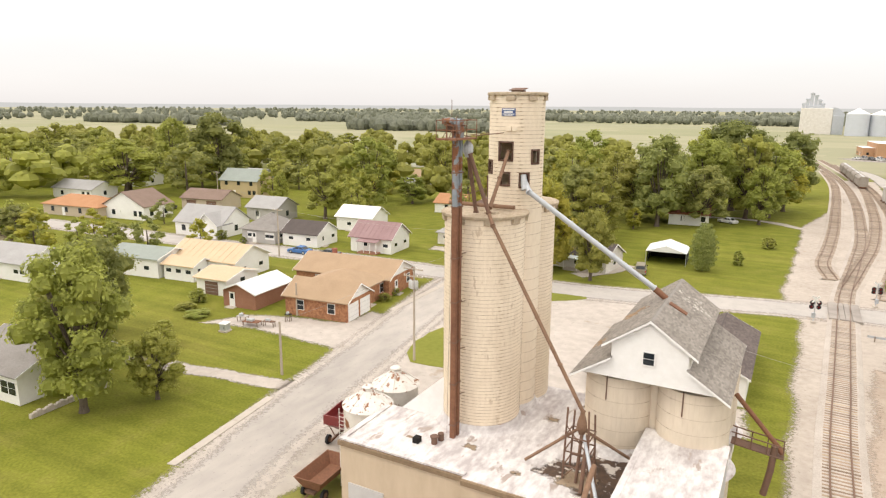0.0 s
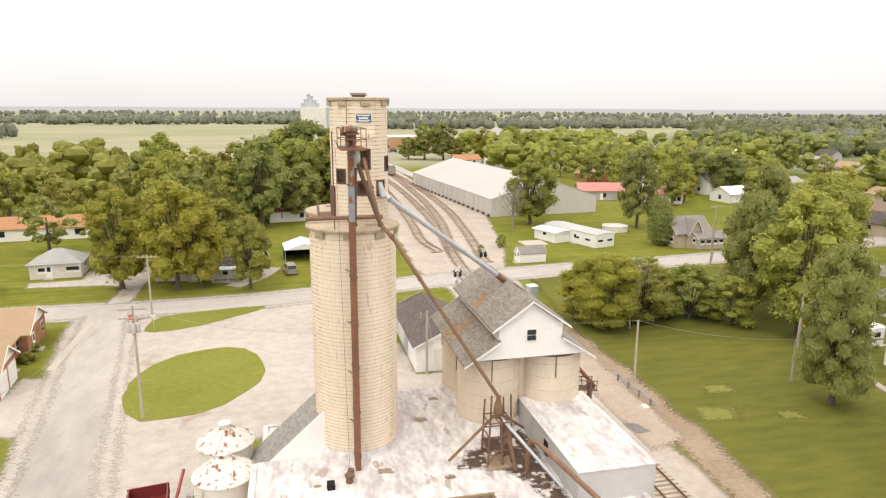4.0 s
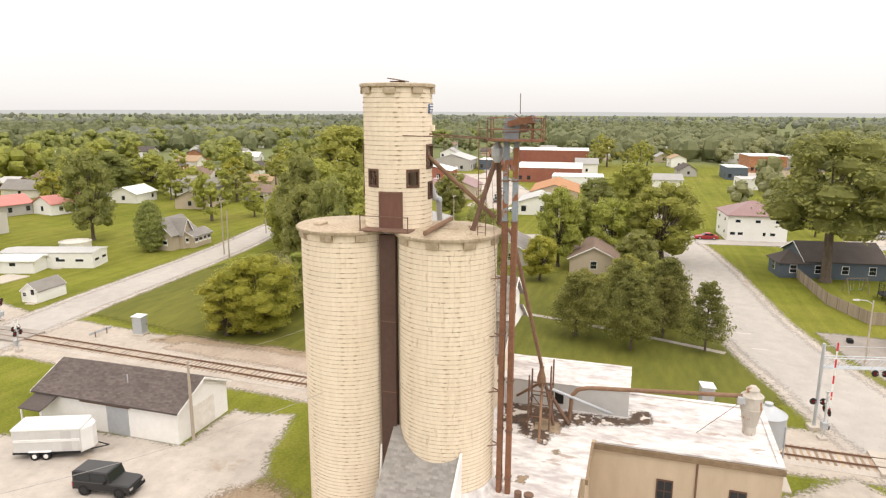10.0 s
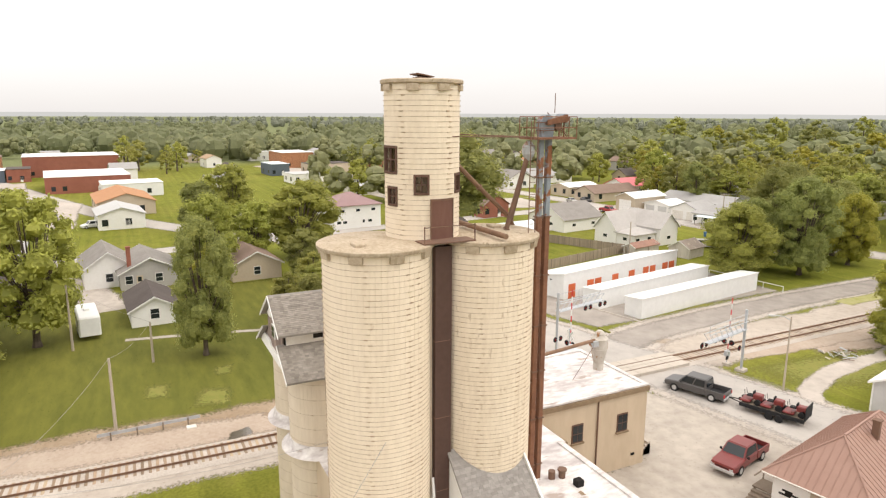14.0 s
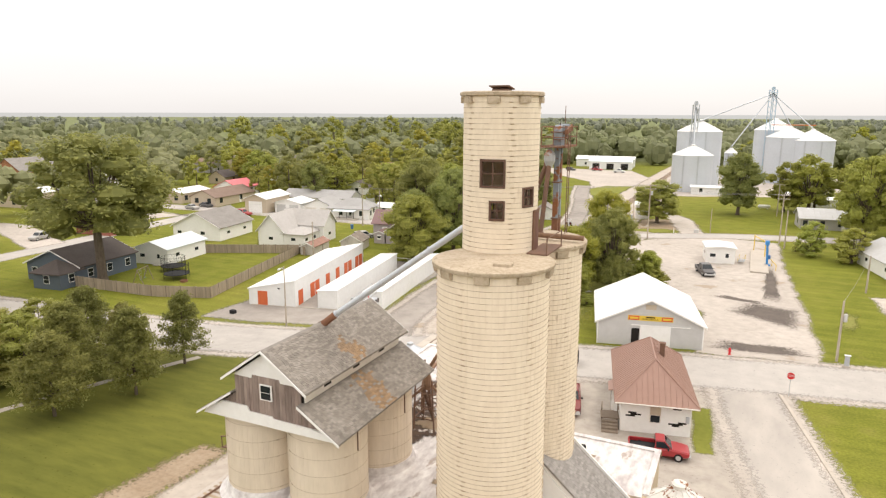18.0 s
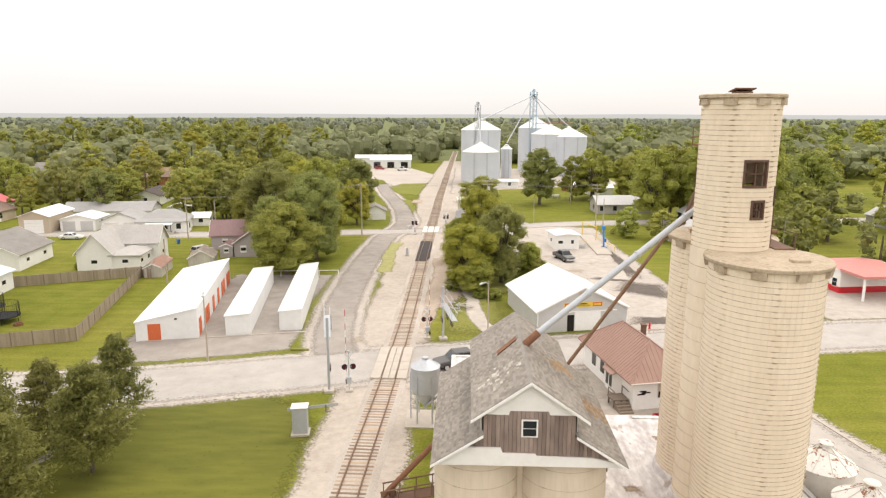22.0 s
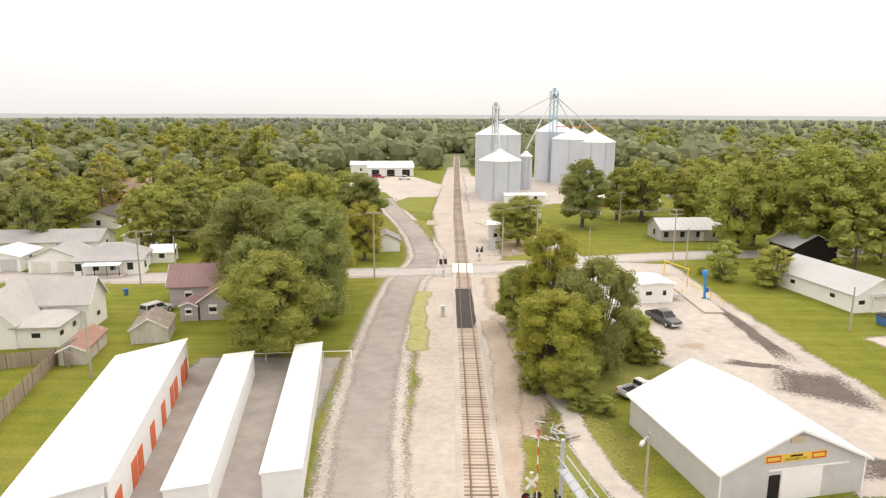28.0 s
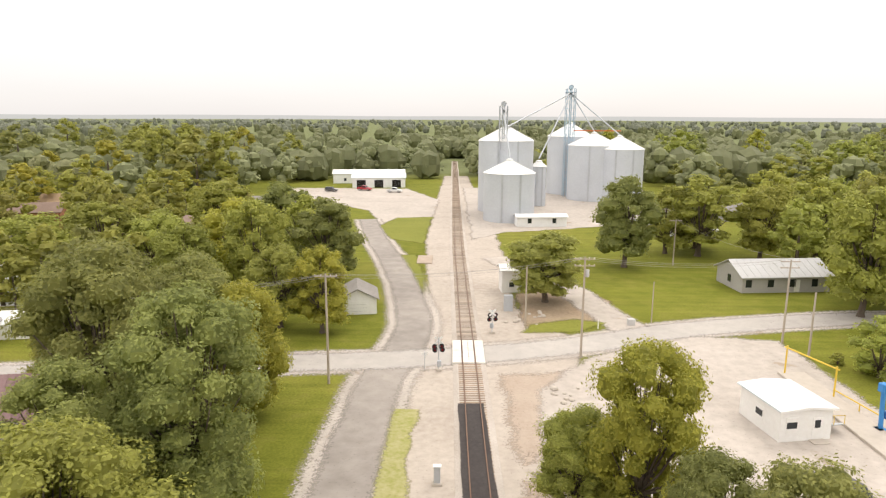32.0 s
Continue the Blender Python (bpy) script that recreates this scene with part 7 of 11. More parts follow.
of = house("white office with a red-brown ribbed hipped roof and peeling wall", -21.0, 9.75, 5.9, 12.0, 12, 3.3, 2.4, "y", "white", "roof_redbrown", (0, 0, 0, 2), "", "office", hip=True, over=0.6, name="office", ribs=0.45, win=(1.1, 1.3))
part("ridge_cap", Shape().cyl((0, -3.0, 5.83), (0, 3.0, 5.83), 0.09, n=8), M["roof_redbrown"], of)
for sx in (-1, 1):
    for sy in (-1, 1):
        part("hip_cap", Shape().cyl((0, sy * 3.05, 5.83), (sx * 3.52, sy * 6.57, 2.95), 0.07, n=6), M["roof_redbrown"], of)
part("chimney", Shape().bev(-1.08, -0.28, 4.6, -0.64, 0.16, 6.35, 0.03).box(-1.13, -0.33, 6.25, -0.59, 0.21, 6.37), M["rust_brown"], of, "dark brown brick chimney")
for a, b, z0, z1 in ((1.7, 2.5, 1.45, 1.6), (1.2, 2.1, 1.6, 1.75), (1.6, 2.3, 1.75, 1.9), (-1.9, -1.1, 2.55, 2.7), (-2.1, -1.4, 2.4, 2.55), (-1.5, -0.9, 2.7, 2.85), (-2.3, -1.1, 1.0, 1.15), (-2.0, -1.4, 0.85, 1.0), (-2.6, -1.9, 1.15, 1.3)):
    part("bare_block", Shape().box(a, 6.0, z0, b, 6.012, z1), M["dark"], of, "bare dark block where paint has fallen")
nw_ = part("window", Shape().box(-0.45, 6.0, 1.05, 0.5, 6.05, 2.9), M["white_dirty"], of, "boarded window, open below")
part("pane", Shape().box(-0.36, 6.05, 1.12, 0.41, 6.06, 1.75), M["glass"], nw_)
part("board", Shape().box(-0.42, 6.05, 1.8, 0.47, 6.08, 2.85), M["siding_tan"], nw_, "pale board over the upper sash")
part("meter_box", Shape().bev(-2.8, 6.0, 1.3, -2.5, 6.15, 1.9, 0.03), M["galv"], of)
part("gutter", Shape().cyl((-3.5, 6.62, 2.86), (3.5, 6.62, 2.86), 0.06, n=6), M["white_dirty"], of)
bay = part("bay_window", Shape().prism([(2.95, 0.8), (3.65, 1.3), (3.65, 2.9), (2.95, 3.4)], 2, 0.5, 2.5), M["white"], of, "white bay window with a small brown roof")
for a, b in ((1.4, 2.0), (2.2, 2.8)):
    part("pane", Shape().box(3.64, a, 1.0, 3.67, b, 2.3), M["glass"], bay)
part("bay_roof", Shape().slab([(2.85, 0.5, 3.0), (3.95, 1.1, 2.5), (3.95, 3.1, 2.5), (2.85, 3.7, 3.0)], 0.08), M["roof_redbrown"], bay)
for a in (-3.2, -1.0):
    sw_ = part("window", Shape().box(2.95, a - 0.6, 0.9, 3.0, a + 0.6, 2.4), M["white"], of, "white framed window")
    part("pane", Shape().box(3.0, a - 0.5, 1.0, 3.02, a + 0.5, 2.3), M["glass"], sw_)
dk_ = part("porch_deck", Shape().bev(3.0, 3.9, 0.75, 4.6, 5.4, 0.85, 0.02), M["wood"], of, "grey wooden landing")
for px, py in ((3.15, 4.05), (4.45, 4.05), (3.15, 5.25), (4.45, 5.25)):
    part("post", Shape().box(px - 0.06, py - 0.06, 0, px + 0.06, py + 0.06, 0.75), M["wood"], dk_)
for px in (3.1, 4.5):
    part("rail", Shape().box(px - 0.04, 3.95, 1.6, px + 0.04, 5.4, 1.68).box(px - 0.04, 3.95, 0.85, px + 0.04, 4.03, 1.65), M["wood"], dk_)
for i in range(4):
    part("porch_step", Shape().bev(3.1, 5.4, 0.17 * i, 4.5, 6.75 - 0.33 * i, 0.17 * (i + 1), 0.02), M["wood"], of, "grey wooden step")
ys = house("white board shed with dark shingles and sliding door", -5.6, 71.3, 6.7, 14.6, 0, 3.0, 1.6, "y", "white", "shingle_dark", (0, 0, 0, 0), "", "shed", over=0.35, name="yard_shed")
part("sliding_door", Shape().box(-3.42, -2.4, 0.05, -3.36, -0.2, 2.5), M["galv"], ys, "galvanised sliding door")
part("door_track", Shape().box(-3.45, -2.6, 2.52, -3.36, 2.6, 2.64), M["rust_brown"], ys)
part("roller_door", Shape().box(-1.4, -7.36, 0.05, 1.4, -7.3, 2.5), M["white_dirty"], ys, "white double door")
part("porch_roof", Shape().slab([(-5.4, 4.8, 2.2), (-3.3, 4.8, 2.85), (-3.3, 7.2, 2.85), (-5.4, 7.2, 2.2)], 0.1), M["shingle_dark"], ys, "small porch roof")
for py in (4.95, 7.05):
    part("porch_post", Shape().bev(-5.3, py - 0.06, 0, -5.18, py + 0.06, 2.15, 0.01), M["white"], ys)
part("vent_pipe", Shape().cyl((-1.6, -1, 3.8), (-1.6, -1, 4.7), 0.05), M["galv"], ys)

# south-west
sh = house("small white scale house with a flat pale roof", -24.0, -62.4, 5.0, 6.0, 9, 3.0, 0.25, "y", "white", "roof_bluewhite", (1, 1, 1, 2), "N", "scale house", name="scale_house", over=0.3)
rw = house("grey ranch house with a sheet roof and long porch", -47.6, -114.4, 15, 8.6, 5, 2.8, 1.9, "x", "siding_grey", "roof_metal", (2, 1, 4, 1), "N", over=0.5, ribs=1.2)
house("long white house with pale shingles", -53.6, -64.0, 8, 17, 12, 2.8, 2.2, "y", "white", "roof_metal", (1, 2, 2, 3), "N")
house("low white wing with a grey roof", -58.0, -59.6, 9, 7, 12, 2.5, 1.1, "x", "white", "roof_metal", (0, 0, 0, 1), "", "garage")
gs = house("white and red station with a red sheet roof", -66.2, -32.0, 9.5, 8.5, 8, 3.6, 0.5, "x", "white", "roof_pink", (1, 2, 0, 1), "E", "station", name="station", over=0.3)
part("red_band", Shape().box(-4.78, -4.28, 0.02, 4.78, 4.28, 1.0), M["sign_red"], gs, "red painted lower wall")
part("canopy", Shape().slab([(-5, 4.2, 4.0), (5, 4.2, 4.0), (5, 9.5, 3.9), (-5, 9.5, 3.9)], 0.35), M["roof_pink"], gs, "red canopy")
for px in (-4.4, 4.4):
    part("canopy_post", Shape().bev(px - 0.15, 8.8, 0, px + 0.15, 9.1, 3.6, 0.02), M["white"], gs)
house("white house with a grey hipped roof", -103, -124, 13, 9, 6, 3.0, 2.2, "x", "white", "shingle_grey", (3, 1, 3, 1), "N", hip=True)
house("dark barn with a pale roof under the trees", -63, -92, 9, 8, 6, 3.2, 2.4, "y", "dark", "roof_metal", (0, 0, 1, 0), "", "barn")
house("small red shed with a white roof", -41, -168, 4, 4, 5, 2.2, 1.0, "x", "brick_red", "roof_white", (0, 0, 0, 0), "N", "shed")
house("small white shed with red trim by the track", -2.8, -110.4, 3.2, 3.2, 5, 3.8, 0.6, "x", "white", "roof_white", (0, 0, 1, 0), "", "shed", win=(0.8, 0.8))
house("low white shed with a white roof", -50, -158, 9, 5, 5, 2.4, 1.0, "x", "white", "roof_white", (0, 0, 1, 1), "", "shed")
house("long white shed beside the bins", -16.5, -176, 13, 4, 5, 2.6, 0.5, "x", "white_metal", "roof_white", (0, 0, 2, 0), "", "shed")

# town east
FLAT, LOW = 0.0, 1.8
for lab, x_, y_, w_, d_, h_, rise_, ax_, wl_, rf_ in (
        ("red brick block with a white flat roof", 222, 66, 30, 26, 5.5, FLAT, "x", "brick_red", "roof_white"), ("tall red brick shop row with a white roof", 288, 74, 26, 36, 8.5, FLAT, "x", "brick_red", "roof_white"),
        ("low shop with a white coated roof", 196, 52, 14, 18, 4.2, FLAT, "x", "white_metal", "roof_white"), ("low tan building with an orange roof", 158, 55, 24, 14, 3.6, 2.2, "x", "siding_tan", "shingle_orange"),
        ("low white shop with a grey roof", 130, 56, 14, 10, 3.5, 1.6, "x", "white", "roof_metal"), ("grey gabled store with a shallow roof", 254, 115, 20, 17, 5, 2.6, "x", "siding_grey", "roof_metal"),
        ("pale blue fronted store with a white roof", 262, 100, 14, 9, 4.6, FLAT, "x", "siding_blue", "roof_white"), ("red brick shop with a dark flat roof", 262, 91, 14, 8, 5, FLAT, "x", "brick_red", "shingle_dark"),
        ("long tan store with mauve sheet roof", 146, 102, 12, 22, 3.6, 2.6, "y", "siding_tan", "roof_mauve"), ("gabled wing of the tan store with a mauve roof", 155, 86, 15, 13, 3.8, 2.8, "x", "siding_tan", "roof_mauve"),
        ("tan brick store with a flat white roof", 248, 146, 26, 34, 4.6, FLAT, "x", "siding_tan", "roof_white"), ("white store with a pale blue sheet roof", 226, 160, 14, 16, 4.4, 1.4, "x", "white_metal", "roof_bluewhite"),
        ("low white store with a dark grey roof", 202, 140, 14, 18, 3.8, FLAT, "x", "white", "shingle_dark"), ("red metal shed with a white roof", 208, 110, 14, 14, 3.8, 1.6, "x", "brick_red", "roof_white"),
        ("white church hall with grey shingles", 318, 178, 16, 13, 5, 3.4, "x", "white", "shingle_light"), ("white house with a steep grey roof", 334, 168, 12, 13, 5, 3.2, "y", "white", "shingle_light"), ("small white metal shed with a pale roof", 326, 156, 11, 9, 3.6, 1.0, "y", "white_metal", "roof_white"),
        ("white shed with a white roof", 354, 174, 10, 11, 4, 1.2, "y", "white_metal", "roof_white"), ("brick house with a brown hipped roof", 338, 112, 12, 11, 5.6, 2.6, "h", "brick", "shingle_brown"), ("white bungalow with a grey roof", 330, 140, 12, 10, 3.2, 2.6, "x", "white", "shingle_light"),
        ("orange brick school hall with white roof", 58, 470, 44, 34, 8, FLAT, "x", "brick_orange", "roof_white"), ("low orange brick school wing", 38, 470, 16, 22, 5, FLAT, "x", "brick_orange", "roof_white"), ("red brick school with pale hipped roof", 124, 458, 26, 24, 9.5, 4.5, "h", "brick", "shingle_light"),
        ("white cottage with an orange roof", 64, 318, 13, 8, 3, 2.2, "x", "white", "shingle_orange"), ("white metal shed beside the cottage", 78, 309, 13, 8, 3, 0.8, "x", "white_metal", "roof_white"),
        ("pink roofed white ranch house", 131, -103, 10, 11, 3, 2.2, "y", "white", "roof_red"), ("brown roofed tan ranch house", 120, -85, 9, 19, 2.8, 2.0, "y", "siding_tan", "shingle_brown"), ("tan metal garage with a white roof", 134, -83, 9, 13, 3.2, 1.0, "y", "siding_tan", "roof_white"),
        ("long tan brick hall with a white flat roof", 167, -60, 14, 22, 4.2, FLAT, "y", "siding_tan", "roof_white"), ("grey roofed church wing with a white gable", 165, -76, 15, 12, 3.4, 3.0, "x", "white", "shingle_grey"), ("white ranch house with a grey roof", 174, -98, 11, 20, 3.0, 2.6, "y", "white", "shingle_light"),
        ("brick church with a large grey roof", 238, -102, 16, 20, 4.5, 5.0, "y", "brick", "shingle_grey"), ("white house with an orange brown roof", 222, -126, 12, 17, 3.4, 3.0, "y", "white", "shingle_orange"), ("white two-storey house with a dark roof", 248, -128, 10, 10, 5.5, 2.6, "x", "white", "shingle_dark"), ("tan house with a tan roof", 252, -142, 10, 10, 5, 3.0, "x", "siding_tan", "shingle_tan"),
        ("two-storey red brick corner block with a pale roof", 292, -24, 22, 16, 7.5, FLAT, "x", "brick", "roof_white"), ("pale tan shop with a dark flat roof and wide windows", 250, -30, 12, 19, 4.4, FLAT, "x", "siding_tan", "shingle_dark"), ("blue walled store with a pale roof", 250, -7, 16, 8, 5, FLAT, "x", "siding_blue", "roof_bluewhite"),
        ("grey gabled shop with a pale front", 316, -45, 14, 15, 4.5, 3.0, "x", "siding_grey", "shingle_light"), ("low shop with a grey sheet roof", 212, -10, 12, 12, 3.6, FLAT, "x", "white", "roof_metal"), ("white house with a grey gabled roof", 334, -114, 12, 10, 5, 3.4, "x", "white", "shingle_light"), ("white store beside the brick block", 346, -17, 16, 12, 5, FLAT, "x", "white", "roof_white"),
        ("small red house with a brown roof", 107, -33, 10, 8, 3.4, 2.8, "x", "brick_red", "shingle_brown"), ("white house behind the large tree", 154, -144, 9, 11, 4.4, 2.6, "y", "white", "shingle_light")):
    house(lab, x_, y_, w_, d_, 5, h_, rise_, "x" if ax_ == "h" else ax_, wl_, rf_, (3, 3, 3, 3) if w_ * d_ > 240 else (2, 2, 2, 2), "W", "building", hip=ax_ == "h", over=0.15 if rise_ == 0 else 0.4, win=(1.3, 1.5), name="building")
TOWN = list(HOMES)
# plain rows of houses between the trees
rng = random.Random(5)
WALLS, ROOFS = ["white", "white", "siding_tan", "siding_grey", "white_dirty", "brick"], ["shingle_grey", "shingle_brown", "shingle_light", "shingle_dark", "roof_white", "shingle_tan", "roof_metal"]
taken = TOWN
for gx in range(0, 7):
    for gy in range(0, 17):
        x_, y_ = 118 + gx * 46 + rng.uniform(-8, 8), -200 + gy * 36 + rng.uniform(-6, 6)
        if min(math.hypot(x_ - a, y_ - b) - r_ for a, b, r_ in taken) < 9 or rng.random() < 0.1 or (100 < x_ < 160 and -95 < y_ < -30) or (175 < x_ < 300 and 90 < y_ < 150):
            continue
        house("village house half hidden by trees", x_, y_, rng.uniform(9, 14), rng.uniform(7, 9), 8 + 90 * rng.randint(0, 1), rng.choice((2.8, 2.8, 4.5)), rng.uniform(1.6, 2.6), "x", rng.choice(WALLS), rng.choice(ROOFS), (1, 1, 1, 1), "S", group="village houses")
for x_, y_ in ((108, 150), (128, 140), (112, 176), (132, 172), (150, 200), (110, 215), (175, 190), (140, 235), (95, 240), (200, 230), (60, -122), (95, -128), (70, -160), (100, -165), (60, -200), (-85, -150), (-120, -160), (-75, -190), (48, -330), (-110, -60), (-110, -90)):
    house("village house half hidden by trees", x_, y_, rng.uniform(9, 14), rng.uniform(7, 9), 8 + 90 * rng.randint(0, 1), 2.8, rng.uniform(1.6, 2.6), "x", rng.choice(WALLS), rng.choice(ROOFS), (1, 1, 1, 1), "S", group="village houses")


# ---------------------------------------------------------------- grain bins
def bin_(label, x, y, r, eave, top, rings=9, group="steel grain bins"):
    t = thing("grain_bin", label, "grain bin", group=group)
    prof = []
    n = int(eave / 0.9)
    for i in range(n):
        prof += [(r, eave * i / n), (r + 0.03, eave * (i + 0.5) / n)]
    part("wall", Shape().lathe((x, y), prof + [(r, eave)], 40), M["galv_bin"], t, smooth=True)
    part("roof", Shape().lathe((x, y), [(r + 0.2, eave - 0.05), (r + 0.2, eave + 0.05), (0.9, top - 0.6), (0.9, top - 0.2), (0.5, top), (0, top)], 40), M["roof_white"], t, "pale conical steel roof", smooth=True)
    for k in range(0 if y > 400 else 16):
        q = radians(22.5 * k)
        part("roof_rib", Shape().cyl((x + (r + .15) * math.cos(q), y + (r + .15) * math.sin(q), eave + 0.08), (x + math.cos(q), y + math.sin(q), top - 0.55), 0.05, n=4, caps=False), M["roof_white"], t)
    for q0 in (70, 110):
        q = radians(q0)
        part("ladder", Shape().box(x + (r + 0.1) * math.cos(q) - 0.25, y + (r + 0.1) * math.sin(q) - 0.1, 0, x + (r + 0.1) * math.cos(q) + 0.25, y + (r + 0.1) * math.sin(q) + 0.1, eave), M["galv"], t, "steel ladder with a cage")
    return t


M["galv_bin"] = material("corrugated galvanised steel", (0.58, 0.605, 0.65), (0.51, 0.535, 0.575), 0.5, 0.15, big=0.15, fine=2.0, bump=0.05)
bin_("tall galvanised grain bin with a pale conical roof", -9.0, -186, 7.0, 13.0, 16.8)
bin_("tall galvanised grain bin with a pale conical roof", -9.5, -205, 8.2, 21.0, 25.6)
bin_("tall galvanised grain bin beside the blue leg", -42, -234, 8.6, 18.5, 23.0)
bin_("tall galvanised grain bin with a pale conical roof", -50, -231, 8.2, 17.5, 22.0)
bin_("tall galvanised grain bin beside the blue leg", -37, -252, 8.2, 21, 26)
bin_("small galvanised hopper bin on legs", -21, -216, 2.4, 12.5, 14.5)


def lattice(label, x, y, w, z1, mat, head):
    t = thing("grain_tower", label, "grain tower")
    f = Shape()
    for sx in (-1, 1):
        for sy in (-1, 1):
            f.cyl((x + sx * w, y + sy * w, 0), (x + sx * w, y + sy * w, z1), 0.13, n=4)
    k = int(z1 / 2.2)
    for i in range(k):
        za, zb = z1 * i / k, z1 * (i + 1) / k
        for s_ in (-1, 1):
            f.cyl((x - w, y + s_ * w, za), (x + w, y + s_ * w, zb), 0.06, n=4).cyl((x + s_ * w, y - w, za), (x + s_ * w, y + w, zb), 0.06, n=4)
            f.cyl((x - w, y + s_ * w, zb), (x + w, y + s_ * w, zb), 0.06, n=4).cyl((x + s_ * w, y - w, zb), (x + s_ * w, y + w, zb), 0.06, n=4)
    part("frame", f, mat, t)
    part("trunk", Shape().bev(x - 0.4, y - 0.2, 0, x - 0.12, y + 0.2, z1, 0.02).bev(x + 0.12, y - 0.2, 0, x + 0.4, y + 0.2, z1, 0.02), mat, t)
    part("head", Shape().cyl((x, y - 0.6, z1 + 0.6), (x, y + 0.6, z1 + 0.6), 0.75, n=16).bev(x - w - 0.3, y - w - 0.3, z1 - 1.2, x + w + 0.3, y + w + 0.3, z1 - 1.05), head, t)
    return t


lattice("tall galvanised lattice grain leg", -8.0, -198, 1.1, 31.0, M["galv"], M["galv"])
lattice("tall pale blue lattice grain leg", -34.5, -240, 1.5, 37.5, M["galv_blue"], M["galv_blue"])
for a, b in (((-8, -198, 30), (-9, -186, 17)), ((-8, -198, 30), (-9.5, -205, 24)), ((-34.5, -240, 36), (-21, -216, 15)), ((-34.5, -240, 36), (-9.5, -203, 25)), ((-34.5, -240, 36), (-42, -234, 23)), ((-34.5, -240, 36), (-50, -231, 22))):
    pipe("thin steel spout from the grain leg to a bin", [a, b], 0.22, M["galv"], False)
single("catwalk", Shape().box(-51, -235, 23.2, -35, -234, 23.5), M["orange"], "rusty orange catwalk over the bins", "catwalk")
# concrete elevator far north
fe = thing("far_elevator", "large pale concrete grain elevator far up the line", "grain elevator", 9, 834, 0, 2)
part("bin_block", Shape().bev(-15, -9, 0, 15, 9, 27.5, 0.4), M["white_dirty"], fe)
part("gallery", Shape().bev(-9, -3, 27.4, 5, 3, 30.5, 0.2), M["galv"], fe)
part("annex", Shape().bev(15.2, -8, 0, 26, 8, 20, 0.3), M["galv"], fe)
part("annex_roof", Shape().prism([(15.2, 28.5), (15.2, 20), (26.4, 20), (26.4, 21.5), (20, 27.5)], 1, -7, 7), M["galv"], fe)
for lx, lz in ((-13, 33), (-9.4, 38), (-5.6, 44), (-1.6, 42), (2.2, 37), (5.4, 33)):
    part("leg_tower", Shape().bev(lx - 1.5, -1.4, 27.4, lx + 1.5, 1.4, lz - 2, 0.2).bev(lx - 2.1, -1.8, lz - 2.2, lx + 2.1, 1.8, lz, 0.5), M["galv"], fe)
for x_, y_, r_, e_, t_ in ((46, 800, 10.5, 22, 28), (66, 806, 10, 21, 26), (80, 824, 7, 16, 20)):
    bin_("large distant galvanised grain bin", x_, y_, r_, e_, t_)
for i in range(5):
    px, py = 19.4 - 0.65 * i, 275 + 13.5 * i
    t = thing("hopper_car", "grey covered hopper wagon on the siding", "rail wagon", px, py, 0, 2.6, group="train of hopper wagons")
    part("body", Shape().prism([(-1.5, 1.4), (-0.9, 1.0), (0.9, 1.0), (1.5, 1.4), (1.5, 3.8), (1.0, 4.4), (-1.0, 4.4), (-1.5, 3.8)], 1, -6, 6), M["hopper"], t)
    for k in range(7):
        part("rib", Shape().box(-1.56, -5.5 + 1.8 * k, 1.5, 1.56, -5.35 + 1.8 * k, 3.8), M["hopper"], t)
    for yy in (-4.6, 4.6):
        part("truck", Shape().bev(-1.1, yy - 1.2, 0.4, 1.1, yy + 1.2, 1.0, 0.05), M["rust_brown"], t)
        for dy in (-0.8, 0.8):
            part("wheelset", Shape().cyl((-0.85, yy + dy, 0.82), (0.85, yy + dy, 0.82), 0.42, n=14), M["rust"], t)
    part("hatch", Shape().box(-0.3, -5.5, 4.4, 0.3, 5.5, 4.55), M["grey_metal"], t)
# feed bin on legs
fb = thing("feed_bin", "grey steel hopper feed bin on legs over a concrete pad", "feed bin", 0.05, 18.9, 0, 0)
part("pad", Shape().bev(-1.8, -1.8, 0, 1.8, 1.8, 0.12, 0.02), M["concrete"], fb)
part("drum", Shape().lathe((0, 0), [(0.25, 1.5), (1.28, 2.9), (1.3, 2.92), (1.3, 5.2), (1.36, 5.22), (0.3, 5.85), (0.3, 6.05), (0, 6.1)], 28), M["galv"], fb, smooth=True)
for k in range(6):
    q = radians(60 * k)
    part("leg", Shape().cyl((1.34 * math.cos(q), 1.34 * math.sin(q), 0.1), (1.34 * math.cos(q), 1.34 * math.sin(q), 4.6), 0.06, n=6), M["galv"], fb)
part("ring_brace", Shape().ring((0, 0), 1.32, 1.7, 1.78, 0.05, 24), M["galv"], fb)
part("auger", Shape().cyl((0.1, 0, 1.2), (-2.2, 2.2, 4.2), 0.12, n=8), M["galv_rust"], fb)


# ---------------------------------------------------------------- trees
def leaf_cards(pos, nor, size, seed, aspect=0.62, jitter=0.55):
    """Small pointed leaf sprays at pos, facing roughly along nor."""
    rs = np.random.RandomState(seed)
    n = len(pos)
    nor = nor + rs.normal(0, jitter, (n, 3))
    nor /= np.linalg.norm(nor, axis=1)[:, None] + 1e-9
    a = np.cross(nor, rs.normal(0, 1, (n, 3)))
    a /= np.linalg.norm(a, axis=1)[:, None] + 1e-9
    b = np.cross(nor, a)
    s = size * rs.uniform(0.6, 1.35, n)[:, None]
    droop = nor * s * 0.25
    v = np.stack([pos - a * s, pos + b * s * aspect - droop * 0.2, pos + a * s, pos - b * s * aspect + droop * 0.2], 1).reshape(-1, 3)
    return v


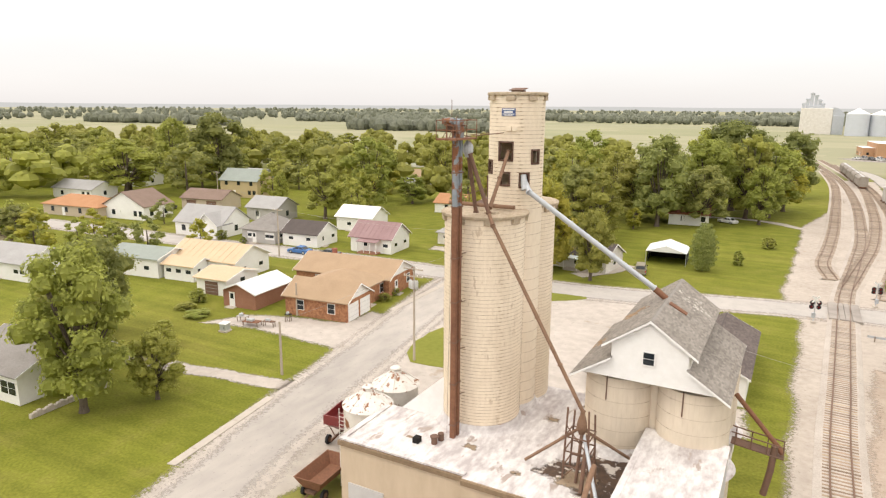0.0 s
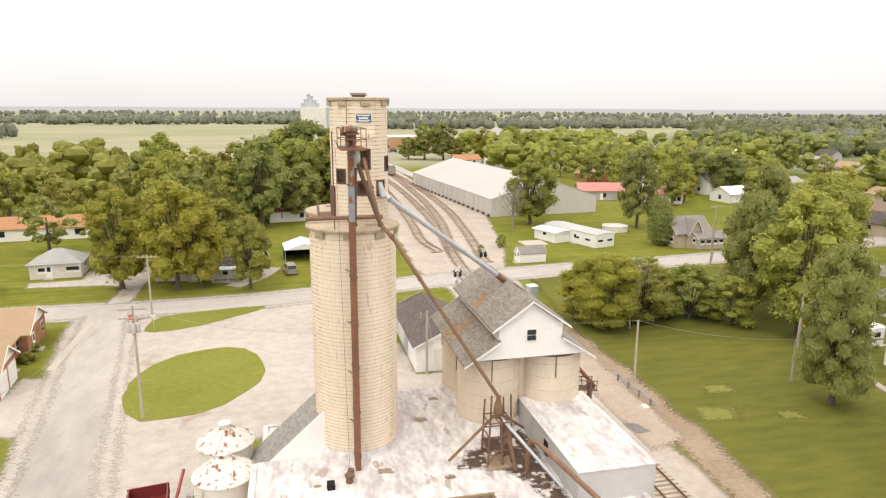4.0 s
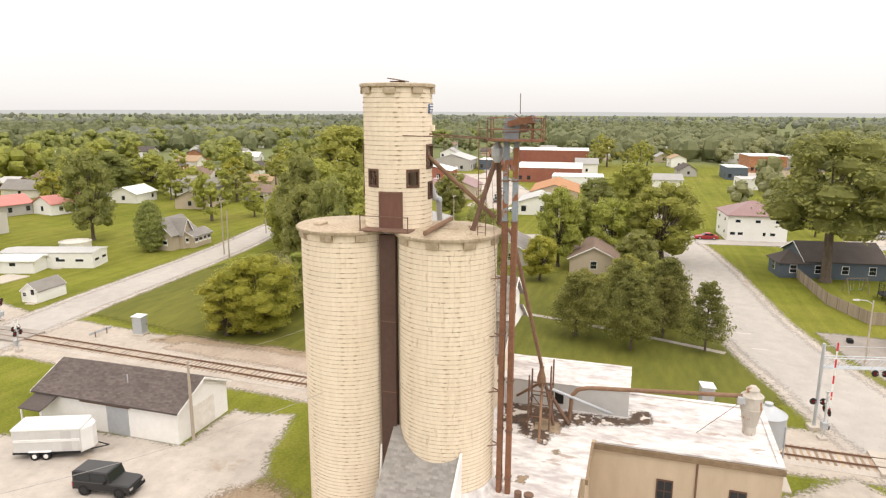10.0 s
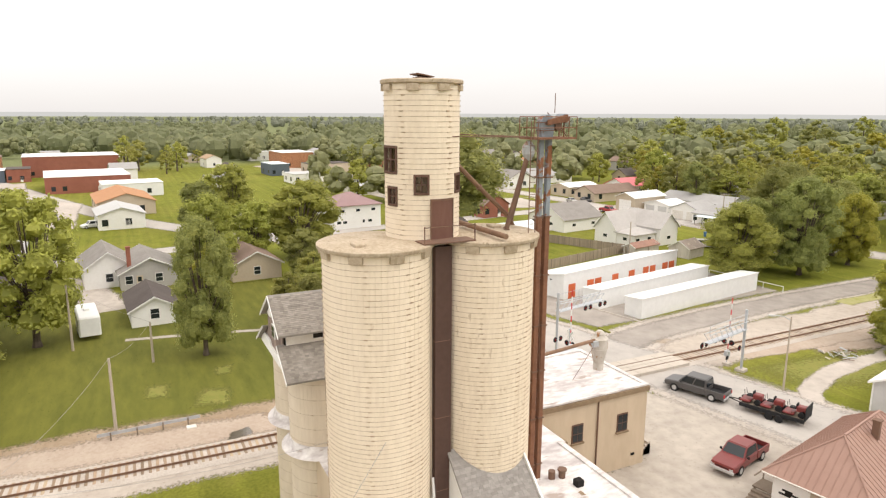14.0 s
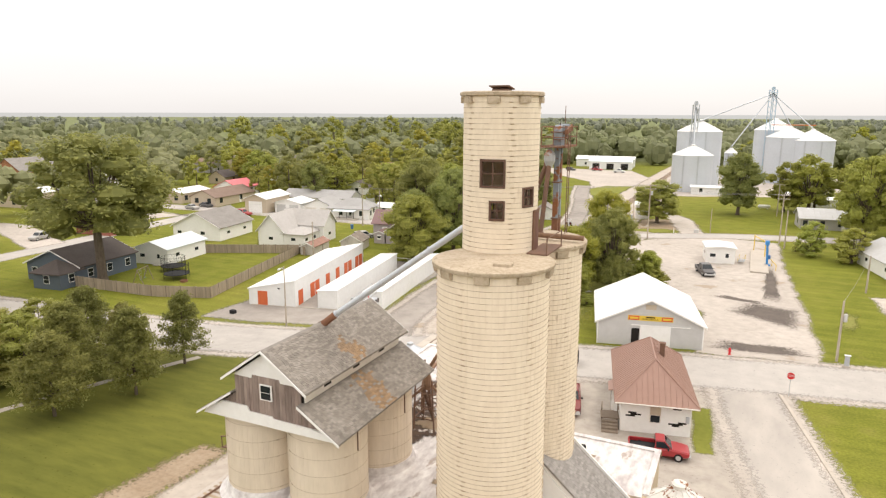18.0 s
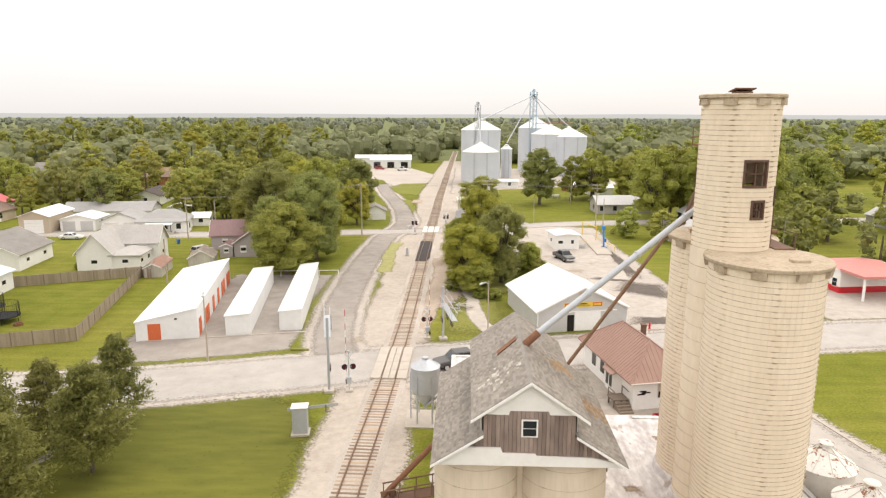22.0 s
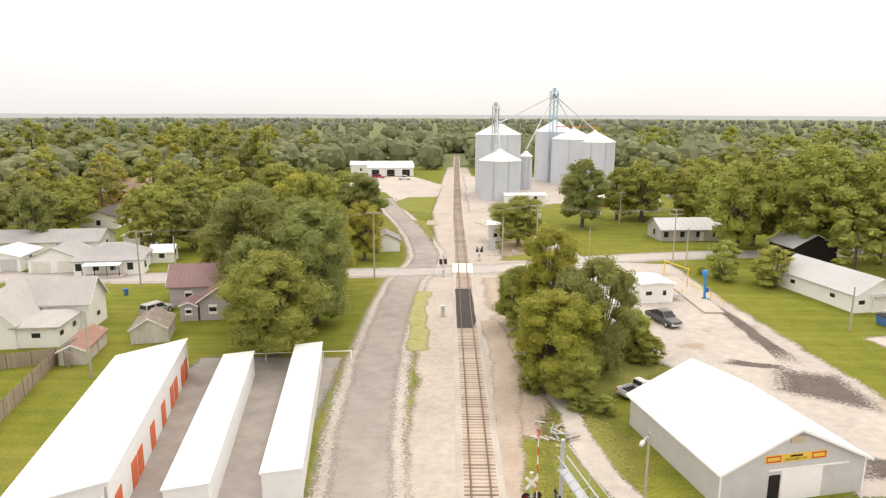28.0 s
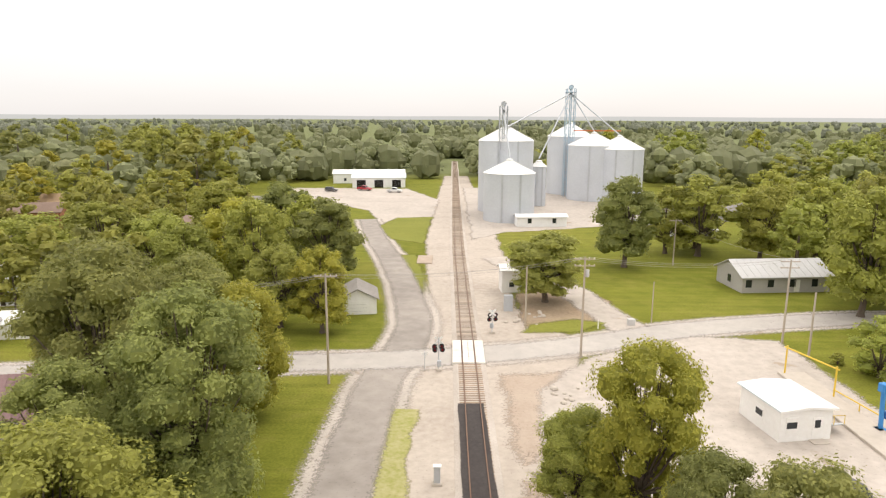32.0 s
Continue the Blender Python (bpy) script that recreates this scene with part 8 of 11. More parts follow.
def quads_mesh(name, v, mat):
    me = bpy.data.meshes.new(name)
    n = len(v) // 4
    me.vertices.add(len(v))
    me.vertices.foreach_set("co", np.ascontiguousarray(v, dtype=np.float32).ravel())
    me.loops.add(4 * n)
    me.loops.foreach_set("vertex_index", np.arange(4 * n, dtype=np.int32))
    me.polygons.add(n)
    me.polygons.foreach_set("loop_start", np.arange(0, 4 * n, 4, dtype=np.int32))
    me.update(calc_edges=True)
    me.materials.append(mat)
    return me


def rounded_cube(k):
    """Unit directions of the quads of a rounded cube, k by k on a side, four corners to a quad."""
    g = np.linspace(-1, 1, k + 1)
    out = []
    for axis in range(3):
        for sg in (-1, 1):
            for i in range(k):
                for j in range(k):
                    q = [(g[i], g[j]), (g[i + 1], g[j]), (g[i + 1], g[j + 1]), (g[i], g[j + 1])]
                    for u, w in q if sg > 0 else q[::-1]:
                        p = [u, w]
                        p.insert(axis, sg)
                        out.append(p)
    out = np.array(out, dtype=float)
    return out / np.linalg.norm(out, axis=1)[:, None]


ROUND = {k: rounded_cube(k) for k in (2, 3)}


def bumpy(d, ph):
    """Uneven radius of a clump in the directions d."""
    return 1 + 0.2 * np.sin(d[:, 0] * 7 + ph) * np.sin(d[:, 1] * 6 + ph * 2) + 0.12 * np.sin(d[:, 2] * 11 + ph) + 0.07 * np.sin(d[:, 0] * 17 + d[:, 2] * 13 + ph)


def tree_template(seed, lobes, leaves, size, mat, trunk_h, flat=1.0, base=2.0, spread=3.25, bark="bark", inner=2, core=0.8):
    """Trunk with limbs and a crown of leafy clumps with sprays all over them, for a tree 10 m high, 4 m in radius."""
    rs = np.random.RandomState(seed)
    centres, radii_ = [], []
    for i in range(lobes):
        f_ = (i + 0.5) / lobes
        z = base + (9.0 - base) * f_ ** 1.05
        env = spread * math.sin(math.pi * (0.18 + 0.74 * (z - base) / (9.4 - base))) ** 0.7
        ang = i * 2.4 + rs.uniform(-0.5, 0.5)
        rad = env * rs.uniform(0.45, 0.88) if i < lobes - 2 else env * 0.25
        centres.append((rad * math.cos(ang), rad * math.sin(ang), z))
        radii_.append(rs.uniform(0.55, 1.2) * (1.0 if z < 7.5 else 0.85))
    centres, radii_ = np.array(centres), np.array(radii_)
    squash = np.array((1, 1, 0.8 * flat))
    m = leaves * 3
    pick = rs.choice(lobes, m, p=radii_ ** 2 / (radii_ ** 2).sum())
    d = rs.normal(0, 1, (m, 3))
    d /= np.linalg.norm(d, axis=1)[:, None]
    d[:, 2] = np.where(d[:, 2] < -0.5, -d[:, 2], d[:, 2])
    dist = radii_[pick] * bumpy(d, pick) * rs.uniform(0.78, 1.0, m) ** 0.5 * (1 + 0.42 * rs.beta(1, 4, m))
    pos = centres[pick] + d * dist[:, None] * squash
    keep = np.ones(m, dtype=bool)
    for j in range(lobes):
        inside = np.linalg.norm((pos - centres[j]) / squash, axis=1) < radii_[j] * 0.8
        keep &= ~inside | (pick == j)
    pos, d = pos[keep][:leaves], d[keep][:leaves]
    v = [leaf_cards(pos, d + np.array((0, 0, 0.6)), size, seed, 0.55, 0.5)]
    rq = ROUND[inner]
    for j in range(lobes):
        v.append(centres[j] + rq * (radii_[j] * core * bumpy(rq, j))[:, None] * squash)
    crown = quads_mesh("crown", np.concatenate(v), mat)
    s = Shape()
    top = Vector((rs.uniform(-0.3, 0.3), rs.uniform(-0.3, 0.3), trunk_h))
    s.cyl((0, 0, -0.05), (0, 0, 0.35), 0.36, 0.25, 8).cyl((0, 0, 0.35), top, 0.25, 0.19, 8)
    for c, r in zip(centres, radii_):
        c = Vector(c)
        mid = top.lerp(c, 0.5) + Vector((0, 0, -0.3))
        s.cyl(top, mid, 0.085, 0.055, 5, caps=False).cyl(mid, c, 0.055, 0.025, 4, caps=False)
    return mesh_of("trunk", s, M[bark]), crown


def conifer_template(seed, leaves, mat, width=1.0):
    rs = np.random.RandomState(seed)
    h = 9.4 * rs.beta(1.4, 1.6, leaves) + 0.35
    ang = rs.uniform(0, 2 * math.pi, leaves)
    tier = 1 + 0.18 * np.sin(h * 5.5 + np.sin(ang * 3))
    u = h / 10.2
    r = 6.6 * u ** 0.42 * (1 - u) ** 0.62 * width * tier * rs.uniform(0.55, 1.05, leaves)
    d = np.stack([np.cos(ang), np.sin(ang), np.full(leaves, 0.25)], 1)
    pos = np.stack([r * np.cos(ang), r * np.sin(ang), h], 1)
    s = Shape().cyl((0, 0, -0.05), (0, 0, 9), 0.2, 0.04, 7)
    return mesh_of("trunk", s, M["bark"]), quads_mesh("crown", leaf_cards(pos, d, 0.26, seed, 0.4), mat)


def pine_template(seed, leaves, mat, full=True):
    """An open pine: bent boughs in loose tiers, needles in puffs along their outer ends."""
    rs = np.random.RandomState(seed)
    s = Shape().cyl((0, 0, -0.05), (0, 0, 9.3), 0.2, 0.04, 7)
    pos, nor = [], []
    boughs = 44 if full else 32
    k = leaves // (boughs * 6)
    for i in range(boughs):
        z = 1.5 + 8.2 * (i / boughs) ** 1.05
        u = (z - 1.5) / 8.6
        L = 4.1 * ((1 - u ** 1.7) ** 0.85 * (0.8 + 0.2 * min(1, u * 5)) if full else (1 - u) ** 0.8 * 0.95 + 0.03) * rs.uniform(0.7, 1.08)
        a = i * 2.4 + rs.uniform(-0.3, 0.3)
        root, tip = np.array((0, 0, z)), np.array((L * math.cos(a), L * math.sin(a), z + 0.25 + 0.18 * L))
        s.cyl(root, tip, 0.055, 0.02, 4)
        side = np.array((-math.sin(a), math.cos(a), 0))
        for j in range(6):
            f_ = 0.42 + 0.6 * j / 5
            c = root * (1 - f_) + tip * f_ + side * rs.normal(0, 0.22 + 0.1 * L) + np.array((0, 0, rs.uniform(-0.1, 0.25)))
            w = 0.2 + 0.06 * L
            pos.append(c + rs.normal(0, 1, (k, 3)) * np.array((w, w, w * 0.75)))
            nor.append(rs.normal(0, 1, (k, 3)) + np.array((0, 0, 0.8)))
    return mesh_of("trunk", s, M["bark"]), quads_mesh("crown", leaf_cards(np.concatenate(pos), np.concatenate(nor), 0.19, seed, 0.4), mat)


TREES = {}
for i, (mat, lobes) in enumerate((("leaf", 46), ("leaf", 50), ("leaf_dark", 48), ("leaf_yellow", 46), ("leaf_brown", 44))):
    TREES["near%d" % i] = tree_template(11 + i, lobes, 6800, 0.142, M[mat], 2.4 + 0.2 * i, base=1.7, spread=3.4)
    TREES["mid%d" % i] = tree_template(31 + i, lobes - 14, 2700, 0.2, M[mat], 2.2 + 0.2 * i, base=1.6, spread=3.4)
for i, (mat, lobes) in enumerate((("leaf", 58), ("leaf_dark", 60), ("leaf_yellow", 56))):
    TREES["fine%d" % i] = tree_template(111 + i, lobes, 21000, 0.085, M[mat], 2.2, base=1.3, spread=3.35, inner=3, core=0.76)
TREES["tall0"] = tree_template(51, 46, 7000, 0.14, M["leaf"], 3.6, base=2.2, spread=3.0)
TREES["umbrella"] = tree_template(141, 44, 9000, 0.11, M["leaf_dark"], 3.8, base=3.5, spread=3.5)
for i, (mat, lobes) in enumerate((("leaf", 20), ("leaf", 22), ("leaf_dark", 20), ("leaf_yellow", 20), ("leaf_brown", 18))):
    TREES["grove%d" % i] = tree_template(131 + i, lobes - 2, 480, 0.34, M[mat], 2.4, base=1.7, spread=3.4)
TREES["bush"] = tree_template(71, 28, 2200, 0.2, M["leaf"], 1.0, base=0.7, spread=3.5)
TREES["bush_y"] = tree_template(72, 38, 5000, 0.16, M["leaf_yellow"], 1.0, base=0.7, spread=3.4)
TREES["bush_b"] = tree_template(73, 38, 5500, 0.16, M["leaf_brown"], 1.0, base=0.7, spread=3.4)
TREES["conifer"] = conifer_template(81, 7000, M["leaf_dark"], 0.95)
TREES["pine"] = pine_template(91, 14000, M["needle"])
TREES["pine_young"] = pine_template(92, 9000, M["needle"], False)
LEAFY = ("broad green deciduous tree with a full leafy crown", "tall green shade tree with an uneven crown", "dark green broad-leaved tree", "green tree turning yellow at the edges", "olive brown leafy tree in late summer")


def tree(kind, x, y, h, r, label="", cat="tree", name="tree", group=""):
    trunk, crown = TREES[kind]
    t = thing(name, label or LEAFY[int(kind[-1]) if kind[-1].isdigit() else 0], cat, x, y, 0, (x * 37 + y * 53) % 360, group)
    t.scale = (r / 4.0, r / 4.0, h / 10.0)
    part("trunk", trunk, None, t)
    part("crown", crown, None, t)
    return t


def plant(rows, kinds, group=""):
    for i, (x, y, h, r) in enumerate(rows):
        tree(kinds[i % len(kinds)], x, y, h, r, group=group)


plant([(-55, 33.4, 16.5, 5.6), (-60.5, 36.5, 12, 4.4), (-72, 47, 13, 5), (-51.5, 38.5, 7, 3.0)], ["near0", "near1", "near2", "near0"])
plant([(-180.7, 130.4, 17.8, 12.9), (-272.9, 166.8, 20.3, 11.7), (-259.5, 175.3, 18.1, 9.4), (-199.3, 163.5, 23.9, 9.2), (-172.2, 160.5, 25.7, 12.4), (-197.3, 200.7, 19.2, 5.7), (-182.3, 154.3, 11.3, 4.2), (-101.3, 126.7, 16.1, 6.9),
       (-99.9, 144.0, 20.3, 9.3), (-250.9, 300.5, 11.2, 7.1), (-232.3, 313.0, 12.2, 9.8), (-96.6, 160.3, 8.8, 5.6), (-108.0, 200.0, 17.3, 6.8), (-128.6, 141.1, 9.5, 2.9), (-131.4, 70.3, 8.7, 5.4), (-223.2, 129.1, 16.7, 8.4), (-243.1, 185.7, 16.3, 7.1), (-215, 175, 17, 9), (-160, 185, 16, 8), (-118, 82, 5, 3)],
      ["mid0", "mid1", "mid4", "mid1", "mid2", "mid0", "mid1", "mid4", "mid0", "mid2"])
plant([(-28.0, 102.1, 12.3, 4.2), (-45.7, 148.7, 19.6, 7.9), (-58.0, 204.9, 21.6, 8.0), (-28.4, 158.9, 22.2, 8.6), (-40.6, 170.6, 17.4, 7.3), (-11.0, 181.5, 22, 8.5), (-7.4, 173.6, 15.0, 5.6), (-1.3, 231.6, 21.6, 8.8), (-28.2, 249.1, 17.7, 8.0), (-32.4, 152.3, 5.2, 2.6),
       (-53.3, 163.1, 11.6, 5.8), (-19.9, 199, 22, 9.4), (-22.9, 197.0, 22.9, 8.4), (-23.9, 285.2, 20, 10.0), (-36, 200, 19, 9), (-46, 190, 18, 8), (-36, 135, 15, 6.5), (-42, 139, 16, 6.5), (-49.5, 120, 11, 4), (-3, 200, 17, 8), (-20, 178, 21, 9), (-30, 168, 18, 9), (-6, 186, 20, 9), (-19, 165, 15, 7), (-34, 162, 16, 8), (42.5, 358.8, 13, 7), (51, 356, 20, 9), (60, 350, 21, 9.5), (68, 346, 13, 6), (79, 338, 18, 7), (92, 330, 20, 9), (101, 322, 18, 9)],
      ["near0", "mid1", "mid0", "mid2", "mid4", "mid1", "mid0", "mid2", "mid1", "mid3"])
plant([(35.6, 149.2, 17.0, 7.3), (40.1, 74.2, 18, 4.6), (58.8, 139.2, 20, 6.2), (87.8, 170.7, 18, 6.8), (49.1, 84.4, 20.9, 5.2), (39.9, 65.2, 19.4, 7.0), (105.4, 101.1, 24.8, 13.0), (114.0, 95.4, 9.6, 4.8), (111.6, 75.8, 12.2, 5.5),
       (65.1, 42.5, 15, 5.0), (129.3, 184.6, 13.2, 8.2), (119.0, 191.4, 15, 9), (109.5, 197.6, 15, 9.2), (47.6, 72.9, 18.7, 5.6), (45, 82, 16, 5), (55, 90, 15, 5.5), (60, 82, 17, 6), (70, 98, 14, 6)],
      ["near1", "near2", "mid2", "mid0", "near2", "near1", "tall0", "near1", "near2", "near0"])
plant([(74.5, 24.7, 15.4, 8.0), (126.0, 32.3, 14.9, 7.5), (68.4, 92.5, 18.8, 7.8), (81.7, 87.3, 16.9, 6.1), (122.3, 30.1, 15.4, 6.5), (111.6, 39.3, 12.1, 6.1), (75, 34, 12, 5.5), (58, 29, 9, 4.2), (80, 40, 11, 5), (54, 44, 8, 3.6)],
      ["near1", "mid0", "near0", "near1", "mid1", "mid2", "near0", "near2", "near4", "near3", "near0"])
tree("umbrella", 67.6, -0.6, 25.0, 12.6, "broad dark shade tree with high spreading limbs")
tree("umbrella", -15.6, 194.5, 25.0, 12.5, "broad dark shade tree with high spreading limbs")
for x_, y_, h_, r_ in ((-39.0, 104.3, 18.0, 6.6), (-35.6, 105.0, 14.5, 4.8), (-47.5, 106.4, 16.5, 6.0)):
    tree("near3", x_, y_, h_, r_, "tall yellow-green tree before the low house")
FINE = (("leaf", "broad green deciduous tree with a dense leafy crown"), ("leaf_dark", "dark green broad-leaved tree"), ("leaf_yellow", "green tree turning yellow at the edges"))
for i, (k, x, y, h, r) in enumerate(((1, 32.4, -45.0, 13.2, 5.2), (1, 25.2, -48.0, 17.6, 6.6), (0, 27.8, -35.8, 13.2, 7.0), (1, 36.4, -57.5, 19.0, 7.8), (1, 33.0, -68.4, 15.5, 6.6), (2, 26.4, -63, 14, 5), (0, 44, -66, 12, 5),
                                     (2, -4.0, -26.6, 11.4, 5.4), (1, -9.4, -31.6, 13.8, 4.8), (2, -6.0, -45.0, 15.2, 4.7), (0, -2.2, -48, 8.6, 3.8), (0, -14.6, -36.2, 6.2, 2.6), (1, -7.6, -37.4, 11.2, 4.0), (0, -5.2, -24.2, 6.0, 3.4), (2, 17.5, 73.2, 10.5, 5.6), (1, 28.7, 47.8, 16.8, 4.4))):
    tree("fine%d" % k, x, y, h, r, FINE[k][1])
plant([(134.9, -120.1, 15, 8.5), (154.3, -135.4, 13.9, 7.6), (98.1, -114.4, 10.5, 7.9), (93.5, -96.4, 13.9, 5.5), (75.0, -109, 13.1, 8.3), (68.8, -119.4, 13.9, 8.8), (36.0, -101.2, 17.0, 6.2), (27.8, -113.8, 15.4, 7.0), (23.9, -88.0, 12.3, 5.0), (45, -96, 14, 6), (52, -104, 14, 6.5), (33, -122, 15, 7), (44, -115, 15, 7), (57, -116, 13, 6), (40, -134, 16, 7.5), (54, -138, 16, 8), (30, -90, 12, 5.5), (60, -96, 8, 4)],
      ["mid0", "mid3", "mid0", "mid2", "near0", "near1", "near0", "near2", "near3", "near0", "near1"])
plant([(-26.1, -128.0, 18.2, 7.6), (-44.0, -138.7, 17.5, 8.8), (-52.2, -97.0, 20.0, 7.5), (-65.9, -93.1, 24.0, 10.7), (-75.2, -87.2, 22.8, 7.7), (-127.5, -203.0, 19.4, 8.7), (-7.6, -103.4, 11.6, 7.2), (-68.0, -138.0, 17.3, 8.0), (-59.1, -105.4, 20.8, 7.8), (-46.2, -146.7, 12.5, 6.3), (-65.2, -153.9, 17.5, 7.3), (-86.7, -131.8, 20.3, 7.7), (-38, -141, 15, 6.5), (-55, -135, 16, 7), (-78, -112, 18, 8), (-95, -105, 19, 9), (-84, -98, 17, 7)],
      ["near2", "mid0", "near0", "near1", "near1", "mid2", "near4", "mid1", "near1", "mid2", "mid1"])
plant([(24.5, 75, 8.5, 5.2), (30.5, 74.5, 8.0, 5.0), (34.5, 71, 7, 4.0), (27, 80, 8, 4.6), (21, 77.5, 8.5, 4.6), (15.6, 76.5, 8, 4.0)], ["bush_b", "bush", "bush", "bush", "bush_y", "bush_y"])
for x, y, h, r in ((-13.0, 118.0, 8.6, 2.7), (53.2, 119.6, 10.3, 3.4)):
    tree("conifer", x, y, h, r, "dense dark green rounded conifer on the lawn")
for x, y, h, r in ((27.4, 20.8, 8.2, 3.2), (31.0, 25.4, 7.6, 3.2)):
    tree("pine_young", x, y, h, r, "young green pine with open pointed top", group="row of pines")
for x, y, h, r in ((25.4, 29, 8.8, 3.3), (28.2, 35.6, 8.0, 3.4), (37.4, 24.8, 8.5, 3.5), (33, 30.4, 8.8, 3.6)):
    tree("pine", x, y, h, r, "dark green pine with open layered branches", group="row of pines")
for x, y, h, r in ((41, 30.4, 7.4, 4.0), (44.5, 25.5, 7.2, 4.0), (47.5, 30, 7.2, 4.0), (39.4, 35.6, 6.4, 3.6)):
    tree("bush_b", x, y, h, r, "brownish rounded shrub tree", "shrub", "shrub")
for x, y, h, r in ((-3.9, 144.2, 2.5, 1.8), (-8.0, 125.5, 2.9, 1.2), (-62.6, 48.3, 3.4, 1.9), (-46.9, -70.5, 7.3, 4.2), (-40.5, -74.3, 7.5, 3.8), (-88.2, -91.1, 5.3, 4.6), (-73, 62.5, 2.2, 1.6), (-68, 58, 0.9, 2.2), (-72, 59.5, 0.9, 1.8), (20, 124, 3.2, 1.4), (14, 118, 2.2, 1.0), (-38, -78, 1.6, 1.0), (66, -38, 1.4, 1.0), (-6, -23.6, 3.0, 2.2), (-2.2, -33, 4, 2.4), (-13.4, -36.6, 4.6, 3), (-15.8, -34.8, 3.6, 2.6), (-10.5, -42, 5, 3), (-2, -44, 4, 2.4), (-1.6, -26.4, 2.2, 1.8), (-8, -21.5, 1.8, 1.6), (-5.5, -22, 1.4, 1.3), (-104, 96, 2.2, 1.6), (-97, 95, 1.6, 1.0), (-50.6, 76.2, 1.2, 1.3), (-51.0, 79.5, 1.1, 1.1), (-62, 38, 1.4, 1.1)):
    tree("bush", x, y, h, r, "rounded green shrub on the lawn", "shrub", "shrub")

# woods: places kept free of scattered trees
CLEAR = [(-300, 60, -60, 130), (-100, 40, 120, 165), (-40, -15, 75, 260), (-60, -130, 110, 20), (-10, -320, 32, -60), (-75, -270, 75, -150), (95, -90, 240, 130), (100, 230, 60, 360), (-35, -110, 20, 60)]


def is_clear(x, y):
    for x0, y0, x1, y1 in CLEAR:
        if min(x0, x1) < x < max(x0, x1) and min(y0, y1) < y < max(y0, y1):
            return True
    return False


def grove(name, label, rows):
    """Trees too many to count, joined into one mesh: crowns from the mid templates and plain tapered trunks."""
    mats = [M["bark"], M["leaf"], M["leaf_dark"], M["leaf_yellow"], M["leaf_brown"]]
    vs, idx, rs = [], [], np.random.RandomState(len(rows))
    for kind, x, y, h, r in rows:
        me = TREES["grove" + kind[-1]][1]
        co = np.empty(len(me.vertices) * 3, dtype=np.float32)
        me.vertices.foreach_get("co", co)
        co = co.reshape(-1, 3)
        a = rs.uniform(0, 6.28)
        k = r / 4.0
        p = np.stack([x + k * (co[:, 0] * math.cos(a) - co[:, 1] * math.sin(a)), y + k * (co[:, 0] * math.sin(a) + co[:, 1] * math.cos(a)), co[:, 2] * h / 10], 1)
        vs.append(p)
        idx.append(np.full(len(p) // 4, mats.index(me.materials[0])))
        t0, t1, w0, w1 = 0.0, h * 0.6, 0.03 * h, 0.012 * h
        q = [(x + w * c, y + w * s_, z) for z, w in ((t0, w0), (t1, w1)) for c, s_ in ((1, 0), (0, 1), (-1, 0), (0, -1))]
        vs.append(np.array([q[i] for e in range(4) for i in (e, (e + 1) % 4, 4 + (e + 1) % 4, 4 + e)]))
        idx.append(np.zeros(4))
    me = quads_mesh(name, np.concatenate(vs), mats[0])
    for m in mats[1:]:
        me.materials.append(m)
    me.polygons.foreach_set("material_index", np.concatenate(idx).astype(np.int32))
    return tagged(new(name, me), label, "woods", kind="stuff")


STREETS = [smooth_path(q, 6) for q in (NORTH_ST, WEST_ST, SOUTH_ST, YARD_ST, SOUTH2_ST, MAIN, SIDE_A, SIDE_B)]
STREETS.append(smooth_path([(98, 30), (150, 60), (260, 100)], 6))
STREETS.append(smooth_path([(78, 110), (84, 80), (92, 50), (98, 15), (104, -30), (110, -74)], 6))


def free_spot(x, y, r):
    """No house or street within reach of a crown of radius r."""
    if 95 < x < 140 and -82 < y < -38 or 175 < x < 305 and 90 < y < 160 or 195 < x < 300 and -42 < y < 30 or 125 < x < 250 and 62 < y < 100:
        return False
    if -72 < x < 72 and -290 < y < -150 or any(math.hypot(x - a, y - b) < c + r * 0.6 for a, b, c in HOMES):
        return False
    return all(min((q.x - x) ** 2 + (q.y - y) ** 2 for q in st_) > (r * 0.6 + 5) ** 2 for st_ in STREETS)


rng = random.Random(9)
mids = ["mid0", "mid1", "mid2", "mid0", "mid1", "mid2", "mid0", "mid4", "mid3"]
count, wood = 0, []
while count < 150:
    a, d = rng.uniform(0, 2 * math.pi), 110 + 210 * math.sqrt(rng.random())
    x, y = d * math.cos(a), d * math.sin(a)
    if is_clear(x, y) or (y > 120 and x < 60) or not free_spot(x, y, 4):
        continue
    h = rng.uniform(10, 17)
    wood.append((rng.choice(mids), x, y, h, h * rng.uniform(0.38, 0.55)))
    count += 1
for gx in range(9):
    for gy in range(9):
        x, y = 118 + gx * 26 + rng.uniform(-10, 10), -70 + gy * 30 + rng.uniform(-10, 10)
        if rng.random() < 0.42 or (175 < x < 330 and -42 < y < 165) or (110 < x < 185 and 45 < y < 110) or (95 < x < 180 and -95 < y < -35) or not free_spot(x, y, 4):
            continue
        h = rng.uniform(8, 14)
        wood.append((rng.choice(mids), x, y, h, h * rng.uniform(0.35, 0.5)))
grove("village_woods", "green trees between the village houses", wood)


